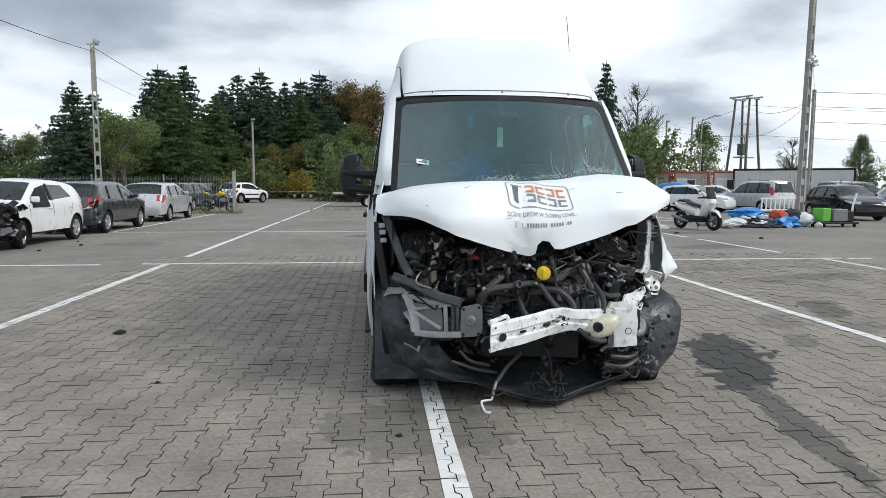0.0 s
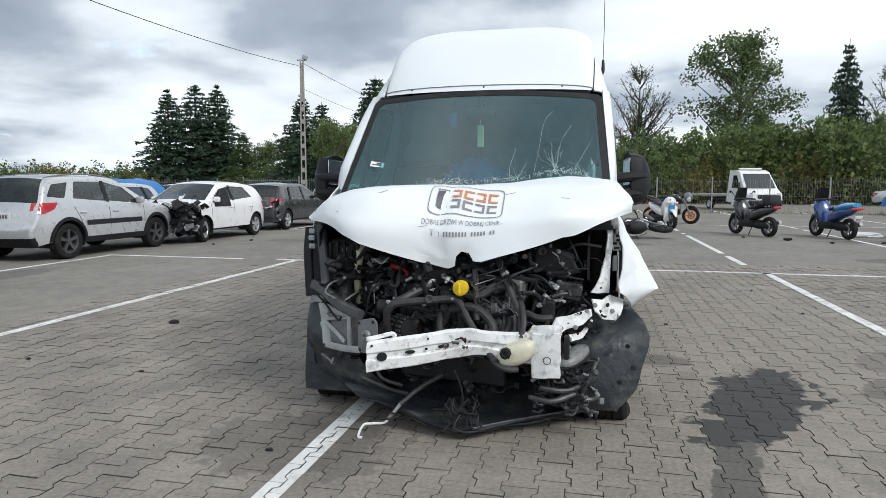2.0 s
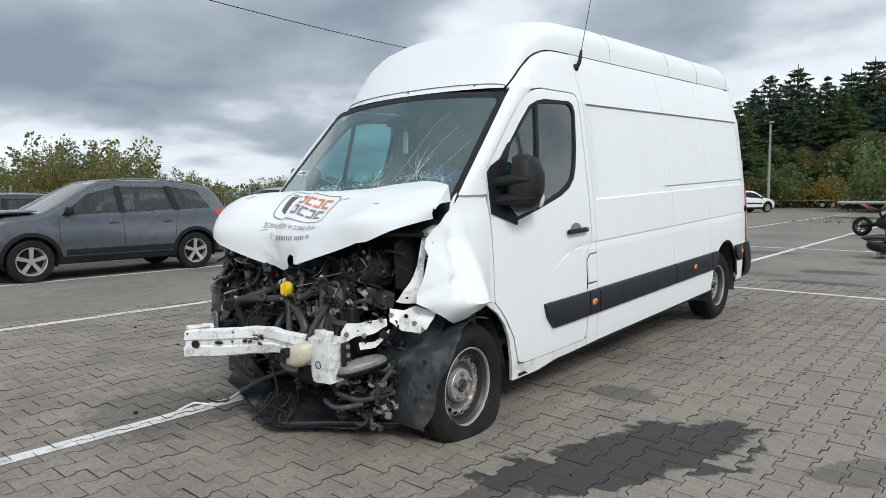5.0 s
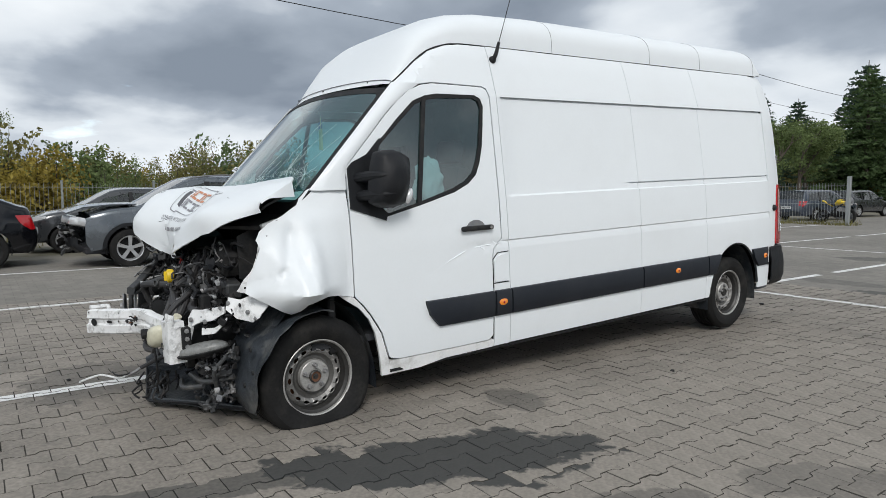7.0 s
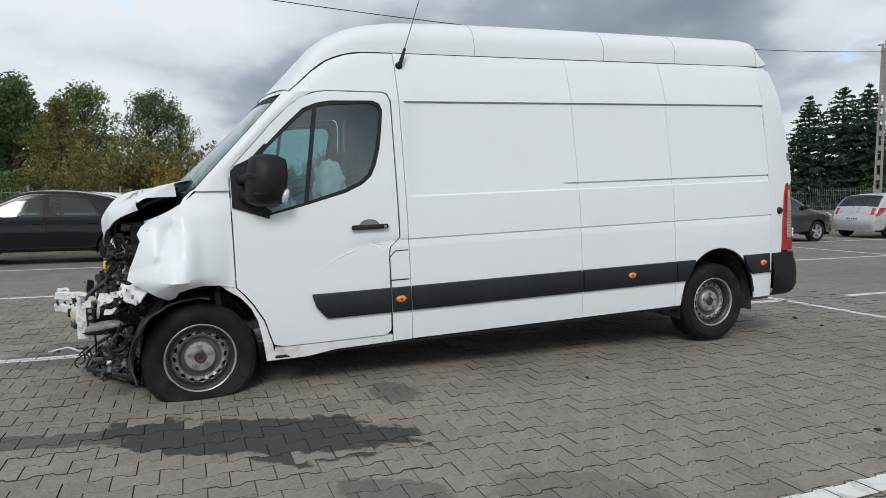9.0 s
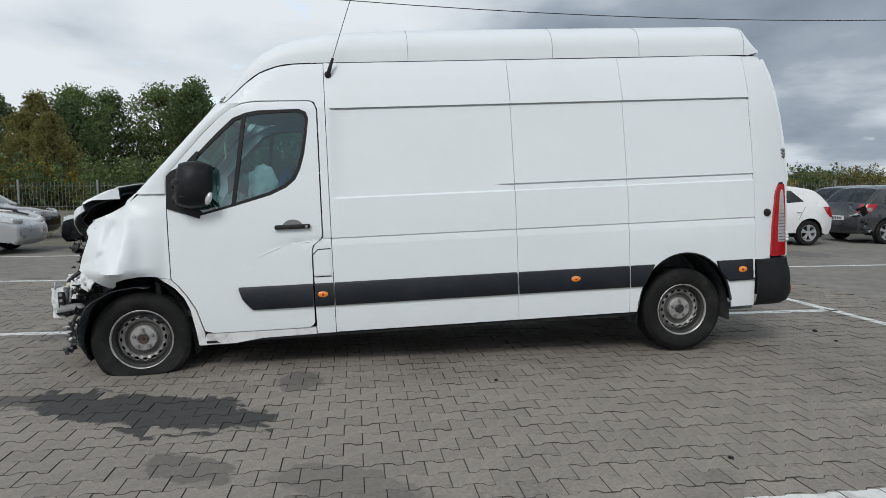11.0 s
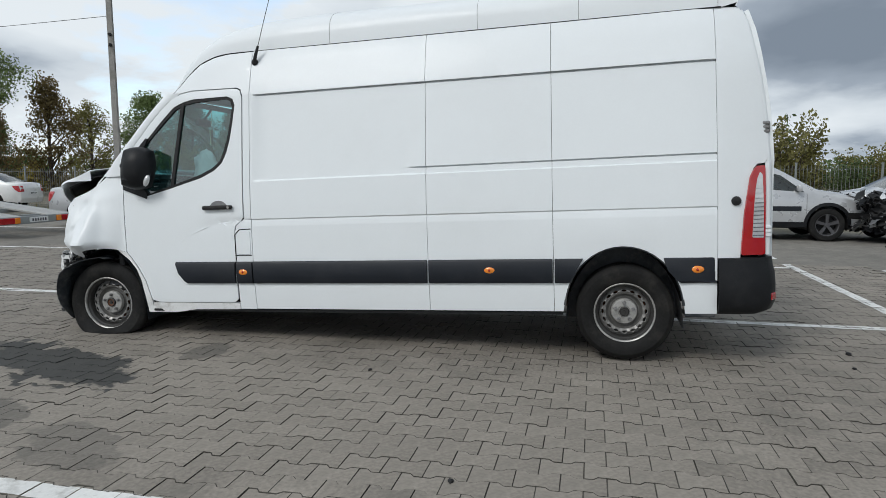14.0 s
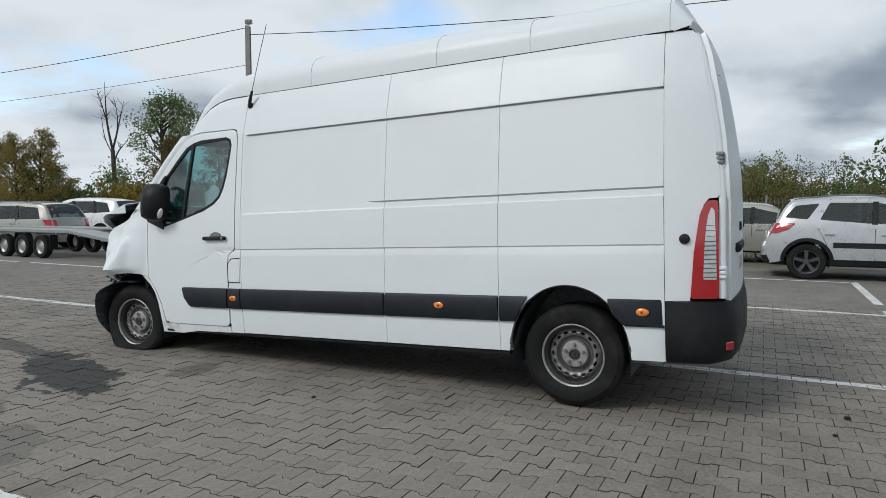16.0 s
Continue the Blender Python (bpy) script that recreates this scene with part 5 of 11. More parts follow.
def cab():
    bm = bmesh.new()
    rows = []
    for L, z in ((0.0, 1.16), (0.18, 1.17), (0.36, 1.16), (0.47, 1.10), (0.50, 0.98), (0.46, 0.80), (0.40, 0.6)):
        rows.append([bm.verts.new((x, L - 0.05 * (1 - (x / 0.9) ** 2), z + 0.025 * math.cos(x * 5))) for x in frange(-0.92, 0.92, 0.184)])
    for A, B in zip(rows, rows[1:]):
        for i in range(len(A) - 1):
            bm.faces.new((A[i], A[i + 1], B[i + 1], B[i]))
    solid(bm, 0.02)
    dash = part("dashboard", bm, FABRIC, van)
    bm = bmesh.new()
    m = Matrix.Translation((0.47, 0.56, 1.12)) @ Matrix.Rotation(radians(-58), 4, "X")
    pts = [m @ Vector((0.2 * math.cos(a), 0.2 * math.sin(a), 0)) for a in (2 * math.pi * i / 16 for i in range(17))]
    tube(bm, pts, 0.015, 6, 2)
    for a in (0.3, 2.84, 4.7):
        tube(bm, [m @ Vector((0, 0, -0.02)), m @ Vector((0.2 * math.cos(a), 0.2 * math.sin(a), 0))], 0.012, 6)
    part("steering_wheel", bm, DULL_BLACK, dash)

    def bag(name, c, r, seed, mm, label):
        bm = bmesh.new()
        bmesh.ops.create_icosphere(bm, subdivisions=4, radius=1)
        for v in bm.verts:
            d = 1 + 0.28 * noise.noise(v.co * 2.2 + Vector((seed, 0, 0))) + 0.12 * noise.noise(v.co * 6 + Vector((0, seed, 0)))
            v.co = Vector(c) + Vector((v.co.x * r[0], v.co.y * r[1], v.co.z * r[2])) * d
        part(name, bm, mm, van, label, 60)
    bag("airbag", (0.47, 0.66, 1.12), (0.19, 0.10, 0.22), 1.0, AIRBAG, "deflated white driver airbag")
    bag("airbag", (-0.45, 0.52, 1.12), (0.30, 0.14, 0.20), 4.0, AIRBAG, "deflated white passenger airbag")
    bag("airbag", (0.80, 0.95, 1.36), (0.035, 0.11, 0.16), 6.0, AIRBAG, "torn white side airbag")
    bag("jacket", (-0.1, 1.10, 1.42), (0.22, 0.12, 0.12), 9.0, BLUE_CLOTH, "crumpled blue work jacket")
    for x, w in ((0.52, 0.46), (-0.42, 0.80)):
        bm = bmesh.new()
        box(bm, (x, 0.98, 0.78), (w, 0.46, 0.16), 0.05, None, 0, 2)
        seat = part("cab_seat", bm, FABRIC, van, "dark cloth cab seat")
        bm = bmesh.new()
        box(bm, (x, 1.25, 1.15), (w, 0.14, 0.66), 0.05, Matrix.Rotation(radians(-12), 4, "X"), 0, 2)
        part("backrest", bm, FABRIC, seat)
        for hx in ((x,) if w < 0.6 else (x - 0.2, x + 0.2)):
            bm = bmesh.new()
            box(bm, (hx, 1.34, 1.58), (0.26, 0.09, 0.17), 0.04, Matrix.Rotation(radians(-10), 4, "X"), 0, 2)
            part("headrest", bm, FABRIC, seat)
        bm = bmesh.new()
        box(bm, (x, 0.98, 0.5), (w * 0.9, 0.4, 0.42), 0.02)
        part("seat_base", bm, DULL_BLACK, seat)
    bm = bmesh.new()
    box(bm, (0.05, 0.47, 1.84), (0.22, 0.05, 0.07), 0.02, None, 0, 2)
    tube(bm, [(0.05, 0.47, 1.86), (0.05, 0.53, 1.92), (0.05, 0.57, 1.97)], 0.012, 6)
    part("rear_view_mirror", bm, DULL_BLACK, van)
    for x, c, L, z, h in ((0.038, mat("faded_card", (0.62, 0.66, 0.42), 0.7, vary=0.15, bump=0.0), 0.54, 1.695, 0.15), (-0.176, BLUE_CLOTH, 0.64, 1.816, 0.10)):
        bm = bmesh.new()
        box(bm, (x, L, z), (0.045, 0.012, h), 0.004)
        tube(bm, [(x, L, z + h / 2), (x * 0.95, L + 0.02, 1.98)], 0.002, 4)
        part("air_freshener", bm, c, van, "hanging air freshener")
    bm = bmesh.new()
    box(bm, (0, 0.75, 0.42), (1.85, 1.5, 0.04), 0)
    part("cab_floor", bm, FABRIC, van)
    # whip aerial by the gutter
    bm = bmesh.new()
    lathe(bm, [(0.026, 0), (0.026, 0.02), (0.014, 0.03), (0.001, 0.032)], 14, Matrix.Translation((0.842, 1.49, 2.204)))
    tube(bm, [(0.862, 1.49, 2.204), (0.874, 1.505, 2.24), (0.874, 1.535, 2.325)], [0.012, 0.015, 0.010], 8, 4)
    ae = part("aerial", bm, DULL_BLACK, van, "black whip aerial")
    part("aerial_rod", tubem([(0.874, 1.533, 2.32), (0.878, 1.64, 2.62), (0.878, 1.73, 2.86)], 0.0028, 5), DULL_BLACK, ae)


underbody()
cab()

# ---- the smashed front of the van ----
def fender(s):
    if s > 0:
        out = [(0.253, 1.45), (0.12, 1.39), (0.02, 1.345), (-0.03, 1.30), (-0.05, 1.263), (-0.14, 1.212), (-0.237, 1.172), (-0.29, 1.13), (-0.315, 1.085), (-0.30, 1.04), (-0.335, 0.95), (-0.375, 0.86), (-0.390, 0.80), (-0.29, 0.735), (-0.215, 0.685), (-0.154, 0.657),
               (-0.115, 0.675), (-0.09, 0.715), (-0.03, 0.732), (0.05, 0.738), (0.15, 0.727), (0.253, 0.70)]
    else:
        out = [(0.253, 1.45), (0.12, 1.37), (0.0, 1.30), (-0.12, 1.22), (-0.20, 1.14), (-0.22, 0.95), (-0.20, 0.72), (-0.25, 0.64), (-0.2, 0.60), (-0.10, 0.69), (0.05, 0.738), (0.15, 0.727), (0.253, 0.70)]

    def f(L, z):
        w = W(L, z, s)
        if s > 0:
            t = max(0, (0.15 - L) / 0.5)
            w += 0.012 * bumps(L * 1.2, z, 1.7, 4.0) * min(1, 2.4 * t) + 0.010 * bumps(L, z, 7.7, 11.0) * min(1, 2 * t) - 0.026 * max(0, 1 - abs(L + 0.16 - 0.35 * (z - 1.0)) / 0.035) * lerp(z, (0.8, 0.9, 1.1, 1.2), (0, 1, 1, 0)) - 0.008 * max(0, 1 - abs(z - 0.90 - 0.3 * (L + 0.2)) / 0.03) * min(1, 2 * t)
            w -= 0.035 * math.exp(-((L + 0.10) / 0.07) ** 2 - ((z - 1.02) / 0.14) ** 2)
            w += 0.022 * math.exp(-((L + 0.02) / 0.06) ** 2 - ((z - 0.98) / 0.22) ** 2)
            # folded outwards along an upright ridge
            u = lerp(L, (-0.385, -0.27, -0.12, -0.05, 0.06, 0.22), (0.10, 0.45, 1.0, 0.95, 0.45, 0.0))
            w += u * lerp(z, (0.655, 0.69, 0.78, 0.95, 1.1, 1.25), (0.04, 0.10, 0.225, 0.14, 0.05, 0.0))
            w -= 0.10 * lerp(z, (1.18, 1.40), (0, 1)) * lerp(L, (-0.3, 0.24), (1, 0.25))
        else:
            w += 0.01 * bumps(L, z, 3.3, 6.0) - 0.05 * lerp(z, (1.15, 1.40), (0, 1))
        return Vector((s * w, L, z))
    part("front_wing", bend(flat(out, (), frange(-0.37, 0.24, 0.025), frange(0.66, 1.4, 0.03)), f, 0.006 * s), WHITE, van, "crumpled white front wing" if s > 0 else "", 50)


fender(1)
fender(-1)

# bonnet: rows of (x, L, z) from the scuttle to the torn front edge
HOOD = [
    [(-0.90, 0.02, 1.285), (-0.70, 0.03, 1.335), (-0.35, -0.10, 1.385), (0.0, -0.13, 1.395), (0.35, -0.08, 1.41), (0.62, 0.03, 1.425), (0.80, -0.01, 1.425), (0.945, -0.08, 1.405)],
    [(-0.915, -0.10, 1.24), (-0.72, -0.18, 1.335), (-0.40, -0.30, 1.385), (-0.05, -0.30, 1.385), (0.32, -0.28, 1.365), (0.62, -0.17, 1.385), (0.84, -0.17, 1.385), (1.00, -0.20, 1.335)],
    [(-0.915, -0.22, 1.205), (-0.72, -0.38, 1.30), (-0.42, -0.52, 1.33), (-0.06, -0.44, 1.30), (0.30, -0.43, 1.25), (0.62, -0.37, 1.30), (0.86, -0.31, 1.32), (1.025, -0.29, 1.30)],
    [(-0.90, -0.30, 1.185), (-0.70, -0.49, 1.235), (-0.45, -0.65, 1.19), (-0.05, -0.55, 1.16), (0.28, -0.52, 1.16), (0.63, -0.51, 1.23), (0.86, -0.40, 1.25), (1.025, -0.31, 1.265)],
    [(-0.87, -0.34, 1.17), (-0.68, -0.53, 1.165), (-0.44, -0.665, 1.075), (0.03, -0.525, 0.93), (0.24, -0.585, 0.985), (0.66, -0.52, 1.095), (0.86, -0.43, 1.185), (1.025, -0.30, 1.235)],
]


def catmull(a, b, c, d, t):
    return 0.5 * ((2 * b) + (c - a) * t + (2 * a - 5 * b + 4 * c - d) * t * t + (3 * b - a - 3 * c + d) * t ** 3)


def spline(pts, t):
    k = len(pts) - 1
    f = min(max(t, 0), 1) * k
    i = min(int(f), k - 1)
    g = lambda j: pts[min(max(j, 0), k)]
    return catmull(g(i - 1), g(i), g(i + 1), g(i + 2), f - i)


HOODV = [[Vector(p) for p in row] for row in HOOD]


def hood_at(u, v, out=0.0):
    def raw(u, v):
        return spline([spline(row, u) for row in HOODV], v)
    p = raw(u, v)
    e = 0.01
    n = (raw(u + e, v) - raw(u - e, v)).cross(raw(u, v - e) - raw(u, v + e))
    n = n.normalized() if n.length else Vector((0, 0, 1))
    p.z -= 0.026 * math.exp(-((u - 0.36) / 0.24) ** 2) * max(0, 1 - v / 0.45) ** 1.5
    d = 0.010 * bumps(p.x, p.y, p.z, 4.0) + 0.004 * bumps(p.x, p.y, p.z, 11.0)
    # the crease that runs from the logo to the tip
    d -= 0.022 * math.exp(-((p.x + 0.02 + 0.10 * (v - 0.6)) / 0.035) ** 2) * lerp(v, (0.2, 0.5, 1.0), (0, 1, 1))
    d += 0.014 * math.exp(-((p.x - 0.07 + 0.10 * (v - 0.6)) / 0.05) ** 2) * lerp(v, (0.2, 0.5, 1.0), (0, 1, 0.6))
    return p + n * (d + out)


def hood_uv(x, v):
    """The u at which the bonnet lies at x."""
    lo, hi = 0.0, 1.0
    for _ in range(18):
        mid = (lo + hi) / 2
        if hood_at(mid, v).x < x:
            lo = mid
        else:
            hi = mid
    return (lo + hi) / 2


def bonnet():
    edge = [(0.0, 0.0), (1.0, 0.0), (1.0, 1.0), (0.86, 1.0), (0.75, 0.985), (0.715, 0.955), (0.64, 0.985), (0.565, 1.0), (0.535, 0.965), (0.515, 0.90), (0.488, 0.885), (0.466, 0.91), (0.452, 0.97), (0.43, 1.0), (0.285, 1.0), (0.26, 0.97), (0.13, 0.985), (0.0, 1.0)]
    bm = bend(flat(edge, (), frange(0.02, 0.98, 0.02), frange(0.03, 0.97, 0.04)), lambda u, v: hood_at(u, v), -0.007)
    hood = part("bonnet", bm, WHITE, van, "buckled white bonnet with a printed logo", 50)
    # edge folded down along its side
    bm = bmesh.new()
    top = [hood_at(1.0, v) for v in frange(0, 0.55, 0.06)]
    A = [bm.verts.new(p) for p in top]
    B = [bm.verts.new((p.x + 0.006 + 0.008 * bumps(i, 1, 2), p.y + 0.01, min(p.z - 0.012, 1.312 + 0.012 * bumps(i, 3, 1)))) for i, p in enumerate(top)]
    for i in range(len(A) - 1):
        bm.faces.new((A[i], A[i + 1], B[i + 1], B[i]))
    solid(bm, 0.004)
    part("bonnet_flange", bm, WHITE, hood)
    part("bonnet_frame", bend(flat([(0.04, 0.05), (0.96, 0.05), (0.96, 0.93), (0.72, 0.90), (0.5, 0.84), (0.28, 0.93), (0.04, 0.93)], (), frange(0.1, 0.9, 0.1), frange(0.1, 0.9, 0.1)), lambda u, v: hood_at(u, v, -0.065), 0.012), DULL_BLACK, hood)

    # printed emblem: an outlined panel with a door sign and two lines of plain blocks
    def on(x, d, out=0.004):
        """x across, d metres down the bonnet from the emblem's upper edge."""
        v = LOGO_V + d / 0.62
        return hood_at(hood_uv(x, v), v, out)

    def mark(name, poly, mm, parent, holes=(), out=0.004):
        xs = [p[0] for p in poly]
        ds = [p[1] for p in poly]
        return part(name, bend(flat(poly, holes, frange(min(xs), max(xs), 0.025), frange(min(ds), max(ds), 0.02)), lambda x, d: on(x, d, out)), mm, parent)
    LOGO_V = 0.265
    x0, x1, d0, d1 = -0.095, 0.325, 0.0, 0.225
    ring = rounded([(x0, d0), (x1, d0), (x1, d1), (x0, d1)], 0.04, 4)
    inner = rounded([(x0 + 0.006, d0 + 0.006), (x1 - 0.006, d0 + 0.006), (x1 - 0.006, d1 - 0.006), (x0 + 0.006, d1 - 0.006)], 0.036, 4)
    em = mark("emblem", ring, GREY_INK, hood, [list(reversed(inner))])
    em["label"] = "printed emblem of orange and grey blocks"
    mark("door_sign", [(-0.06, 0.04), (0.01, 0.04), (0.01, 0.175), (0.0, 0.175), (0.0, 0.052), (-0.06, 0.052)], GREY_INK, em)
    mark("door_leaf", [(-0.052, 0.065), (-0.012, 0.055), (-0.012, 0.195), (-0.052, 0.175)], INK, em)
    # two lines of plain angular marks
    for (a, b), mm in (((0.038, 0.102), ORANGE_INK), ((0.118, 0.182), GREY_INK)):
        for i in range(4):
            x = 0.032 + i * 0.068
            mark("block", [(x, a), (x + 0.054, a), (x + 0.054, a + 0.014), (x, a + 0.014)], mm, em)
            mark("block", [(x, b - 0.014), (x + 0.054, b - 0.014), (x + 0.054, b), (x, b)], mm, em)
            xb = x if i % 2 else x + 0.040
            mark("block", [(xb, a + 0.016), (xb + 0.014, a + 0.016), (xb + 0.014, b - 0.016), (xb, b - 0.016)], mm, em)
    # slogan in letters, address as plain bars
    fc = bpy.data.curves.new("slogan", "FONT")
    fc.body = "DOBRE DRZWI W DOBREJ CENIE..."
    fc.size = 0.040
    tmp = bpy.data.objects.new("slogan", fc)
    me = bpy.data.meshes.new_from_object(tmp)
    bm = bmesh.new()
    bm.from_mesh(me)
    w = max(v.co.x for v in bm.verts)
    for v in bm.verts:
        v.co = on(-0.115 + v.co.x / w * 0.45, 0.285 - v.co.y, 0.004)
    bpy.data.objects.remove(tmp)
    part("slogan", bm, GREY_INK, hood, "grey printed slogan", 0)
    for i in range(21):
        x = -0.06 + i * 0.0172
        if i in (3, 12, 18):
            continue
        mark("address_bar", [(x, 0.318), (x + 0.009, 0.318), (x + 0.009, 0.335), (x, 0.335)], GREY_INK, hood)
    rng = random.Random(8)
    for u, v in ((0.32, 0.42), (0.60, 0.30), (0.75, 0.5), (0.40, 0.75), (0.2, 0.7), (0.55, 0.8)):
        a = hood_at(u, v, 0.002)
        b = hood_at(u + rng.uniform(-0.03, 0.03), v + rng.uniform(-0.05, 0.05), 0.002)
        part("scratch", tubem([a, (a + b) / 2 + Vector((0.004, 0, 0)), b], 0.0016, 4, 2), GREY_INK, hood)


bonnet()


def hoses(name, mm, items, label="", seg=9):
    for pts, r in items:
        part(name, tubem(pts, r, seg, 6), mm, van, label)


def bar(pts, w, h, k=4):
    """A bent strip of metal with a right-angled section, w across and h deep, along a smooth path."""
    path = smooth_path(pts, k)
    rows = []
    for i, p in enumerate(path):
        d = (path[min(i + 1, len(path) - 1)] - path[max(i - 1, 0)]).normalized()
        a = d.cross(Vector((0, -1, 0.15)))
        a = a.normalized() if a.length > 1e-3 else Vector((1, 0, 0))
        b = d.cross(a)
        rows.append([p + a * u * w / 2 + b * v * h / 2 for u, v in ((-1, -0.7), (-0.7, -1), (0.7, -1), (1, -0.7), (1, 0.7), (0.7, 1), (-0.7, 1), (-1, 0.7))])
    bm = grid(rows, 0, True)
    for r in (rows[0], rows[-1]):
        bm.faces.new([bm.verts.new(p) for p in r])
    bmesh.ops.remove_doubles(bm, verts=bm.verts[:], dist=1e-6)
    return bm


def scrap(rng, c, k):
    """A small broken casting: a stepped block, a bent plate with an edge, or a stub of pipe."""
    bm = bmesh.new()
    rot = Euler((rng.uniform(-0.6, 0.6), rng.uniform(-0.6, 0.6), rng.uniform(-0.8, 0.8))).to_matrix().to_4x4()
    kind = rng.random()
    if kind < 0.35:
        for j in range(3):
            box(bm, Vector((rng.uniform(-0.5, 0.5), rng.uniform(-0.4, 0.4), rng.uniform(-0.5, 0.5))) * k, (k * rng.uniform(0.3, 1.0), k * rng.uniform(0.3, 0.7), k * rng.uniform(0.2, 0.8)), 0.06 * k)
    elif kind < 0.70:
        rows = [[Vector((u * k * 1.4, v * k * 0.8, k * (0.4 * abs(u) ** 2 + 0.25 * rng.uniform(-1, 1)))) for u in (-0.6, -0.3, 0.0, 0.3, 0.6)] for v in (-0.5, 0.0, 0.5)]
        bm.free()
        bm = grid(rows, 0.004)
        tube(bm, [rows[0][0], rows[0][2], rows[0][4]], 0.05 * k + 0.002, 5, 2)
    else:
        tube(bm, [Vector((-k, 0, 0)), Vector((0, k * rng.uniform(-0.4, 0.4), k * rng.uniform(-0.6, 0.6))), Vector((k, 0, rng.uniform(-0.6, 0.6) * k))], k * rng.uniform(0.12, 0.3), 8, 3)
        box(bm, (k * 0.8, 0, 0), (k * 0.3, k * 0.7, k * 0.7), 0.05 * k)
    for v in bm.verts:
        v.co = c + rot.to_3x3() @ v.co
    return bm


def engine_bay():
    rng = random.Random(12)
    # firewall and inner wings; their black stands in for the shade in the bay
    bm = bmesh.new()
    box(bm, (0, 0.14, 0.82), (1.86, 0.05, 0.92), 0.01)
    part("firewall", bm, DULL_BLACK, van)
    for s in (1, -1):
        bm = bmesh.new()
        q = [(s * 0.80, -0.36, 0.86), (s * 0.82, 0.14, 0.74), (s * 0.82, 0.14, 1.24), (s * 0.80, -0.12, 1.20), (s * 0.80, -0.36, 1.10)]
        bm.faces.new([bm.verts.new(p) for p in q])
        solid(bm, 0.01)
        part("inner_wing", bm, DULL_BLACK, van)
        part("chassis_leg", boxm((s * 0.50, -0.15, 0.50), (0.10, 1.0, 0.14), 0.012), DULL_BLACK, van)
    # engine
    bm = bmesh.new()
    box(bm, (0.02, -0.22, 0.60), (0.62, 0.44, 0.42), 0.03)
    box(bm, (0.02, -0.20, 0.86), (0.56, 0.34, 0.14), 0.04)
    eng = part("engine_block", bm, ENGINE_GREY, van)
    for i in range(6):
        part("rib", boxm((-0.25 + i * 0.1, -0.45, 0.62), (0.03, 0.05, 0.36), 0.006), DULL_BLACK, eng)
    bm = bmesh.new()
    box(bm, (0.34, -0.42, 0.62), (0.22, 0.2, 0.24), 0.04)
    box(bm, (0.40, -0.40, 0.80), (0.12, 0.16, 0.16), 0.03)
    for i in range(5):
        tube(bm, [(0.25 + 0.05 * i, -0.52, 0.50), (0.25 + 0.05 * i, -0.53, 0.74)], 0.012, 6)
    part("gearbox", bm, ALU, eng)
    at = Matrix.Translation((-0.275, -0.525, 0.585)) @ Matrix.Rotation(radians(-35), 4, "Z")
    alt = part("alternator", lathe(bmesh.new(), [(0.02, -0.01), (0.058, 0), (0.062, 0.012), (0.062, 0.10), (0.055, 0.115), (0.02, 0.12), (0.001, 0.12)], 20, at), DULL_BLACK, eng)
    for i in range(16):
        a = 2 * math.pi * i / 16
        bm = bmesh.new()
        for x in (0.022, 0.092):
            box(bm, (x, 0.066 * math.cos(a), 0.066 * math.sin(a)), (0.040, 0.010, 0.014), 0.002, Matrix.Rotation(a, 4, "X"))
        bmesh.ops.transform(bm, matrix=at, verts=bm.verts[:])
        part("fin", bm, ENGINE_GREY, alt)
    bm = bmesh.new()
    lathe(bm, [(0.07, -0.02), (0.07, 0.02)], 20, Matrix.Translation((-0.33, -0.56, 0.55)))
    lathe(bm, [(0.045, -0.025), (0.045, 0.025), (0.01, 0.03)], 16, Matrix.Translation((-0.34, -0.56, 0.70)))
    part("pulley", bm, DULL_BLACK, eng)
    # oil filler with its yellow cap
    bm = bmesh.new()
    tube(bm, [(0.08, -0.32, 0.88), (0.10, -0.46, 0.85), (0.112, -0.555, 0.833)], 0.035, 12)
    part("oil_filler_neck", bm, DULL_BLACK, eng)
    bm = bmesh.new()
    m = Matrix.Translation((0.114, -0.575, 0.83)) @ Matrix.Rotation(radians(-100), 4, "Z")
    lathe(bm, [(0.042, -0.02), (0.044, 0.0), (0.042, 0.018), (0.03, 0.022), (0.001, 0.022)], 18, m)
    box(bm, m @ Vector((0.028, 0, 0)), (0.018, 0.02, 0.06), 0.004, Matrix.Rotation(radians(-10), 4, "Z"))
    part("oil_cap", bm, YELLOW, eng, "yellow oil filler cap")
    bm = bmesh.new()
    box(bm, (-0.302, -0.393, 0.91), (0.085, 0.06, 0.042), 0.010)
    tube(bm, [(-0.27, -0.40, 0.90), (-0.24, -0.42, 0.88), (-0.235, -0.43, 0.86)], 0.009, 6)
    part("relay_box", bm, RED_PLASTIC, van, "red plastic terminal cover")
    # airbox
    bm = bmesh.new()
    box(bm, (-0.60, -0.20, 0.92), (0.34, 0.28, 0.26), 0.03)
    ab = part("air_filter_box", bm, DULL_BLACK, van)
    for i in range(7):
        part("rib", boxm((-0.74 + i * 0.045, -0.345, 0.94), (0.018, 0.02, 0.2), 0.003), DULL_BLACK, ab)
    bm = bmesh.new()
    lathe(bm, [(0.05, 0), (0.055, 0.01), (0.055, 0.05), (0.043, 0.05), (0.043, 0.0)], 20, Matrix.Translation((-0.64, -0.41, 0.82)) @ Matrix.Rotation(radians(-90), 4, "Z"))
    part("air_inlet", bm, HOSE, ab)
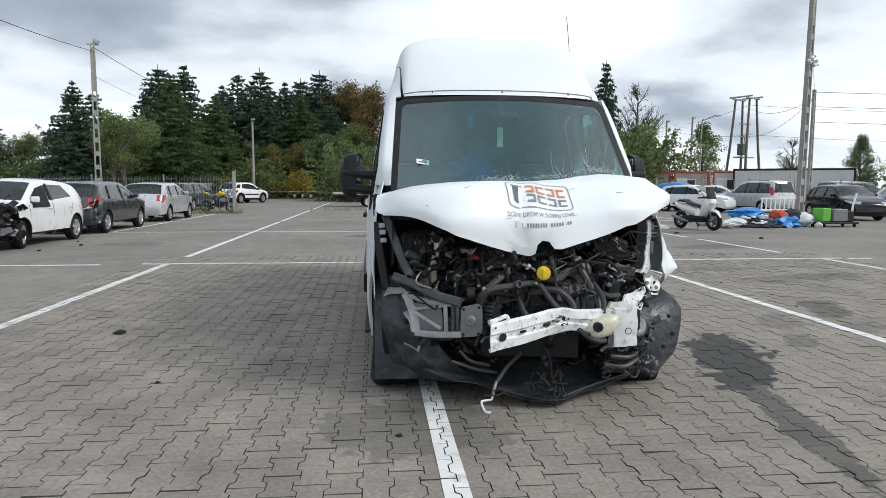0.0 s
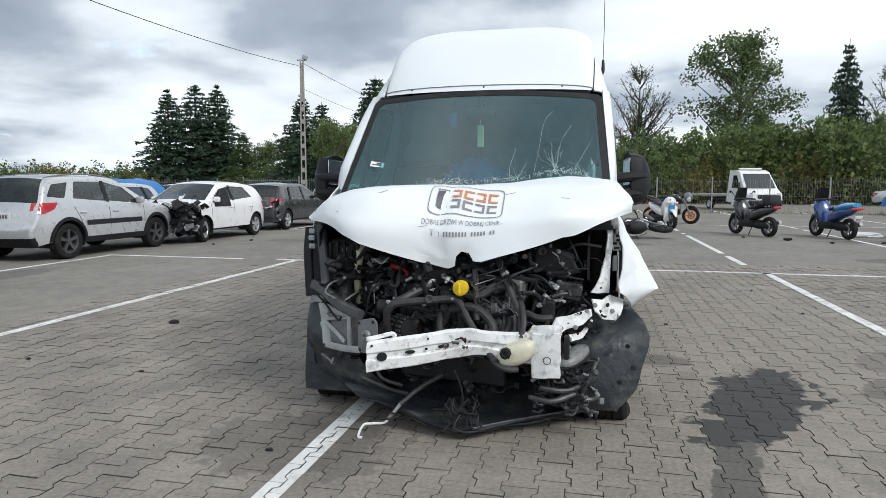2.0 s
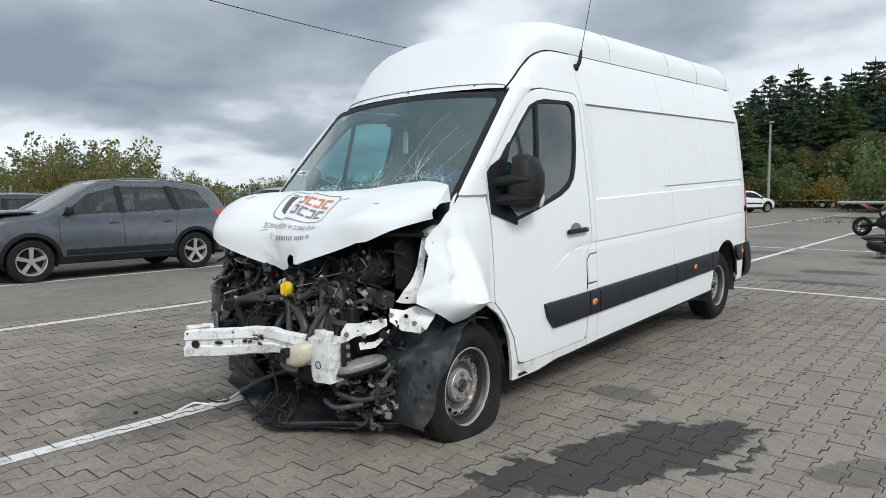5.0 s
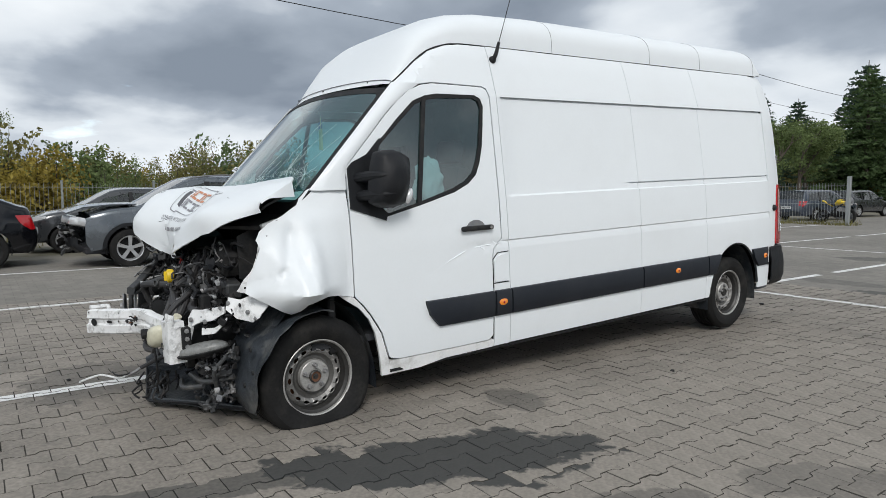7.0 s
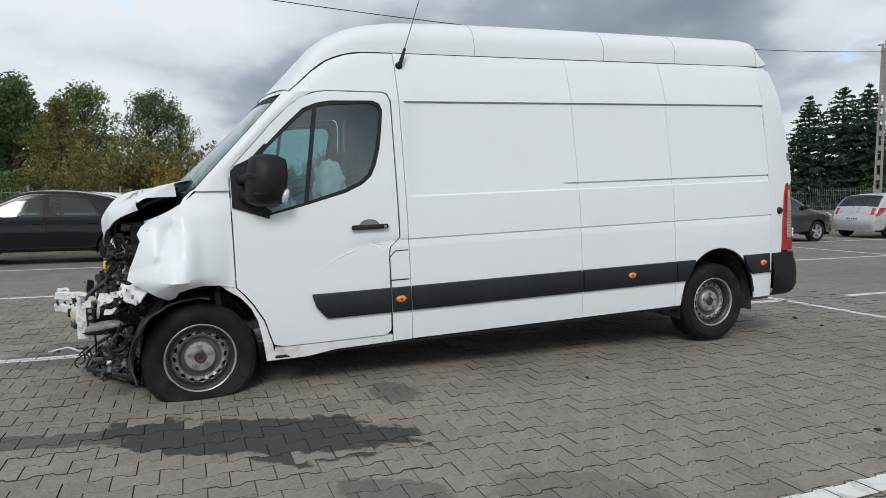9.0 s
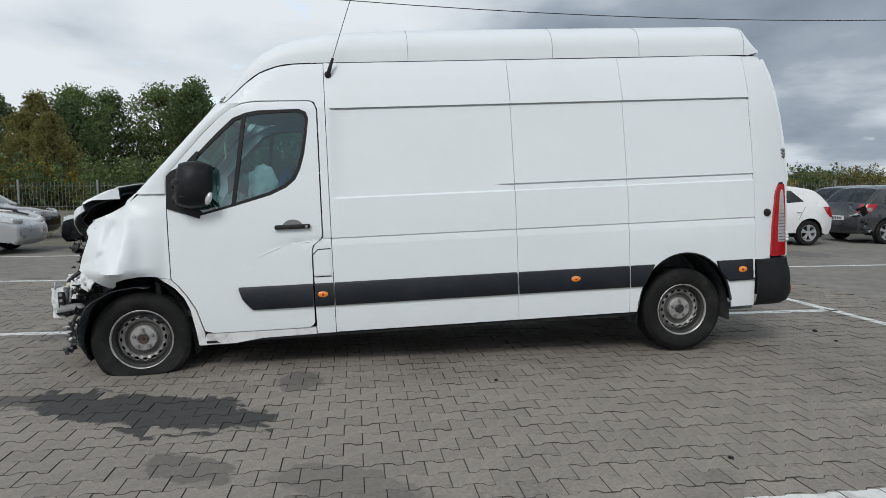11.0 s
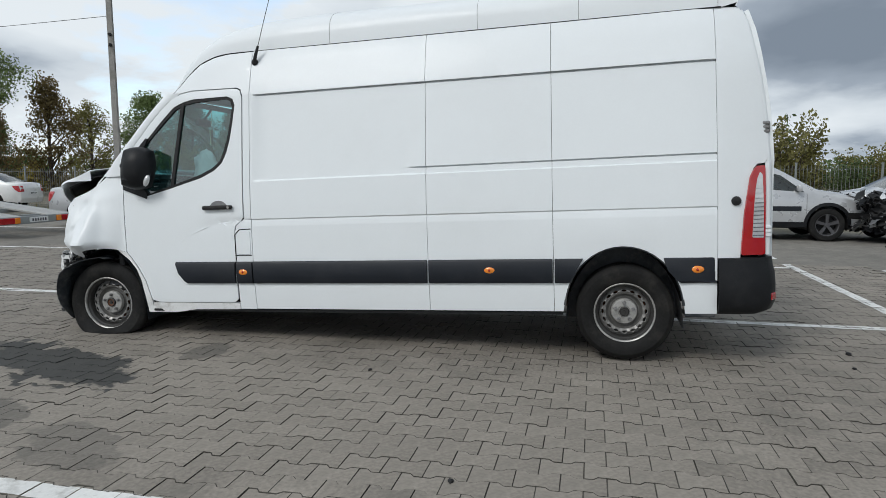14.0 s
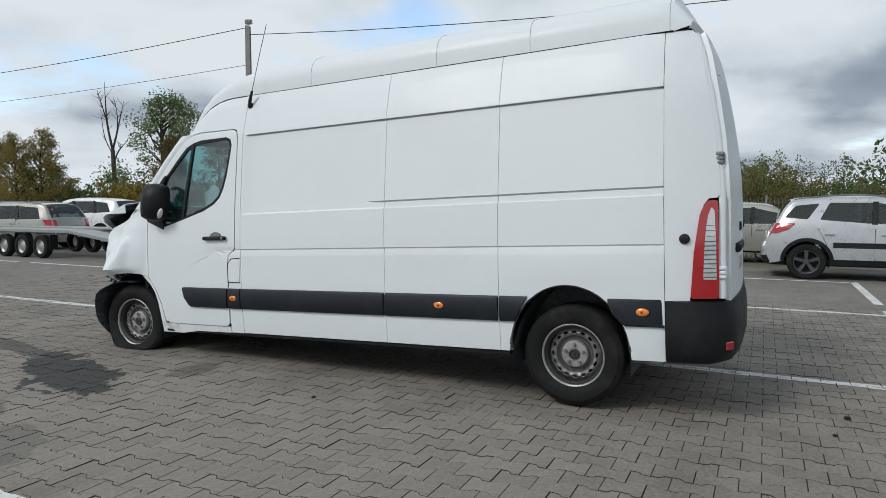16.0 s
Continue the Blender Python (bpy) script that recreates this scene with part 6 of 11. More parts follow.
    part("washer_pipe", tubem([(-0.53, -0.405, 1.02), (-0.528, -0.41, 0.97), (-0.552, -0.405, 0.87), (-0.553, -0.395, 0.80), (-0.542, -0.385, 0.68)], [0.028, 0.022, 0.022, 0.022, 0.026], 12), MILKY, van, "off-white filler pipe")
    bm = bmesh.new()
    lathe(bm, [(0.036, -0.012), (0.036, 0.012), (0.001, 0.014)], 14, Matrix.Translation((-0.53, -0.405, 1.02)) @ Matrix.Rotation(radians(-90), 4, "Y"))
    part("filler_rim", bm, MILKY, van)
    # metal clamp and turbo pipe
    bm = bmesh.new()
    lathe(bm, [(0.036, -0.02), (0.038, 0), (0.036, 0.02), (0.02, 0.022)], 16, Matrix.Translation((-0.077, -0.458, 0.821)) @ Matrix.Rotation(radians(-60), 4, "Z"))
    part("hose_clamp", bm, CHROME, van)
    hoses("coolant_hose", HOSE, [
        ([(-0.285, -0.655, 0.70), (-0.256, -0.66, 0.737), (-0.20, -0.648, 0.752), (-0.05, -0.60, 0.760), (0.06, -0.562, 0.764), (0.11, -0.56, 0.735), (0.16, -0.60, 0.66), (0.238, -0.668, 0.566), (0.31, -0.745, 0.50), (0.345, -0.79, 0.485)], [0.024, 0.026, 0.022, 0.020, 0.021, 0.021, 0.019, 0.020, 0.018, 0.018]),
        ([(-0.285, -0.655, 0.71), (-0.30, -0.63, 0.63), (-0.30, -0.58, 0.52)], 0.022),
        ([(-0.08, -0.46, 0.822), (-0.16, -0.53, 0.785), (-0.25, -0.63, 0.742)], 0.024),
        ([(0.14, -0.47, 0.85), (0.25, -0.44, 0.872), (0.372, -0.445, 0.84), (0.44, -0.55, 0.76), (0.47, -0.66, 0.68), (0.458, -0.705, 0.60)], 0.016),
        ([(0.16, -0.44, 0.79), (0.28, -0.47, 0.76), (0.38, -0.53, 0.66), (0.36, -0.60, 0.58), (0.28, -0.62, 0.56)], 0.020),
        ([(0.05, -0.42, 0.90), (0.12, -0.45, 0.93), (0.22, -0.43, 0.90), (0.30, -0.40, 0.80), (0.36, -0.42, 0.66)], 0.018),
        ([(0.10, -0.50, 0.80), (0.20, -0.54, 0.78), (0.30, -0.50, 0.83), (0.42, -0.46, 0.82)], 0.026),
        ([(0.05, -0.52, 0.70), (0.2, -0.58, 0.72), (0.30, -0.60, 0.62), (0.24, -0.64, 0.55), (0.18, -0.66, 0.56)], 0.026),
        ([(0.18, -0.50, 0.92), (0.20, -0.56, 0.78), (0.21, -0.60, 0.66)], 0.017),
        ([(0.30, -0.42, 0.98), (0.36, -0.5, 0.86), (0.44, -0.58, 0.70), (0.46, -0.64, 0.60)], 0.022),
        ([(-0.02, -0.5, 0.66), (0.0, -0.58, 0.58), (0.10, -0.62, 0.50), (0.25, -0.62, 0.47)], 0.02),
        ([(-0.62, -0.42, 0.80), (-0.60, -0.5, 0.70), (-0.52, -0.58, 0.66)], 0.04),
    ], "ribbed black coolant hose")
    cables = []
    for i in range(140):
        a = Vector((rng.uniform(-0.62, 0.80), rng.uniform(-0.50, -0.30), rng.uniform(0.50, 1.0)))
        b = a + Vector((rng.uniform(-0.25, 0.25), rng.uniform(-0.14, 0.10), rng.uniform(-0.25, 0.12)))
        b.y = max(b.y, -0.56)
        cables.append(([a, a.lerp(b, 0.4) + Vector((rng.uniform(-0.08, 0.08), rng.uniform(-0.06, 0.02), rng.uniform(-0.08, 0.08))), b], rng.choice((0.003, 0.004, 0.006, 0.009, 0.012))))
    hoses("wiring", DULL_BLACK, cables, "", 6)
    for i in range(250):
        c = Vector((rng.uniform(-0.70, 0.80), rng.uniform(-0.56, -0.30), rng.uniform(0.32, 0.98)))
        mm = rng.choice((DULL_BLACK, DULL_BLACK, DULL_BLACK, DULL_BLACK, BLACK_PLASTIC, BLACK_PLASTIC, BLACK_PLASTIC, HOSE, HOSE, ENGINE_GREY, ENGINE_GREY, ALU))
        part(rng.choice(("connector", "bracket", "housing")), scrap(rng, c, rng.choice((0.018, 0.025, 0.032, 0.04, 0.055, 0.07))), mm, van, "", 25)
    for i in range(26):
        c = Vector((rng.uniform(-0.60, 0.75), rng.uniform(-0.52, -0.36), rng.uniform(0.60, 0.92)))
        part("connector", boxm(c, (rng.uniform(0.02, 0.045), 0.02, rng.uniform(0.012, 0.03)), 0.003, Euler((rng.uniform(-0.6, 0.6), rng.uniform(-0.8, 0.8), rng.uniform(-0.6, 0.6))).to_matrix().to_4x4()), rng.choice((PLATE, GREY_PLASTIC, CARRIER, ALU, DULL_BLACK)), van)
    # battery tray and fuse box on the far side
    part("fuse_box", boxm((0.60, -0.33, 0.96), (0.22, 0.16, 0.16), 0.02, Matrix.Rotation(0.35, 4, "Y")), DULL_BLACK, van)
    part("fuse_box_cover", boxm((0.69, -0.38, 0.80), (0.15, 0.09, 0.09), 0.010, Matrix.Rotation(0.2, 4, "Y")), ENGINE_GREY, van)
    part("connector", boxm((0.61, -0.43, 0.835), (0.065, 0.03, 0.026), 0.004, Matrix.Rotation(0.5, 4, "Y")), PLATE, van)
    part("ecu_box", boxm((0.585, -0.50, 0.70), (0.08, 0.06, 0.13), 0.01), DULL_BLACK, van)


def engine_details():
    """Plugs, bolts, clips and leads set on whatever lies open in the engine bay."""
    rng = random.Random(41)
    vs, fs = [], []
    for ob in van.children:
        if ob.type == "MESH" and ob.name.split(".")[0] not in ("bonnet", "windscreen"):
            k = len(vs)
            vs += [v.co.copy() for v in ob.data.vertices]
            fs += [[k + i for i in p.vertices] for p in ob.data.polygons]
    tree = BVHTree.FromPolygons(vs, fs)

    def front(x, z):
        hit = tree.ray_cast(Vector((x, -2.0, z + 0.35)), Vector((0, 1, -0.20)).normalized())
        return hit if hit[0] and -0.75 < hit[0].y < 0.12 and hit[0].z > 0.42 else None
    mats = [GREY_PLASTIC, DULL_BLACK, CARRIER, ALU, ENGINE_GREY, GREY_PLASTIC, DULL_BLACK]
    for i in range(120):
        h = front(rng.uniform(-0.66, 0.66), rng.uniform(0.66, 1.10))
        if not h:
            continue
        up = h[1] if h[1].y < 0 else -h[1]
        rot = up.to_track_quat("X", "Z").to_matrix().to_4x4() @ Matrix.Rotation(rng.uniform(0, 3), 4, "X")
        m = Matrix.Translation(h[0]) @ rot
        kind = rng.random()
        bm = bmesh.new()
        if kind < 0.5:
            w = rng.uniform(0.010, 0.022)
            box(bm, (0, 0, 0), (w * 1.2, w * rng.uniform(1, 2.2), w), 0.003)
            box(bm, (w * 0.8, 0, 0), (w * 0.6, w * 0.8, w * 0.7), 0.002)
            for v in bm.verts:
                v.co = m @ v.co
            part("plug", bm, rng.choice(mats), van)
        elif kind < 0.8:
            r = rng.uniform(0.005, 0.010)
            lathe(bm, [(r * 1.7, 0.0), (r * 1.7, 0.003), (r, 0.004), (r, 0.012), (0.0005, 0.013)], 6, m)
            part("bolt", bm, ALU, van)
        else:
            r = rng.uniform(0.014, 0.024)
            lathe(bm, [(r, 0.0), (r * 1.12, 0.004), (r * 1.12, 0.012), (r, 0.016), (r * 0.7, 0.016), (r * 0.65, 0.004), (0.0005, 0.004)], 12, m)
            part("sensor_cap", bm, rng.choice((DULL_BLACK, ALU, ENGINE_GREY)), van)
    for i in range(34):
        x, z = rng.uniform(-0.62, 0.60), rng.uniform(0.70, 1.08)
        pts = []
        for j in range(5):
            h = front(x, z)
            if h:
                pts.append(h[0] + Vector((0, -0.014 - 0.012 * rng.random(), 0.006)))
            x, z = x + rng.uniform(-0.10, 0.10), z - rng.uniform(0.0, 0.07)
        if len(pts) > 2 and max((p - q).length for p, q in zip(pts, pts[1:])) < 0.22:
            part("lead", tubem(pts, rng.choice((0.003, 0.004, 0.006)), 6, 4), rng.choice((HOSE, DULL_BLACK, GREY_PLASTIC, HOSE, ALU)), van)


def bumper_beam():
    # folded beam, its left end pushed forward
    path = [(-0.29, -0.985), (-0.10, -0.885), (0.08, -0.79), (0.19, -0.742), (0.36, -0.70), (0.52, -0.68), (0.665, -0.675)]
    sect = [(-0.055, 0.03), (-0.062, 0.0), (-0.055, -0.022), (-0.02, -0.026), (-0.012, -0.014), (0.012, -0.014), (0.02, -0.026), (0.055, -0.022), (0.062, 0.0), (0.055, 0.03)]
    bm = bmesh.new()
    pts = smooth_path([(x, y, 0.0) for x, y in path], 5)
    rows = []
    for i, p in enumerate(pts):
        t = i / (len(pts) - 1)
        z = lerp(t, (0, 0.2, 0.4, 0.52, 0.7, 1), (0.538, 0.552, 0.572, 0.575, 0.55, 0.522))
        k = lerp(t, (0, 0.3, 0.5, 0.58, 0.7, 1), (1.22, 1.22, 1.15, 0.95, 1.2, 1.40))
        tw = lerp(t, (0, 0.45, 0.55, 0.65, 1), (0.0, 0.1, 0.45, 0.15, -0.1))
        row = []
        for a, b in sect:
            y2 = b * math.cos(tw) - a * math.sin(tw) * 0.4
            row.append(bm.verts.new((p.x + 0.008 * bumps(t * 9, a * 20, 0), p.y + y2 + 0.012 * bumps(t * 7, a * 9, 3), z + a * k + 0.006 * bumps(t * 8, 1, a * 30))))
        rows.append(row)
    for A, B in zip(rows, rows[1:]):
        for i in range(len(A) - 1):
            bm.faces.new((A[i], A[i + 1], B[i + 1], B[i]))
    solid(bm, 0.006)
    beam = part("bumper_beam", bm, WHITE_SCRATCHED, van, "bent white steel bumper beam", 35)
    for x, y, z, a, b in ((-0.215, -0.979, 0.540, 0.024, 0.024), (-0.085, -0.909, 0.553, 0.024, 0.010), (-0.01, -0.868, 0.562, 0.007, 0.007), (0.06, -0.832, 0.568, 0.014, 0.010), (0.0, -0.866, 0.615, 0.005, 0.005), (-0.26, -1.0, 0.60, 0.006, 0.006)):
        bm = bmesh.new()
        bm.faces.new([bm.verts.new((x + a * math.cos(u), y - 0.004 + 0.53 * a * math.cos(u), z + b * math.sin(u))) for u in (2 * math.pi * i / 16 for i in range(16))])
        part("beam_hole", bm, DULL_BLACK, beam)
    rng = random.Random(14)
    for i in range(9):
        c = Vector((0.135 + rng.gauss(0, 0.03), -0.815 + rng.gauss(0, 0.008), 0.585 + rng.gauss(0, 0.022)))
        part("beam_tear", scrap(rng, c, rng.uniform(0.012, 0.03)), rng.choice((DULL_BLACK, DULL_BLACK, RUST, ENGINE_GREY)), beam, "", 25)
    part("beam_flange", bar([(-0.295, -0.985, 0.628), (-0.24, -0.945, 0.634), (-0.185, -0.905, 0.642), (-0.17, -0.895, 0.625)], 0.022, 0.02), WHITE_SCRATCHED, beam)
    # crushed mount
    bm = bmesh.new()
    rows = []
    for j, z in enumerate((0.40, 0.43, 0.46, 0.49, 0.52, 0.56, 0.60, 0.635)):
        o = 0.0012 * math.sin(j * 1.7)
        rows.append([bm.verts.new((0.592 + (0.072 + o * 0.7) * cx + 0.012 * bumps(z * 9, cx, cy), -0.688 + (0.045 + o * 1.6) * cy + 0.012 * bumps(z * 14, cx * 2, 3), z + 0.004 * cx)) for cx, cy in ((-1, 1), (-1, -1), (-0.3, -1.25), (0.4, -1.1), (1, -1), (1, 1))])
    for A, B in zip(rows, rows[1:]):
        for i in range(6):
            bm.faces.new((A[i], A[(i + 1) % 6], B[(i + 1) % 6], B[i]))
    bm.faces.new(rows[-1])
    bm.faces.new(list(reversed(rows[0])))
    cb = part("crash_box", bm, WHITE_SCRATCHED, van, "crumpled white crash box", 60)
    bm = bmesh.new()
    lathe(bm, [(0.021, 0.0), (0.021, 0.003), (0.017, 0.003), (0.017, 0.0)], 20, Matrix.Translation((0.60, -0.752, 0.50)) @ Matrix.Rotation(radians(-88), 4, "Z"))
    part("stamped_ring", bm, DARK_STEEL, cb)
    part("crash_box_flange", bar([(0.52, -0.70, 0.642), (0.60, -0.725, 0.655), (0.67, -0.70, 0.65)], 0.05, 0.008), WHITE_SCRATCHED, cb)
    part("mount_plate", boxm((0.695, -0.645, 0.545), (0.03, 0.05, 0.13), 0.008), DULL_BLACK, van)
    for z in (0.50, 0.545, 0.59):
        bm = bmesh.new()
        lathe(bm, [(0.013, 0.0), (0.013, 0.008), (0.001, 0.010)], 8, Matrix.Translation((0.710, -0.645, z)))
        part("bolt", bm, ALU, van)
    # expansion bottle
    bm = bmesh.new()
    bmesh.ops.create_icosphere(bm, subdivisions=3, radius=1)
    for v in bm.verts:
        q = v.co
        v.co = Vector((0.435 + 0.098 * math.copysign(abs(q.x) ** 0.8, q.x) + 0.02 * q.z, -0.735 + 0.062 * math.copysign(abs(q.y) ** 0.75, q.y), 0.525 + 0.070 * math.copysign(abs(q.z) ** 0.75, q.z) + 0.25 * (q.x * 0.105)))
    tube(bm, [(0.49, -0.70, 0.57), (0.52, -0.66, 0.615), (0.54, -0.645, 0.65)], [0.035, 0.03, 0.024], 8)
    bt = part("coolant_bottle", bm, MILKY, van, "milky plastic coolant bottle")
    bm = bmesh.new()
    lathe(bm, [(0.026, -0.02), (0.03, 0), (0.03, 0.018), (0.016, 0.02), (0.012, 0.012), (0.001, 0.012)], 8, Matrix.Translation((0.392, -0.800, 0.542)) @ Matrix.Rotation(radians(-92), 4, "Z"))
    part("bottle_cap", bm, DULL_BLACK, bt)
    part("coolant_hose", tubem([(0.30, -0.735, 0.51), (0.345, -0.79, 0.475), (0.40, -0.795, 0.455), (0.45, -0.77, 0.45)], 0.016, 9), HOSE, van)


def side_wreckage():
    # struck side: white bracket tower, twisted leg, lamp remains
    def plate(pts, thick, mm, label="", name="bracket"):
        bm = bmesh.new()
        bm.faces.new([bm.verts.new(p) for p in pts])
        bmesh.ops.triangulate(bm, faces=bm.faces[:])
        bmesh.ops.subdivide_edges(bm, edges=bm.edges[:], cuts=3, use_grid_fill=True)
        for v in bm.verts:
            v.co += Vector((bumps(v.co.x, v.co.y, v.co.z, 9), bumps(v.co.y, v.co.z, v.co.x, 9), bumps(v.co.z, v.co.x, v.co.y, 9))) * 0.02
        solid(bm, thick)
        return part(name, bm, mm, van, label, 30)
    plate([(0.895, -0.25, 1.13), (0.925, -0.245, 1.13), (0.922, -0.27, 0.95), (0.915, -0.30, 0.785), (0.797, -0.376, 0.79), (0.86, -0.33, 0.88), (0.895, -0.285, 0.99)], 0.008, WHITE_SCRATCHED, "bent white inner wing strut")
    plate([(0.809, -0.436, 0.765), (0.86, -0.39, 0.752), (0.92, -0.33, 0.775), (0.985, -0.27, 0.745), (0.975, -0.31, 0.65), (0.955, -0.345, 0.63), (0.88, -0.41, 0.655), (0.83, -0.45, 0.70)], 0.010, WHITE_SCRATCHED, "twisted white bracket")
    plate([(0.64, -0.575, 0.69), (0.72, -0.505, 0.705), (0.81, -0.45, 0.715), (0.815, -0.45, 0.68), (0.76, -0.50, 0.645), (0.70, -0.545, 0.625), (0.66, -0.60, 0.60), (0.64, -0.61, 0.53), (0.62, -0.61, 0.56), (0.62, -0.60, 0.64)], 0.012, WHITE_SCRATCHED)
    plate([(0.70, -0.55, 0.585), (0.76, -0.50, 0.60), (0.815, -0.445, 0.655), (0.805, -0.455, 0.625), (0.77, -0.50, 0.57), (0.71, -0.555, 0.55)], 0.014, WHITE_SCRATCHED)
    for c, w in (((0.755, -0.497, 0.682), 0.075), ((0.70, -0.552, 0.655), 0.025), ((0.865, -0.352, 0.815), 0.022)):
        part("bracket_slot", boxm(c, (w, 0.012, 0.014), 0.005, Matrix.Rotation(0.62, 4, "Z") @ Matrix.Rotation(-0.1, 4, "Y")), DULL_BLACK, van)
    for c in ((0.835, -0.44, 0.735), (0.735, -0.545, 0.632), (0.93, -0.365, 0.69), (0.66, -0.60, 0.64), (0.955, -0.335, 0.655), (0.79, -0.47, 0.705)):
        bm = bmesh.new()
        lathe(bm, [(0.014, 0.0), (0.014, 0.012), (0.001, 0.014)], 6, Matrix.Translation(c) @ Matrix.Rotation(radians(-75), 4, "Z"))
        part("bolt", bm, ALU, van)
    for c, r in (((0.86, -0.425, 0.70), 0.010), ((0.90, -0.39, 0.73), 0.012), ((0.745, -0.54, 0.60), 0.008)):
        bm = bmesh.new()
        disc(bm, r, 0.014, 12, Matrix.Translation(c) @ Matrix.Rotation(radians(-70), 4, "Z"))
        part("bracket_hole", bm, DULL_BLACK, van)
    # wing bracket at the top
    for c, sz, r in (((0.935, -0.22, 1.165), (0.05, 0.10, 0.03), 0.3), ((0.955, -0.245, 1.085), (0.045, 0.04, 0.05), -0.2), ((0.95, -0.25, 1.03), (0.05, 0.03, 0.035), 0.1), ((0.945, -0.235, 0.94), (0.03, 0.03, 0.09), 0.1)):
        part("bracket", boxm(c, sz, 0.006, Matrix.Rotation(r, 4, "X")), CARRIER, van)
    for c, sz in (((0.957, -0.268, 1.10), (0.028, 0.006, 0.014)), ((0.957, -0.268, 1.075), (0.028, 0.006, 0.012)), ((0.95, -0.268, 1.03), (0.03, 0.006, 0.012))):
        part("bracket_slot", boxm(c, sz, 0.002), DULL_BLACK, van)
    # fog lamp and its broken carrier
    fm = Matrix.Translation((0.735, -0.565, 0.475)) @ Matrix.Rotation(1.12, 4, "Z") @ Matrix.Rotation(-0.16, 4, "Y")
    bm = bmesh.new()
    bmesh.ops.create_icosphere(bm, subdivisions=3, radius=1)
    for v in bm.verts:
        q = v.co
        v.co = fm @ Vector((0.135 * math.copysign(abs(q.x) ** 0.8, q.x), 0.055 * q.y, max(-0.012, 0.045 * q.z) + 0.006 * bumps(q.x * 3, q.y * 3, 1)))
    fl = part("fog_lamp", bm, mat("scratched_lamp_lens", (0.19, 0.195, 0.19), 0.35, vary=0.3, scale=25, bump=0.4, fine=60, dirt=(0.06, 0.055, 0.05), dirt_amount=0.85, dirt_scale=22), van, "broken fog lamp with a scratched lens", 50)
    bm = bmesh.new()
    bmesh.ops.create_icosphere(bm, subdivisions=2, radius=1)
    for v in bm.verts:
        q = v.co
        v.co = fm @ Vector((0.155 * q.x, 0.068 * q.y, min(-0.004, 0.035 * q.z - 0.008)))
    part("lamp_carrier", bm, DULL_BLACK, fl, "", 50)
    hoses("steering_link", ENGINE_GREY, [([(0.55, -0.60, 0.30), (0.70, -0.56, 0.28), (0.84, -0.44, 0.32)], 0.016), ([(0.50, -0.64, 0.26), (0.62, -0.66, 0.25), (0.74, -0.58, 0.27)], 0.014), ([(0.86, -0.48, 0.45), (0.82, -0.54, 0.36), (0.78, -0.52, 0.26)], 0.012)])
    rng = random.Random(4)
    for i in range(96):
        c = Vector((rng.uniform(0.52, 0.86), rng.uniform(-0.58, -0.40), rng.uniform(0.15, 0.46)))
        part(rng.choice(("bracket", "housing")), scrap(rng, c, rng.uniform(0.015, 0.05)), rng.choice((ALU, ENGINE_GREY, ENGINE_GREY, DULL_BLACK, BLACK_PLASTIC, LINER, HOSE, GREY_PLASTIC)), van, "", 25)
    # other side: dark upright, cross arm, and the pale headlamp carrier with its openings
    part("radiator_support", bar([(-0.85, -0.25, 1.16), (-0.822, -0.287, 1.09), (-0.755, -0.40, 0.91), (-0.70, -0.52, 0.80)], 0.055, 0.05), ENGINE_GREY, van)
    part("radiator_support", bar([(-0.90, -0.28, 1.12), (-0.895, -0.33, 0.98), (-0.87, -0.38, 0.82), (-0.85, -0.42, 0.72)], 0.05, 0.03), BLACK_PLASTIC, van)
    part("radiator_support", bar([(-0.80, -0.47, 0.80), (-0.69, -0.55, 0.77), (-0.56, -0.64, 0.715), (-0.42, -0.72, 0.685)], 0.055, 0.05), ENGINE_GREY, van)
    plate([(-0.83, -0.42, 0.80), (-0.70, -0.53, 0.79), (-0.70, -0.535, 0.74), (-0.82, -0.44, 0.73)], 0.02, BLACK_PLASTIC)
    plate([(-0.845, -0.41, 0.72), (-0.72, -0.50, 0.735), (-0.72, -0.50, 0.70), (-0.86, -0.40, 0.665)], 0.008, CARRIER)
    for x, L in ((-0.775, -0.487), (-0.745, -0.512)):
        bm = bmesh.new()
        lathe(bm, [(0.012, 0.0), (0.012, 0.01), (0.001, 0.012)], 8, Matrix.Translation((x, L, 0.768)) @ Matrix.Rotation(radians(-125), 4, "Z"))
        part("bolt", bm, ALU, van)
    cm = part("headlamp_carrier", bar([(-0.735, -0.505, 0.70), (-0.715, -0.53, 0.66), (-0.685, -0.575, 0.57), (-0.672, -0.60, 0.48)], 0.050, 0.02), CARRIER, van, "pale grey headlamp carrier with open bays")
    for pts, w in (([(-0.73, -0.51, 0.70), (-0.60, -0.60, 0.665), (-0.43, -0.70, 0.665)], 0.028), ([(-0.68, -0.60, 0.475), (-0.55, -0.68, 0.482), (-0.42, -0.755, 0.50)], 0.036), ([(-0.68, -0.585, 0.60), (-0.60, -0.63, 0.555), (-0.53, -0.685, 0.52)], 0.022),
                   ([(-0.68, -0.58, 0.62), (-0.60, -0.62, 0.635), (-0.51, -0.67, 0.655)], 0.016), ([(-0.505, -0.675, 0.665), (-0.50, -0.69, 0.50)], 0.024), ([(-0.735, -0.52, 0.585), (-0.70, -0.56, 0.54), (-0.69, -0.58, 0.48)], 0.03)):
        part("strip", bar(pts, w, 0.016), CARRIER, cm)
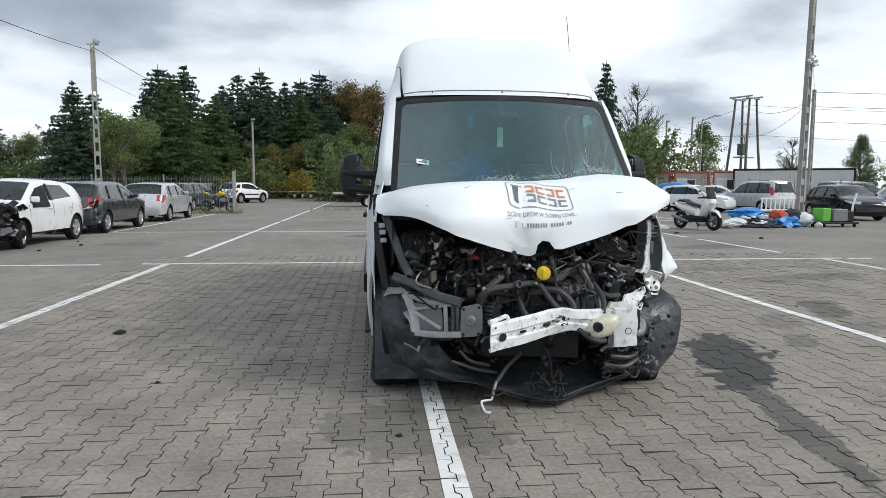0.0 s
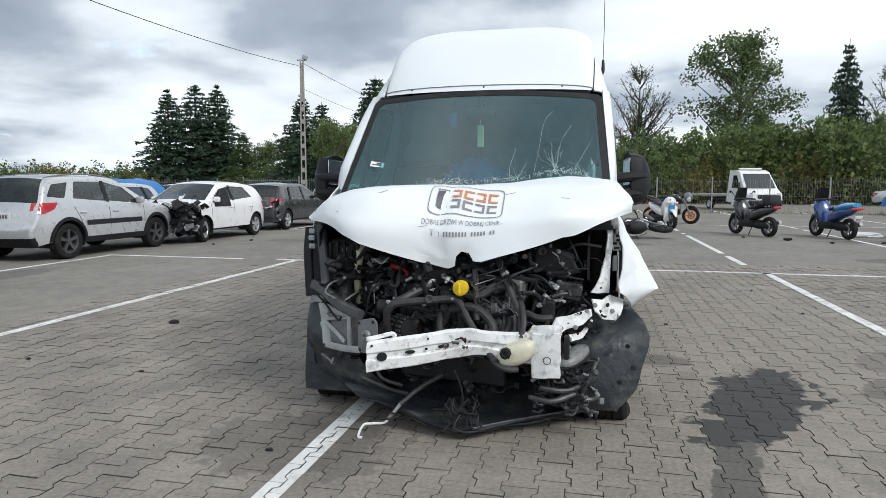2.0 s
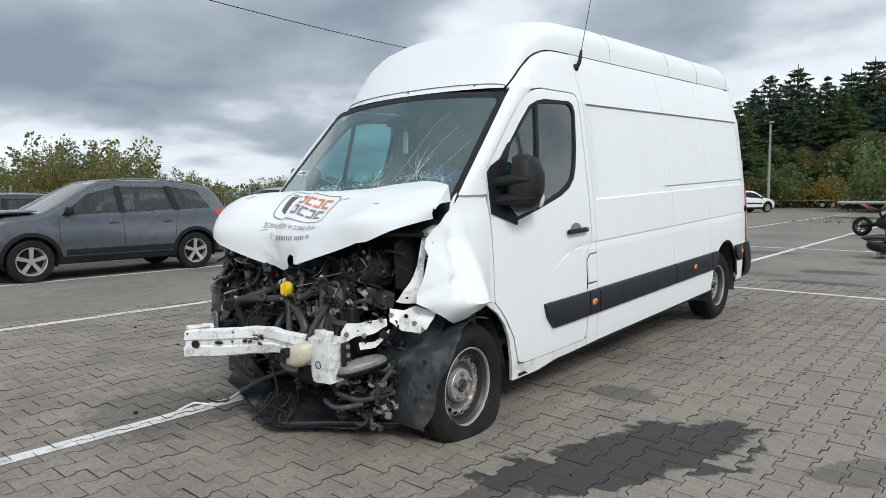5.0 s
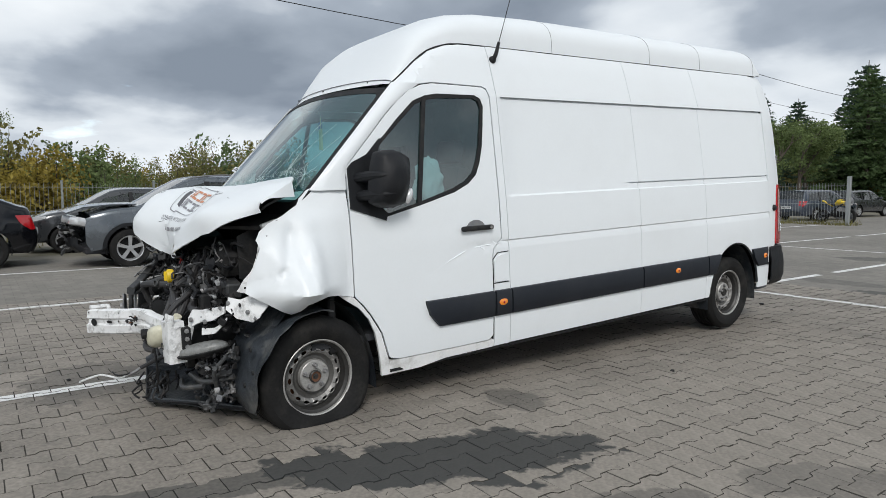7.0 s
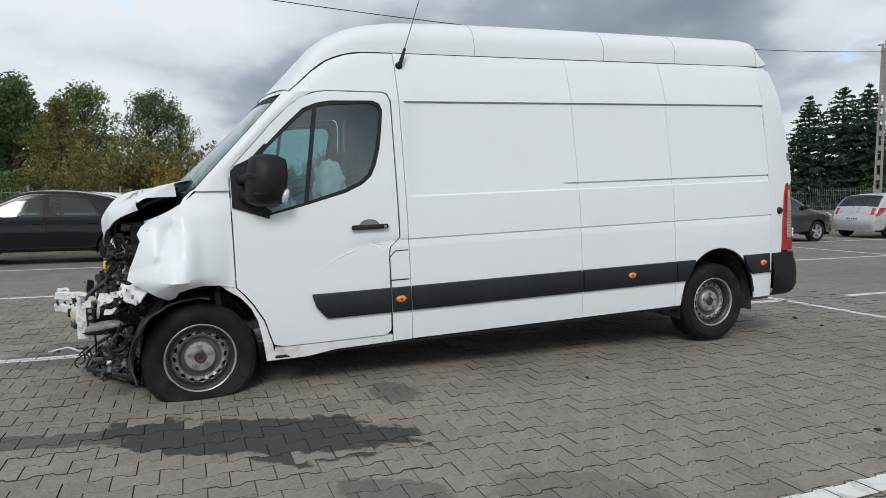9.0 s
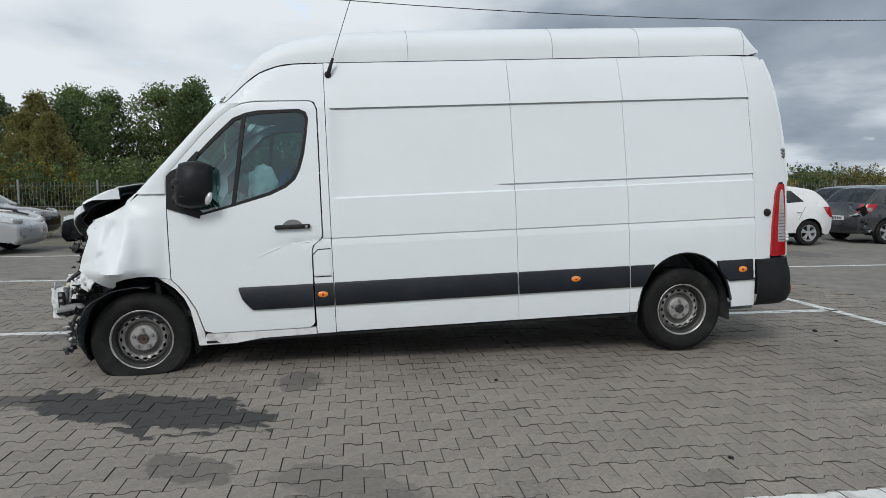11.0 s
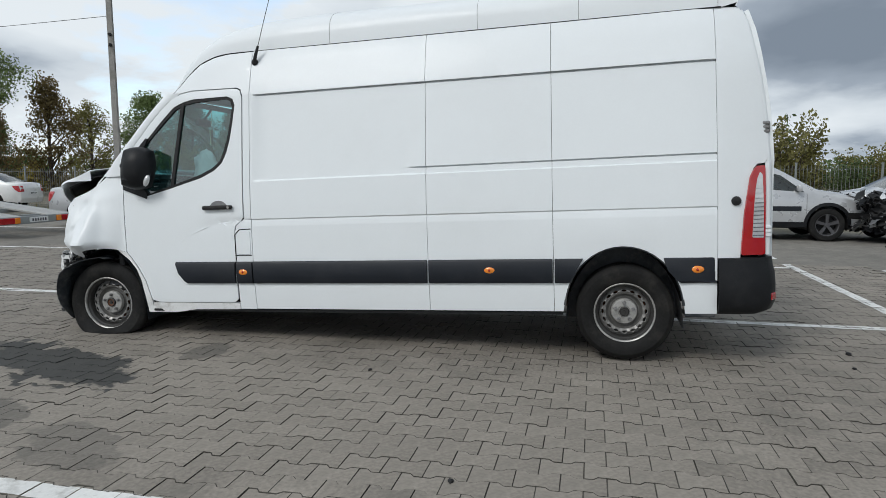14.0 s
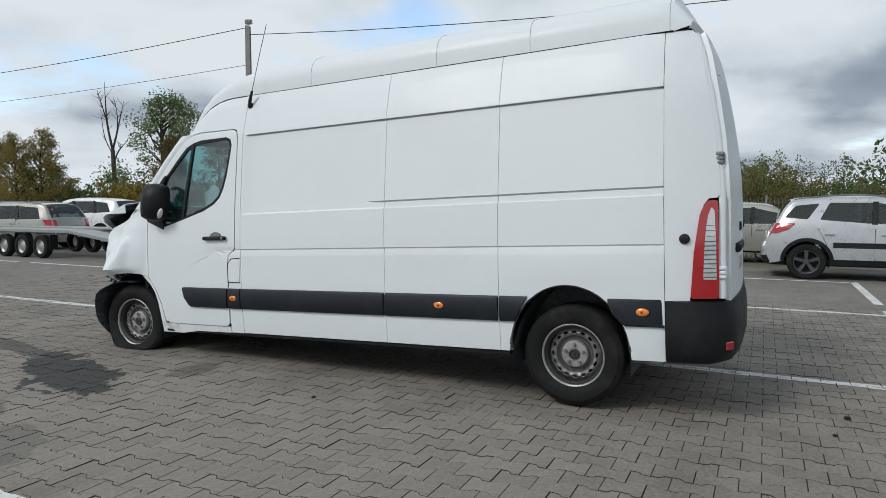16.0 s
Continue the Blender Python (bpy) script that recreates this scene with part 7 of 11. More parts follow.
    for x, L in ((-0.465, -0.705), (-0.440, -0.72)):
        part("upright", bar([(x, L, 0.675), (x + 0.004, L - 0.012, 0.505)], 0.022, 0.02), ENGINE_GREY, cm)
    plate([(-0.70, -0.54, 0.65), (-0.52, -0.65, 0.65), (-0.51, -0.665, 0.50), (-0.66, -0.575, 0.49)], 0.006, GREY_PLASTIC)
    out = rounded([(-0.425, 0.50), (-0.40, 0.485), (-0.315, 0.50), (-0.300, 0.53), (-0.302, 0.665), (-0.325, 0.69), (-0.42, 0.665)], 0.015, 3)
    pl = part("mounting_plate", bend(flat(out, (), [-0.38, -0.34], [0.55, 0.62]), lambda x, z: Vector((x, -0.775 - 0.32 * (x + 0.365) + 0.006 * bumps(x, z, 2, 22), z)), 0.008), GREY_PLASTIC, van, "grey mounting plate")
    bm = bmesh.new()
    lathe(bm, [(0.03, 0.0), (0.026, 0.016), (0.014, 0.018), (0.013, 0.004), (0.001, 0.004)], 16, Matrix.Translation((-0.365, -0.782, 0.592)) @ Matrix.Rotation(radians(-108), 4, "Z"))
    part("boss", bm, ALU, pl)
    for x, z in ((-0.405, 0.655), (-0.318, 0.67), (-0.405, 0.505), (-0.32, 0.515)):
        bm = bmesh.new()
        disc(bm, 0.009, 0.012, 10, Matrix.Translation((x, -0.775 - 0.32 * (x + 0.365), z)) @ Matrix.Rotation(radians(-108), 4, "Z"))
        part("plate_hole", bm, DULL_BLACK, pl)
    hoses("wiring", DULL_BLACK, [([(-0.82, -0.29, 1.1), (-0.77, -0.36, 0.95), (-0.72, -0.45, 0.82), (-0.66, -0.58, 0.74), (-0.5, -0.68, 0.70)], 0.010), ([(-0.80, -0.50, 0.77), (-0.70, -0.57, 0.72), (-0.58, -0.66, 0.64), (-0.55, -0.68, 0.66)], 0.006)])
    hoses("wiring", CARRIER, [([(-0.80, -0.30, 1.02), (-0.78, -0.33, 0.94), (-0.745, -0.40, 0.86)], 0.004), ([(-0.47, -0.46, 0.72), (-0.475, -0.46, 0.80), (-0.43, -0.47, 0.82), (-0.42, -0.48, 0.70)], 0.004)])
    for c in ((-0.875, -0.30, 1.10), (-0.87, -0.32, 1.06), (-0.865, -0.33, 1.01)):
        part("connector", boxm(c, (0.04, 0.03, 0.03), 0.005), CARRIER, van)
    part("air_inlet", lathe(bmesh.new(), [(0.040, 0), (0.046, 0.01), (0.046, 0.05), (0.036, 0.05), (0.036, 0.0)], 20, Matrix.Translation((-0.66, -0.42, 0.80)) @ Matrix.Rotation(radians(-90), 4, "Z")), HOSE, van)
    # radiator remains low down
    part("condenser", boxm((0.05, -0.50, 0.36), (0.62, 0.06, 0.16), 0.01, Matrix.Rotation(-0.15, 4, "Z")), DULL_BLACK, van)
    rng = random.Random(27)
    for i in range(60):
        c = Vector((rng.uniform(-0.40, 0.50), rng.uniform(-0.58, -0.42), rng.uniform(0.22, 0.48)))
        part(rng.choice(("bracket", "housing")), scrap(rng, c, rng.uniform(0.015, 0.05)), rng.choice((DULL_BLACK, DULL_BLACK, ENGINE_GREY, LINER, BLACK_PLASTIC)), van, "", 25)


def liners_and_tray():
    # torn wheel liner that swings out at the struck side
    bm = bmesh.new()
    rows = []
    for i in range(15):
        a = radians(-20 + 125 * i / 14)
        row = []
        for j in range(9):
            t = j / 8
            z = 0.26 + 0.40 * math.sin(a)
            x = 0.62 + (lerp(z, (0.12, 0.26, 0.40, 0.506, 0.61, 0.65, 0.665), (0.97, 1.07, 1.12, 1.14, 1.115, 1.07, 1.02)) - 0.62) * t
            L = -0.015 - 0.405 * math.cos(a) * (1.0 - 0.03 * t) - 0.02 * bumps(i * 0.5, j * 0.4, 1)
            row.append(bm.verts.new((x + 0.025 * bumps(i * 0.35, j * 0.35, 5), L + 0.03 * bumps(i * 0.3, j * 0.5, 8), z + 0.02 * bumps(i * 0.4, j * 0.3, 3))))
        rows.append(row)
    for A, B in zip(rows, rows[1:]):
        for i in range(len(A) - 1):
            bm.faces.new((A[i], A[i + 1], B[i + 1], B[i]))
    solid(bm, 0.005)
    part("wheel_arch_liner", bm, LINER, van, "torn dusty black wheel arch liner", 50)
    for x, L, z in ((0.98, -0.425, 0.30), (0.90, -0.43, 0.46), (1.02, -0.395, 0.50), (0.78, -0.43, 0.22), (0.86, -0.40, 0.58), (1.05, -0.40, 0.38)):
        bm = bmesh.new()
        lathe(bm, [(0.014, 0.0), (0.012, 0.008), (0.005, 0.009), (0.001, 0.006)], 10, Matrix.Translation((x, L, z)) @ Matrix.Rotation(radians(-90), 4, "Z"))
        part("clip", bm, DULL_BLACK, van)
    part("torn_flap", grid([[(0.88 + 0.05 * u + 0.01 * v, -0.45 - 0.02 * u * v, 0.50 - 0.05 * v + 0.03 * u) for u in (0, 0.5, 1)] for v in (0, 0.5, 1)], 0.003), LINER, van)
    # flap of the other liner, swung forward under the headlamp carrier
    rows = []
    for i in range(11):
        t = i / 10
        z = 0.69 - 0.57 * t
        x0, x1 = lerp(t, (0, 0.4, 0.8, 1), (-0.872, -0.868, -0.815, -0.76)), lerp(t, (0, 0.5, 0.8, 1), (-0.62, -0.55, -0.40, -0.24))
        L0 = lerp(t, (0, 0.35, 1), (-0.36, -0.45, -0.33))
        row = []
        for j in range(11):
            k = j / 10
            row.append((x0 + (x1 - x0) * k + 0.012 * bumps(i, j, 2, 0.4), L0 - 0.10 * k * t - 0.03 * math.sin(math.pi * k) + 0.03 * bumps(i, j, 9, 0.5) + 0.015 * bumps(i, j, 4, 1.1), z - 0.03 * k * t + 0.01 * bumps(j, i, 6, 0.6)))
        rows.append(row)
    part("wheel_arch_liner", grid(rows, 0.005), LINER, van, "", 50)
    part("clip", lathe(bmesh.new(), [(0.013, 0.0), (0.011, 0.008), (0.001, 0.008)], 10, Matrix.Translation((-0.80, -0.455, 0.52)) @ Matrix.Rotation(radians(-100), 4, "Z")), DULL_BLACK, van)
    # sagging undertray
    bm = bmesh.new()
    out = [(-0.66, -0.36), (-0.60, -0.52), (-0.474, -0.648), (-0.28, -0.68), (0.0, -0.74), (0.172, -0.77), (0.30, -0.675), (0.47, -0.55), (0.66, -0.44), (0.86, -0.33), (0.95, -0.20), (0.5, 0.1), (-0.5, 0.1), (-0.70, -0.10)]

    def tray_z(x, L):
        return lerp(L, (-0.82, -0.5, -0.25, 0.1), (0.072, 0.078, 0.105, 0.24)) + 0.28 * max(0, 0.1 - x) ** 1.25 * lerp(L, (-0.7, -0.1), (1, 0.2))
    bm = flat(out, (), frange(-0.6, 0.9, 0.06), frange(-0.75, 0.05, 0.06))
    bend(bm, lambda x, L: Vector((x, L, tray_z(x, L) + 0.02 * bumps(x, L, 0, 7) + 0.010 * bumps(x, L, 5, 19))), 0.006)
    tray = part("undertray", bm, LINER, van, "sagging torn black undertray", 40)
    part("tray_lip", tube(bmesh.new(), [(x, L, tray_z(x, L) + 0.008 + 0.01 * bumps(x, L, 2, 8)) for x, L in out[3:10]], 0.009, 6, 4), BLACK_PLASTIC, tray)
    part("tray_edge", bar([(0.20, -0.74, 0.088), (0.33, -0.645, 0.092), (0.50, -0.53, 0.095), (0.68, -0.42, 0.098), (0.86, -0.31, 0.10)], 0.02, 0.010), LINER, tray)
    for pts in ([(-0.46, -0.63, 0.30), (-0.30, -0.62, 0.24), (-0.18, -0.63, 0.22)], [(-0.40, -0.55, 0.34), (-0.34, -0.60, 0.29), (-0.22, -0.61, 0.26)]):
        part("torn_strut", tubem(pts, 0.010, 7), HOSE, tray)
    rng = random.Random(6)
    bm = bmesh.new()
    for i in range(26):
        a = Vector((rng.gauss(0.12, 0.06), -0.70 + rng.gauss(0, 0.05), 0.12 + rng.random() * 0.14))
        tube(bm, [a, a + Vector((rng.uniform(-0.05, 0.05), rng.uniform(-0.06, 0.02), -0.05)), a + Vector((rng.uniform(-0.09, 0.09), rng.uniform(-0.08, 0.02), -0.06 - 0.03 * rng.random()))], 0.006, 5, 2)
    tagged(part("torn_loom", bm, DULL_BLACK, van), kind="stuff")
    # pipe that hangs down to the paving, with a pale metal end
    part("hanging_pipe", tubem([(0.12, -0.46, 0.37), (0.0, -0.53, 0.312), (-0.109, -0.63, 0.262), (-0.18, -0.71, 0.21), (-0.20, -0.73, 0.197)], 0.014, 8), HOSE, van, "hanging rubber pipe")
    part("pipe_end", tubem([(-0.195, -0.725, 0.20), (-0.222, -0.78, 0.165), (-0.237, -0.825, 0.148)], 0.010, 8), ALU, van, "dull metal pipe")
    part("pipe_end", tubem([(-0.235, -0.82, 0.150), (-0.25, -0.86, 0.138), (-0.295, -0.92, 0.155), (-0.325, -0.96, 0.163), (-0.328, -1.02, 0.155), (-0.317, -1.073, 0.146), (-0.295, -1.085, 0.148)], 0.0065, 7), WHITE_SCRATCHED, van, "bent bare metal pipe end")
    part("pipe_end", tubem([(-0.225, -0.80, 0.17), (-0.17, -0.83, 0.175), (-0.22, -0.88, 0.17), (-0.30, -0.89, 0.175)], 0.005, 6), DULL_BLACK, van)
    part("hanging_pipe", tubem([(0.10, -0.70, 0.40), (0.14, -0.70, 0.30), (0.15, -0.70, 0.16)], 0.007, 6), DULL_BLACK, van)


engine_bay()
bumper_beam()
side_wreckage()
liners_and_tray()
engine_details()

# ---- parked cars ----
def paint(name, c, metal=0.0, rough=0.32, dust=0.18):
    return mat(name, c, rough, metal=metal, coat=1.0, vary=0.03, bump=0.0, dirt=(0.16, 0.15, 0.13), dirt_amount=dust, dirt_scale=1.6)


P_SILVER = paint("silver_paint", (0.51, 0.52, 0.535), 0.35)
P_GREY = paint("grey_metallic_paint", (0.105, 0.12, 0.135), 0.5, 0.26, 0.10)
P_DARK = paint("dark_grey_paint", (0.038, 0.041, 0.045), 0.3, 0.3, 0.10)
P_BLACK = mat("black_paint", (0.0045, 0.005, 0.0065), 0.10, coat=0.5, spec=0.22, vary=0.03, bump=0.0, dirt=(0.08, 0.075, 0.07), dirt_amount=0.03, dirt_scale=1.6)
P_WHITE = paint("white_car_paint", (0.78, 0.78, 0.78))
P_BEIGE = paint("beige_metallic_paint", (0.36, 0.35, 0.31), 0.3)
P_BLUE = paint("blue_paint", (0.03, 0.10, 0.28), 0.2)
P_GREEN = paint("dark_blue_paint", (0.03, 0.04, 0.06), 0.2)

# side outlines from the front bumper over the roof to the rear bumper: (y, z, what follows)
HATCH = dict(L=4.0, belt=0.93, wb=2.5, fo=0.80, profile=[(0.10, 0.20, "k"), (0.0, 0.30, "k"), (0.0, 0.42, "b"), (0.02, 0.60, "b"), (0.14, 0.73, "b"), (0.55, 0.88, "b"), (1.02, 0.98, "w"), (1.72, 1.365, "b"), (2.1, 1.425, "b"), (2.8, 1.42, "b"), (3.45, 1.345, "r"), (3.80, 1.00, "b"), (3.92, 0.80, "b"), (3.98, 0.62, "b"), (4.0, 0.42, "k"), (3.95, 0.24, "k")],
             win=[(1.20, 1.62, 2.12, 2.10), (2.18, 2.16, 3.05, 2.92), (3.12, 3.0, 3.45, 3.28)])
ROUND = dict(L=3.95, belt=0.93, rise=0.05, wb=2.46, fo=0.78, profile=[(0.12, 0.20, "k"), (0.0, 0.30, "k"), (0.0, 0.42, "b"), (0.04, 0.60, "b"), (0.22, 0.77, "b"), (0.55, 0.90, "b"), (0.92, 1.0, "w"), (1.62, 1.38, "b"), (2.0, 1.445, "b"), (2.6, 1.44, "b"), (3.15, 1.385, "b"), (3.48, 1.305, "r"), (3.80, 1.02, "b"), (3.91, 0.84, "b"), (3.95, 0.64, "b"), (3.95, 0.42, "k"), (3.87, 0.24, "k")],
             win=[(1.12, 1.58, 2.08, 2.06), (2.15, 2.13, 3.12, 2.82)])
SUV = dict(L=4.10, plate=0.80, belt=0.97, rise=0.068, lamp=0.34, wb=2.5, fo=0.84, profile=[(0.14, 0.26, "k"), (0.02, 0.36, "k"), (0.0, 0.50, "b"), (0.03, 0.68, "b"), (0.18, 0.84, "b"), (0.58, 0.95, "b"), (1.05, 1.04, "w"), (1.80, 1.47, "b"), (2.2, 1.535, "b"), (3.0, 1.535, "b"), (3.62, 1.47, "r"), (3.88, 1.04, "b"), (3.97, 0.86, "b"), (4.03, 0.68, "b"), (4.09, 0.58, "b"), (4.10, 0.42, "k"), (4.04, 0.28, "k")],
           win=[(1.28, 1.72, 2.24, 2.22), (2.31, 2.29, 3.14, 2.98), (3.34, 3.14, 3.72, 3.54)])
BIGSUV = dict(SUV, mould=0.40, rise=0.03, L=4.54, wb=2.765, fo=0.90, belt=1.04, profile=[(0.12, 0.28, "k"), (0.0, 0.40, "k"), (0.0, 0.55, "b"), (0.03, 0.74, "b"), (0.18, 0.92, "b"), (0.6, 1.04, "b"), (1.12, 1.11, "w"), (1.92, 1.56, "b"), (2.4, 1.64, "b"), (3.4, 1.63, "b"), (4.1, 1.53, "r"), (4.40, 1.10, "b"), (4.48, 0.9, "b"), (4.52, 0.7, "b"), (4.54, 0.5, "k"), (4.46, 0.3, "k")],
              win=[(1.36, 1.82, 2.32, 2.30), (2.40, 2.38, 3.30, 3.20), (3.40, 3.28, 4.02, 3.80)])
SEDAN = dict(L=4.55, belt=0.92, wb=2.65, fo=0.88, profile=[(0.10, 0.20, "k"), (0.0, 0.30, "k"), (0.0, 0.42, "b"), (0.02, 0.58, "b"), (0.14, 0.70, "b"), (0.6, 0.82, "b"), (1.22, 0.93, "w"), (1.95, 1.36, "b"), (2.3, 1.42, "b"), (2.9, 1.41, "b"), (3.25, 1.36, "r"), (3.95, 1.05, "b"), (4.40, 1.01, "b"), (4.52, 0.82, "b"), (4.54, 0.6, "b"), (4.55, 0.42, "k"), (4.48, 0.24, "k")],
             win=[(1.42, 1.86, 2.35, 2.33), (2.42, 2.40, 3.15, 3.02), (3.20, 3.07, 3.55, 3.30)])
ESTATE = dict(L=4.6, belt=0.94, wb=2.68, fo=0.88, profile=[(0.10, 0.20, "k"), (0.0, 0.30, "k"), (0.0, 0.42, "b"), (0.02, 0.60, "b"), (0.15, 0.73, "b"), (0.6, 0.85, "b"), (1.2, 0.95, "w"), (1.92, 1.40, "b"), (2.3, 1.465, "b"), (3.3, 1.46, "b"), (4.15, 1.40, "r"), (4.45, 1.0, "b"), (4.54, 0.8, "b"), (4.58, 0.62, "b"), (4.6, 0.42, "k"), (4.54, 0.24, "k")],
              win=[(1.40, 1.83, 2.35, 2.33), (2.42, 2.40, 3.25, 3.15), (3.34, 3.24, 4.15, 3.98)])
MPV = dict(L=4.2, belt=1.0, wb=2.6, fo=0.80, profile=[(0.10, 0.22, "k"), (0.0, 0.32, "k"), (0.0, 0.46, "b"), (0.02, 0.66, "b"), (0.12, 0.84, "b"), (0.5, 1.0, "b"), (0.85, 1.08, "w"), (1.55, 1.58, "b"), (2.0, 1.66, "b"), (3.2, 1.66, "b"), (3.95, 1.60, "r"), (4.10, 1.05, "b"), (4.15, 0.85, "b"), (4.19, 0.65, "b"), (4.2, 0.44, "k"), (4.12, 0.26, "k")],
           win=[(1.10, 1.50, 2.05, 2.03), (2.12, 2.10, 3.0, 2.95), (3.08, 3.02, 3.92, 3.78)])
CIVIC = dict(HATCH, L=4.25, wb=2.635, fo=0.86, profile=[(0.10, 0.20, "k"), (0.0, 0.30, "k"), (0.0, 0.42, "b"), (0.03, 0.62, "b"), (0.2, 0.76, "b"), (0.6, 0.90, "b"), (0.95, 0.98, "w"), (1.80, 1.40, "b"), (2.2, 1.455, "b"), (2.8, 1.44, "b"), (3.4, 1.33, "r"), (3.95, 1.10, "b"), (4.12, 1.04, "b"), (4.20, 0.78, "b"), (4.25, 0.6, "b"), (4.25, 0.42, "k"), (4.18, 0.26, "k")],
             win=[(1.15, 1.66, 2.25, 2.23), (2.32, 2.30, 3.25, 3.0)])


class Shape:
    def __init__(self, spec, width, scale=1.0):
        self.hw, self.s, self.spec = width / 2, scale, spec
        self.pts = [(y * scale, z) for y, z, _ in spec["profile"]]
        self.tags = [t for _, _, t in spec["profile"]]
        self.L, self.belt = spec["L"] * scale, spec["belt"]

    def top(self, y):
        k = self.pts[3:-3]
        return lerp(y, [p[0] for p in k], [p[1] for p in k])

    def X(self, y, z):
        w = self.hw * (1 - 0.085 * ((min(z, self.belt) - 0.60) / 0.5) ** 2) - max(0, z - self.belt) * 0.38
        w -= 0.20 * max(0, (0.75 - y) / 0.75) ** 2.2 + 0.17 * max(0, (y - self.L + 0.6) / 0.6) ** 2.2
        return w


def car_wheel(par, x, y, r, style, steer=0.0, width=0.19):
    s = 1 if x > 0 else -1
    m = Matrix.Translation((x, y, r + GZ)) @ Matrix.Rotation(radians(steer), 4, "Z") @ Matrix.Diagonal((s, 1, 1, 1))
    rr = r * 0.66
    h = width / 2
    w = part("wheel", lathe(bmesh.new(), [(rr, h - 0.012), (rr + 0.02, h), (r - 0.03, h), (r - 0.006, h - 0.02), (r, h - 0.05), (r, -h + 0.05), (r - 0.02, -h), (rr, -h)], 28, m), RUBBER, par)
    bm = bmesh.new()
    lathe(bm, [(rr, h - 0.012), (rr - 0.012, h - 0.016), (rr - 0.03, h - 0.05), (rr - 0.035, -h)], 28, m)
    lathe(bm, [(rr - 0.02, -0.03), (0.01, -0.03)], 24, m, 1)
    mm = DARK_ALLOY if style == "dark" else DULL_BLACK if style == "black" else ALLOY
    if style == "steel" or style == "black":
        lathe(bm, [(rr - 0.03, h - 0.05), (rr - 0.06, h - 0.035), (0.09, h - 0.06), (0.06, h - 0.03), (0.001, h - 0.03)], 24, m)
    elif style == "cap":
        lathe(bm, [(rr - 0.01, h - 0.03), (0.12, h - 0.01), (0.001, h - 0.012)], 24, m)
        for i in range(7):
            a = 2 * math.pi * i / 7
            disc(bm, 0.026, h - 0.008, 8, m @ Matrix.Translation((0, rr * 0.68 * math.cos(a), rr * 0.68 * math.sin(a))), 1)
    else:
        for i in range(5):
            a = 2 * math.pi * i / 5 + 0.3
            for d in ((-0.05, 0.05) if style == "twin" else (0,)):
                c, e = math.cos(a + d * 3), math.sin(a + d * 3)
                k, q = (0.016, 0.022) if style == "twin" else (0.026, 0.034)
                pts = [Vector((h - 0.025, 0.03 * c - k * e, 0.03 * e + k * c)), Vector((h - 0.025, 0.03 * c + k * e, 0.03 * e - k * c)), Vector((h - 0.012, (rr - 0.01) * c + q * e, (rr - 0.01) * e - q * c)), Vector((h - 0.012, (rr - 0.01) * c - q * e, (rr - 0.01) * e + q * c))]
                f1 = bm.faces.new([bm.verts.new(m @ p) for p in pts])
                ex = bmesh.ops.extrude_face_region(bm, geom=[f1])
                for v in ex["geom"]:
                    if isinstance(v, bmesh.types.BMVert):
                        v.co += m.to_3x3() @ Vector((-0.03, 0, 0))
        lathe(bm, [(0.055, h - 0.03), (0.05, h - 0.012), (0.001, h - 0.01)], 14, m)
    part("rim", bm, [mm, DULL_BLACK], w)
    return w


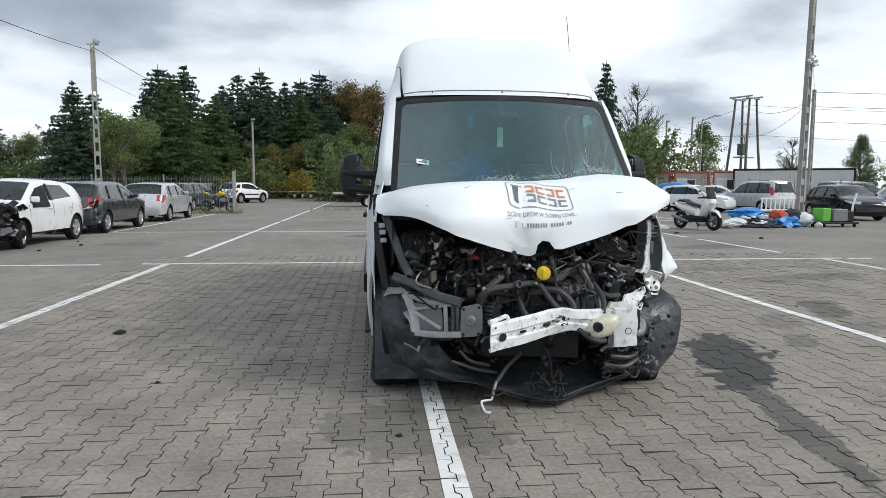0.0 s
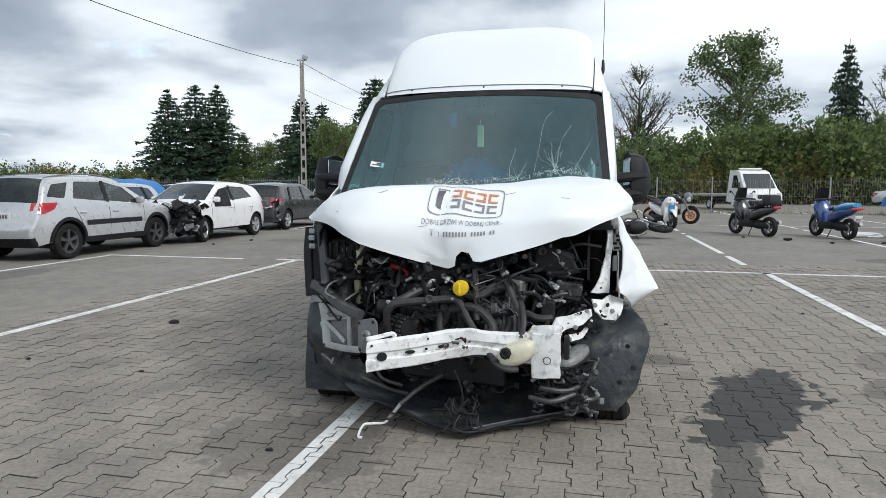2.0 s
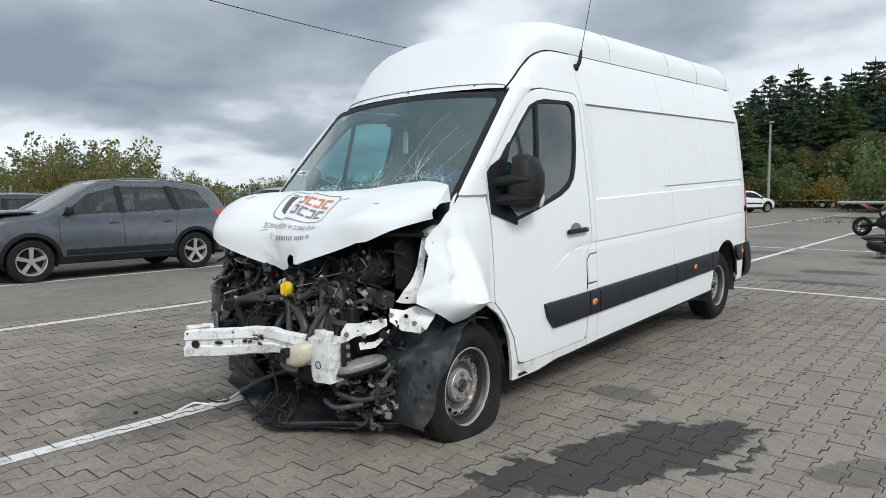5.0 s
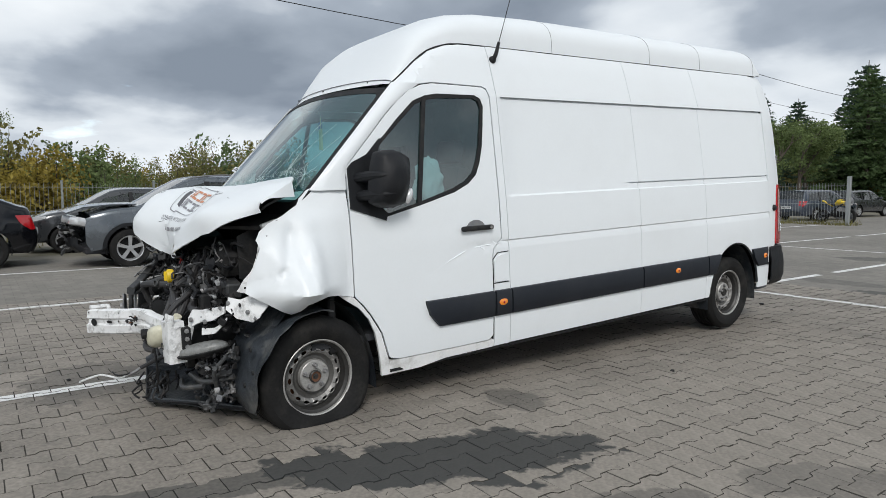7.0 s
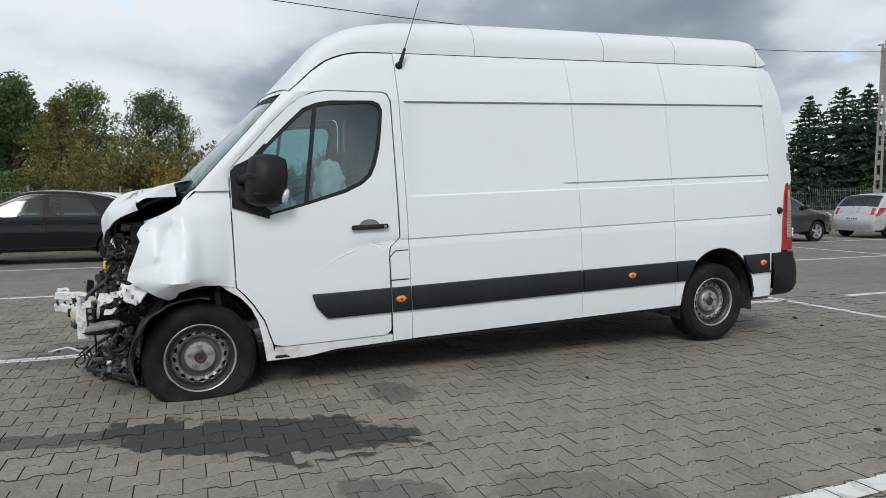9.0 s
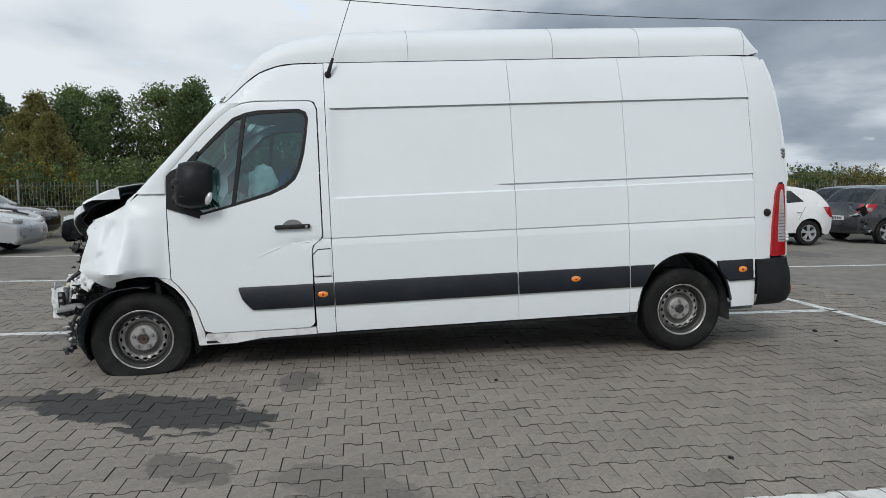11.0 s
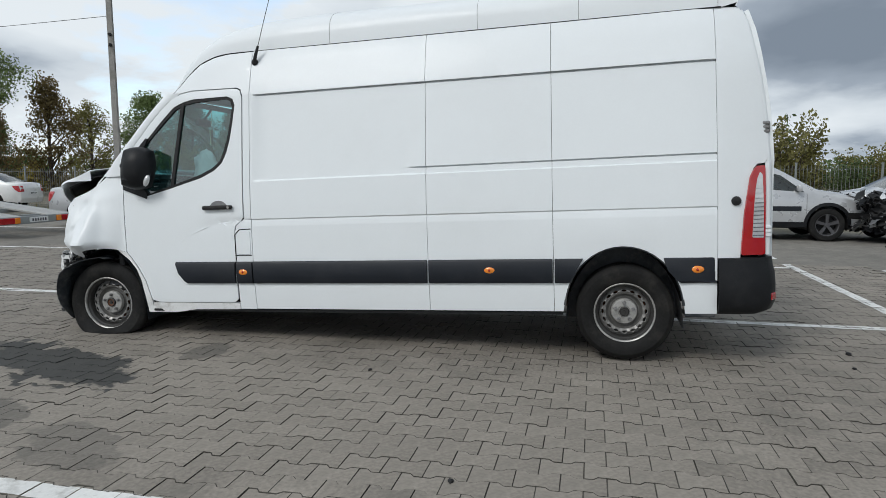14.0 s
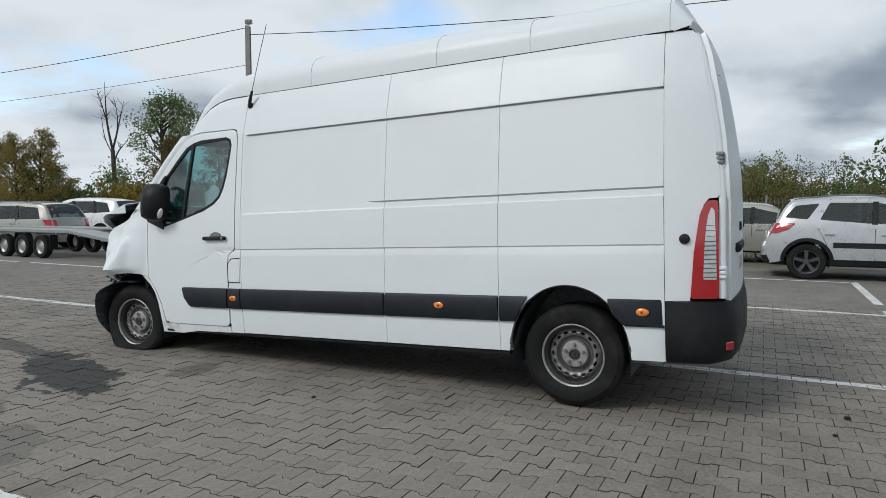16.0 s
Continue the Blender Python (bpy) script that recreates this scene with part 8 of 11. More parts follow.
def make_car(name, label, spec, width, m, colour, wheel="alloy", r=0.31, scale=1.0, clad=False, rails=False, lamp_z=None, steer=0, skip=(), plate=True, group="", crashed=False, tail=(0.16, 0.26), cut=0.0):
    """A car whose front points to -y; its origin lies on the ground under the middle of the wheelbase."""
    S = Shape(spec, width, scale)
    car = thing(name, m, label, "car", group)
    yf = spec["fo"] * scale
    yr = yf + spec["wb"] * scale
    mid = (yf + yr) / 2
    A, sill, rr = r + 0.045, 0.24 if not clad else 0.28, 0.09
    loc = lambda x, y, z: Vector((x, y - mid, z))
    pts, n = S.pts, len(S.pts)
    norm = []
    for i in range(n):
        a, b = Vector(pts[max(i - 1, 0)]), Vector(pts[min(i + 1, n - 1)])
        d = (b - a).normalized()
        norm.append(Vector((d.y, -d.x)))
    # finer outline
    fine = []
    for i in range(n - 1):
        for k in range(4):
            t = k / 4
            p = spline([Vector((*q, 0)) for q in pts], (i + t) / (n - 1))
            p = p.lerp(Vector((*pts[i], 0)).lerp(Vector((*pts[i + 1], 0)), t), 0.35)
            nn = norm[i].lerp(norm[i + 1], t).normalized()
            fine.append((Vector((p.x, p.y)), nn, S.tags[i]))
    fine.append((Vector(pts[-1]), norm[-1], S.tags[-1]))
    # wrapped strip over the car, by surface
    rows = []
    for p, nn, t in fine:
        q = p + nn * rr
        row = []
        xm = S.X(q.x, q.y)
        for a in (0, 30, 60, 90):
            ca, sa = math.cos(radians(a)), math.sin(radians(a))
            e = p + nn * rr * (1 - sa)
            row.append((xm - rr * (1 - ca), e.x, e.y))
        xe = xm - rr
        cr = 0.035
        for k in (0.75, 0.5, 0.25, 0.0):
            e = p - nn * cr * (1 - k * k)
            row.append((xe * k, e.x, e.y))
        rows.append((row + [(-x, y, z) for x, y, z in reversed(row[:-1])], t))
    for tag, nm, mm in (("b", "body", colour), ("k", "lower_bumper", BLACK_PLASTIC if clad else colour), ("w", "windscreen", CAR_GLASS), ("r", "rear_window", CAR_GLASS)):
        bm = bmesh.new()
        for (ra, ta), (rb, _) in zip(rows, rows[1:]):
            k = len(ra)
            for i in range(k - 1):
                edge = i < 3 or i >= k - 4
                use = ta if not (ta in "wr" and edge) else "b"
                if use == tag:
                    bm.faces.new([bm.verts.new(loc(*v)) for v in (ra[i], ra[i + 1], rb[i + 1], rb[i])])
        if not bm.faces:
            bm.free()
            continue
        bmesh.ops.remove_doubles(bm, verts=bm.verts[:], dist=1e-5)
        if tag in skip:
            bm.free()
            continue
        if tag == "b":
            body_bm = bm
        elif tag == "k" and not clad:
            tmp = bpy.data.meshes.new("tmp")
            bm.to_mesh(tmp)
            bm.free()
            body_bm.from_mesh(tmp)
            bpy.data.meshes.remove(tmp)
        else:
            part(nm, bm, mm, car, "", 40)
    # sides with window openings and wheel arches
    inner = [p + nn * rr for p, nn, _ in fine]
    low = [(inner[-1].x, sill)] + arc(yr, r, A, A, 0, 180, 14) + arc(yf, r, A, A, 0, 180, 14) + [(inner[0].x, sill)]
    low = [(y, max(z, sill)) for y, z in low]
    outline = [(v.x, v.y) for v in inner] + low
    clean = []
    for q in outline:
        if not clean or (Vector(q) - Vector(clean[-1])).length > 0.004:
            clean.append(q)
    wins = []
    for b0, t0, t1b, t1 in [(w[0] * scale, w[1] * scale, w[2] * scale, w[3] * scale) for w in spec["win"]]:
        rise = spec.get("rise", 0.0)
        zb = S.belt + 0.01 + rise * (b0 - spec["win"][0][0] * scale)
        zr = S.belt + 0.01 + rise * (t1b - spec["win"][0][0] * scale)
        up = [(y, max(S.top(y) - 0.10, zb + 0.05)) for y in frange(t1, t0, 0.18)]
        wins.append(rounded([(b0, zb), (t1b, zr + 0.01)] + up, 0.03, 2))
    for s in (1, -1):
        f = lambda y, z: loc(s * S.X(y, z), y, z)
        bm = bend(flat(clean, [list(reversed(w)) for w in wins], frange(0.2, S.L - 0.2, 0.25), [0.3, 0.45, 0.62, 0.78, S.belt, S.belt + 0.2, S.belt + 0.35]), f)
        tmp = bpy.data.meshes.new("tmp")
        bm.to_mesh(tmp)
        bm.free()
        body_bm.from_mesh(tmp)
        bpy.data.meshes.remove(tmp)
        for w in wins:
            part("side_window", bend(flat(w, (), [], []), lambda y, z: loc(s * (S.X(y, z) - 0.008), y, z)), CAR_GLASS, car)
        for w0, w1 in zip(spec["win"], spec["win"][1:]):
            if w1[0] - w0[2] < 0.12:
                y0, y1, t0, t1 = w0[2] * scale - 0.012, w1[0] * scale + 0.012, w0[3] * scale - 0.012, w1[1] * scale + 0.012
                zt = S.top((t0 + t1) / 2) - 0.08
                zb = S.belt + spec.get("rise", 0.0) * (y0 - spec["win"][0][0] * scale)
                part("pillar_trim", bend(flat([(y0, zb), (y1, zb + 0.004), (t1, zt), (t0, zt)], (), [], [S.belt + 0.2, S.belt + 0.35]), lambda y, z: loc(s * (S.X(y, z) + 0.004), y, z), 0.004 * s), DULL_BLACK, car)
        # seams, handles, mirror
        ws = spec["win"]
        for y0, y1 in ((ws[0][2] * scale + 0.03, ws[0][2] * scale + 0.03), (ws[0][0] * scale - 0.04, ws[0][0] * scale - 0.04), (min(ws[1][2] * scale + 0.03, yr - A - 0.02 + 0.25), yr - A - 0.05)):
            part("door_seam", tubem([f(y0, S.belt - 0.01) + Vector((s * 0.001, 0, 0)), f((y0 + y1) / 2, 0.7) + Vector((s * 0.001, 0, 0)), f(y1, sill + 0.08) + Vector((s * 0.001, 0, 0))], 0.004, 5, 4), DULL_BLACK, car)
        for y in (ws[0][2] * scale - 0.14, ws[1][2] * scale - 0.16):
            bm = boxm(f(y, S.belt - 0.12) + Vector((s * 0.014, 0, 0)), (0.03, 0.16, 0.03), 0.01)
            part("door_handle", bm, colour, car)
        bm = bmesh.new()
        box(bm, f(ws[0][0] * scale + 0.12, S.belt + 0.09) + Vector((s * 0.09, 0, 0)), (0.17, 0.09, 0.13), 0.03, None, 0, 2)
        part("door_mirror", bm, colour if not clad or colour is P_SILVER else DULL_BLACK, car)
        if clad:
            for yc in (yf, yr):
                bm = grid([[f(yc + (A + k) * math.cos(a), max(r + (A + k) * math.sin(a), sill - 0.02)) + Vector((s * o, 0, 0)) for a in (math.pi * i / 16 for i in range(17))] for k, o in ((-0.002, -0.02), (0.0, 0.012), (0.06, 0.010), (0.065, -0.005))])
                part("arch_moulding", bm, BLACK_PLASTIC, car)
            part("sill_moulding", grid([[f(y, z) + Vector((s * o, 0, 0)) for y in frange(yf + A, yr - A, 0.3)] for z, o in ((sill - 0.02, -0.04), (sill, 0.01), (sill + 0.10, 0.01), (sill + 0.105, -0.004))]), BLACK_PLASTIC, car)
            zm = spec.get("mould", 0.60)
            part("door_moulding", grid([[f(y, z) + Vector((s * o, 0, 0)) for y in frange(yf + A + 0.12, yr - A - 0.04, 0.3)] for z, o in ((zm, -0.002), (zm + 0.01, 0.012), (zm + 0.09, 0.012), (zm + 0.10, -0.002))]), CLADDING, car)
        if rails:
            part("roof_rail", tubem([loc(s * (S.X(y, S.top(y)) - 0.10), y, S.top(y) + h) for y, h in ((spec["win"][0][1] * scale + 0.1, -0.03), (spec["win"][0][1] * scale + 0.3, 0.03), ((spec["win"][0][1] + spec["win"][-1][3]) / 2 * scale, 0.045), (spec["win"][-1][3] * scale - 0.1, 0.03), (spec["win"][-1][3] * scale + 0.08, -0.03))], 0.016, 6), GREY_PLASTIC, car)
        # lamps wrap the corners
        lz = lamp_z or S.belt - 0.13
        if "head" not in skip:
            part("headlight", bend(flat(rounded([(0.06, lz - 0.14), (0.46, lz - 0.03), (0.48, lz + 0.03), (0.20, lz + 0.0)], 0.03, 2), (), [0.2, 0.3], []), lambda y, z: loc(s * (S.X(y, z) + 0.012), y, z), 0.03 * s), CLEAR_LENS, car)
            part("headlight", boxm(loc(s * (S.hw - 0.30), 0.075 + 0.02, lz - 0.09), (0.30, 0.10, 0.12), 0.03, Matrix.Rotation(radians(s * 16), 4, "Z"), 2), CLEAR_LENS, car)
        th = tail[1]
        k0 = pts[-7:]
        rear = lambda z: lerp(-z, [-p[1] for p in k0], [p[0] for p in k0])

        def wrap(y, z):
            """Just outside the rounded rear corner."""
            u = min(max((y - rear(z) + rr) / rr, 0.0), 0.97)
            return loc(s * (S.X(min(y, rear(z) - rr), z) - rr * (1 - math.sqrt(1 - u * u)) + 0.010), y + 0.008 * u, z)
        a, b = lz - th * 0.5, lz + th * 0.5
        long = spec.get("lamp", 0.24)
        out = rounded([(rear(lz) - long * 0.8, lz - th * 0.1), (rear(a) - long * 0.35, a), (rear(a) - 0.01, a), (rear(b) - 0.01, b), (rear(b) - long, b)], 0.02, 2)
        part("tail_light", bend(flat(out, (), [rear(lz) - q for q in (0.15, 0.09, 0.07, 0.05, 0.035, 0.02)], [lz]), wrap, 0.02 * s), RED_LENS, car)
        part("tail_light", boxm(loc(s * (S.hw - 0.235), rear(lz) - 0.045, lz), (tail[0], 0.10, th), 0.03, Matrix.Rotation(radians(-s * 10), 4, "Z") @ Matrix.Rotation(radians(math.degrees(math.atan2(rear(a) - rear(b), th))), 4, "X"), 2), RED_LENS, car)
        for y in (yf, yr):
            car_wheel(car, s * (S.hw - 0.115), y - mid, r, wheel, steer if y == yf else 0)
            bm = grid([[loc(s * x, y + (A + 0.004) * math.cos(a), r + (A + 0.004) * math.sin(a)) for a in (math.pi * (i / 14 * 1.2 - 0.1) for i in range(15))] for x in (S.hw - 0.03, S.hw - 0.36)])
            part("wheel_well", bm, DULL_BLACK, car)
    if cut:
        gone = [f for f in body_bm.faces if f.calc_center_median().y < cut - mid and f.calc_center_median().z < S.belt - 0.06]
        bmesh.ops.delete(body_bm, geom=gone, context="FACES")
    part("body", body_bm, colour, car, "", 42)
    # inside: floor, seats, dashboard
    bm = bmesh.new()
    box(bm, loc(0, mid, 0.30), (S.hw * 1.5, S.L * 0.92, 0.12), 0.02)
    box(bm, loc(0, mid - 0.2, 0.5), (S.hw * 1.3, 1.9, 0.2), 0.02)
    box(bm, loc(0, spec["win"][0][0] * scale - 0.02, S.belt - 0.12), (S.hw * 1.6, 0.45, 0.22), 0.05)
    for y, k in ((spec["win"][0][2] * scale - 0.12, 2), (spec["win"][1][2] * scale - 0.10, 3)):
        for i in range(k):
            x = (i - (k - 1) / 2) * (0.68 if k == 2 else 0.44)
            box(bm, loc(x, y, 0.80), (0.44, 0.13, 0.6), 0.05, Matrix.Rotation(radians(-14), 4, "X"))
            box(bm, loc(x, y + 0.10, 1.17), (0.24, 0.08, 0.15), 0.03, Matrix.Rotation(radians(-12), 4, "X"))
    part("interior", bm, FABRIC, car)
    if plate and not crashed:
        zp = spec.get("plate", 0.62)
        yp = lerp(-zp, [-p[1] for p in pts[-7:]], [p[0] for p in pts[-7:]])
        bm = boxm(loc(0, yp + 0.040, zp), (0.52, 0.02, 0.115), 0.004)
        pl = part("number_plate", bm, PLATE, car)
        bm = bmesh.new()
        for i in range(7):
            box(bm, loc(-0.18 + i * 0.06, yp + 0.052, zp), (0.036, 0.004, 0.06), 0)
        part("plate_mark", bm, INK, pl)
    if "head" not in skip:
        bm = boxm(loc(0, 0.02, 0.50), (0.9, 0.06, 0.14), 0.02)
        part("grille", bm, DULL_BLACK, car)
        bm = boxm(loc(0, -0.012, 0.47), (0.50, 0.02, 0.11), 0.004)
        pl = part("number_plate", bm, PLATE, car)
        bm = bmesh.new()
        for i in range(7):
            box(bm, loc(-0.18 + i * 0.06, -0.024, 0.47), (0.036, 0.004, 0.06), 0)
        part("plate_mark", bm, INK, pl)
    return car, S, loc


def crumple(car, loc, x0, x1, y0, y1, z0, z1, count, seed, mats, big=0.22):
    """Torn pieces of bodywork: bent sheets and rods."""
    rng = random.Random(seed)
    for i in range(count):
        c = Vector((rng.uniform(x0, x1), rng.uniform(y0, y1), rng.uniform(z0, z1)))
        k = rng.uniform(0.3, 1) * big
        rot = Euler((rng.uniform(-1, 1), rng.uniform(-1, 1), rng.uniform(-1.5, 1.5))).to_matrix()
        rows = [[loc(*(c + rot @ Vector((u * k, v * k * 0.6, 0.25 * k * noise.noise(Vector((u * 2 + i, v * 2, seed))))))) for u in (-0.5, -0.2, 0.15, 0.5)] for v in (-0.5, 0.0, 0.5)]
        part("torn_panel", grid(rows, 0.004), rng.choice(mats), car, "", 25)


ROW_X = -7.88


def parked(y, x=ROW_X, face=1, turn=0.0):
    """face 1: front towards -y."""
    return pose(x, y, 0, 0, 0, (0 if face > 0 else 180) + turn)


# the row along the fence
sv, S, loc = make_car("suv", "silver compact SUV with black arch mouldings and a tow bar", SUV, 1.755, parked(12.45, x=-8.02, face=-1), P_SILVER, "dark", 0.335, clad=True, rails=True, lamp_z=0.95, tail=(0.14, 0.20))
part("tow_bar", tubem([loc(0, 3.9, 0.30), loc(0, 4.12, 0.30), loc(0, 4.20, 0.33), loc(0, 4.22, 0.40)], 0.018, 8, 4), DULL_BLACK, sv)
part("tow_ball", boxm(loc(0, 4.22, 0.43), (0.055, 0.055, 0.055), 0.02, None, 2), DULL_BLACK, sv)
qa, S, loc = make_car("suv", "grey metallic SUV without a front bumper, its bonnet lifted", BIGSUV, 1.78, parked(7.05, x=-7.74), P_GREY, "alloy", 0.345, clad=True, rails=True, skip=("head",), lamp_z=0.98, crashed=True, cut=0.24)
crumple(qa, loc, -0.75, 0.75, -0.12, 0.25, 0.25, 0.75, 34, 3, [DULL_BLACK, DULL_BLACK, BLACK_PLASTIC, ALU, GREY_PLASTIC])
bm = grid([[loc(x, y, z + 0.03 * math.cos(x * 2)) for x in frange(-0.72, 0.72, 0.24)] for y, z in ((-0.08, 0.98), (0.2, 1.08), (0.6, 1.12), (1.05, 1.13))], 0.02)
part("bonnet", bm, P_GREY, qa, "lifted dented bonnet")
for s in (1, -1):
    part("headlight", boxm(loc(s * 0.62, 0.20, 0.80), (0.30, 0.42, 0.16), 0.05, Matrix.Rotation(radians(s * 25), 4, "Z") @ Matrix.Rotation(radians(-14), 4, "X"), 2), CLEAR_LENS, qa)
wh, S, loc = make_car("hatchback", "white hatchback with a crushed front and dented doors", ROUND, 1.70, parked(16.25, x=-7.62), P_WHITE, "twin", 0.305, scale=1.0, skip=("head",), crashed=True, steer=14, cut=0.62)
crumple(wh, loc, -0.84, 0.84, -0.15, 0.60, 0.20, 0.88, 150, 9, [DULL_BLACK, DULL_BLACK, DULL_BLACK, BLACK_PLASTIC, ALU, GREY_PLASTIC], 0.36)
crumple(wh, loc, 0.60, 0.88, -0.10, 0.75, 0.25, 0.95, 44, 29, [DULL_BLACK, DULL_BLACK, BLACK_PLASTIC, P_WHITE], 0.34)
crumple(wh, loc, 0.2, 0.86, 0.2, 1.1, 0.6, 1.1, 16, 19, [DULL_BLACK, P_WHITE], 0.34)
for k in range(7):
    part("bin_liner", grid([[loc(S.X(y, z) + 0.012 + 0.025 * bumps(y, z, k, 7), y, z) for y in frange(1.20 + k * 0.1, 1.36 + k * 0.1, 0.04)] for z in frange(0.84, min(S.top(1.28 + k * 0.1) - 0.12, 1.36), 0.07)], 0.002), DULL_BLACK, wh, "black plastic sheet taped over the door window")
dk, S, loc = make_car("hatchback", "dark grey hatchback with a smashed rear corner", HATCH, 1.73, parked(21.0, x=-7.75, face=-1), P_DARK, "alloy", 0.31, scale=1.04, lamp_z=0.85)
crumple(dk, loc, -0.9, -0.2, 3.85, 4.2, 0.3, 0.95, 22, 5, [DULL_BLACK, P_DARK, BLACK_PLASTIC, CLEAR_LENS], 0.28)
make_car("hatchback", "silver three-door hatchback with a damaged wing", HATCH, 1.695, parked(27.1, face=-1), P_SILVER, "cap", 0.30, scale=1.04, lamp_z=0.84)
make_car("estate_car", "dark blue estate car parked behind the fence", ESTATE, 1.76, parked(37.5, x=-9.6, face=-1, turn=-8), P_GREEN, "alloy", 0.31)
make_car("estate_car", "dark grey estate car in a row", ESTATE, 1.76, parked(44.5, x=-10.6, face=-1, turn=-6), P_DARK, "cap", 0.31)
make_car("pickup", "white off-road car at the end of the row", SUV, 1.76, parked(52, x=-9.5, face=-1, turn=-30), P_WHITE, "alloy", 0.35, clad=True)
make_car("hatchback", "black five-door hatchback on steel wheels", CIVIC, 1.765, parked(2.25, x=-8.75), P_BLACK, "black", 0.315)
make_car("saloon", "silver saloon parked beside the line", SEDAN, 1.74, parked(-2.65, x=-8.0, face=-1), P_SILVER, "alloy", 0.305)
# second row
make_car("estate_car", "white estate car with its rear seen past a black one", ESTATE, 1.76, parked(1.5, x=-12.3), P_WHITE, "alloy", 0.31)
make_car("hatchback", "dark grey hatchback behind the SUV", HATCH, 1.70, parked(6.3, x=-11.4), P_DARK, "alloy", 0.30, scale=1.03)
make_car("hatchback", "greenish silver hatchback between two rows", HATCH, 1.70, parked(10.3, x=-11.3, face=-1), P_BEIGE, "cap", 0.30)
make_car("hatchback", "silver hatchback with a blue sheet over its rear", HATCH, 1.70, parked(17.1, x=-11.5, face=1), P_SILVER, "alloy", 0.30)
make_car("saloon", "black estate parked in the second row", ESTATE, 1.74, parked(-4.2, x=-12.4, face=-1), P_BLACK, "alloy", 0.31)
make_car("hatchback", "grey hatchback with a dented front wing", HATCH, 1.70, parked(23.0, x=-11.2, face=-1, turn=4), P_GREY, "alloy", 0.30)
make_car("hatchback", "pale blue hatchback in the second row", HATCH, 1.70, parked(24.5, x=-13.2, face=-1, turn=4), P_SILVER, "alloy", 0.30, scale=1.05)
# by the trailer
make_car("estate_car", "beige estate car behind the trailer", ESTATE, 1.78, parked(-11.7, x=-6.1, face=1, turn=14), P_BEIGE, "cap", 0.31, rails=True)
make_car("suv", "white SUV with tall red tail lamps", BIGSUV, 1.82, parked(-12.8, x=-9.5, face=1, turn=14), P_WHITE, "alloy", 0.35, tail=(0.12, 0.45))
make_car("estate_car", "dark grey car behind the trailer", ESTATE, 1.78, parked(-18.0, x=-8.6, face=1, turn=10), P_DARK, "cap", 0.31)
make_car("saloon", "white saloon beyond the trailer", SEDAN, 1.76, parked(-15.5, x=-14.5, face=1, turn=14), P_WHITE, "alloy", 0.31)
# across the lot
make_car("hatchback", "white hatchback with a blue sheet over its rear", HATCH, 1.70, pose(17.9, 34.6, 0, 0, 0, 38), P_WHITE, "alloy", 0.30)
make_car("people_carrier", "silver people carrier seen from behind", MPV, 1.70, pose(21.4, 34.3, 0, 0, 0, 187), P_SILVER, "alloy", 0.30, rails=True, tail=(0.10, 0.42), lamp_z=1.12)
make_car("hatchback", "black small hatchback with dull headlights", HATCH, 1.69, pose(20.6, 26.6, 0, 0, 0, -8), P_BLACK, "cap", 0.30, scale=0.96)
make_car("people_carrier", "dark grey people carrier", MPV, 1.80, pose(28.9, 36.6, 0, 0, 0, 100), P_GREY, "alloy", 0.32, scale=1.12)
make_car("hatchback", "blue hatchback by the containers", HATCH, 1.70, pose(25.6, 28.0, 0, 0, 0, 70), P_BLUE, "alloy", 0.30)
make_car("saloon", "white saloon beside the sheeted car", SEDAN, 1.76, pose(22.3, 40.0, 0, 0, 0, 60), P_WHITE, "alloy", 0.31)
make_car("saloon", "silver saloon in the far compound", SEDAN, 1.76, pose(24.0, 52.0, 0, 0, 0, 70), P_SILVER, "alloy", 0.31)
make_car("saloon", "dark saloon in the far compound", SEDAN, 1.76, pose(27.5, 51.0, 0, 0, 0, 75), P_DARK, "alloy", 0.31)
make_car("estate_car", "dark estate in the far compound", ESTATE, 1.76, pose(31.0, 54.0, 0, 0, 0, 75), P_GREEN, "alloy", 0.31)


def sheet_over(seed, m, size, label):
    """A sagging blue tarpaulin."""
    sx, sy, h = size
    k = 18
    rows = []
    for i in range(k + 1):
        u = -1 + 2 * i / k
        row = []
        for j in range(k + 1):
            v = -1 + 2 * j / k
            d = max(abs(u) ** 3, abs(v) ** 3)
            row.append(m @ Vector((u * sx * (1 - 0.08 * d), v * sy, h * (1 - 0.72 * d ** 1.4) + 0.06 * bumps(u, v, seed, 3) + 0.03 * bumps(u, v, seed, 9) + 0.02)))
        rows.append(row)
    return solo("tarpaulin", grid(rows, 0.006), TARP, label, "tarpaulin", smooth=60)


TARP = mat("blue_tarpaulin", (0.025, 0.17, 0.45), 0.45, vary=0.15, bump=0.3, scale=3)
sheet_over(1.3, pose(-11.5, 18.2, 0, 0, 0, 0), (0.95, 1.3, 1.52), "blue tarpaulin draped over a parked hatchback")
sheet_over(4.3, pose(17.25, 35.5, 0, 0, 0, 38), (0.95, 1.2, 1.54), "blue tarpaulin draped over the rear of a white hatchback")

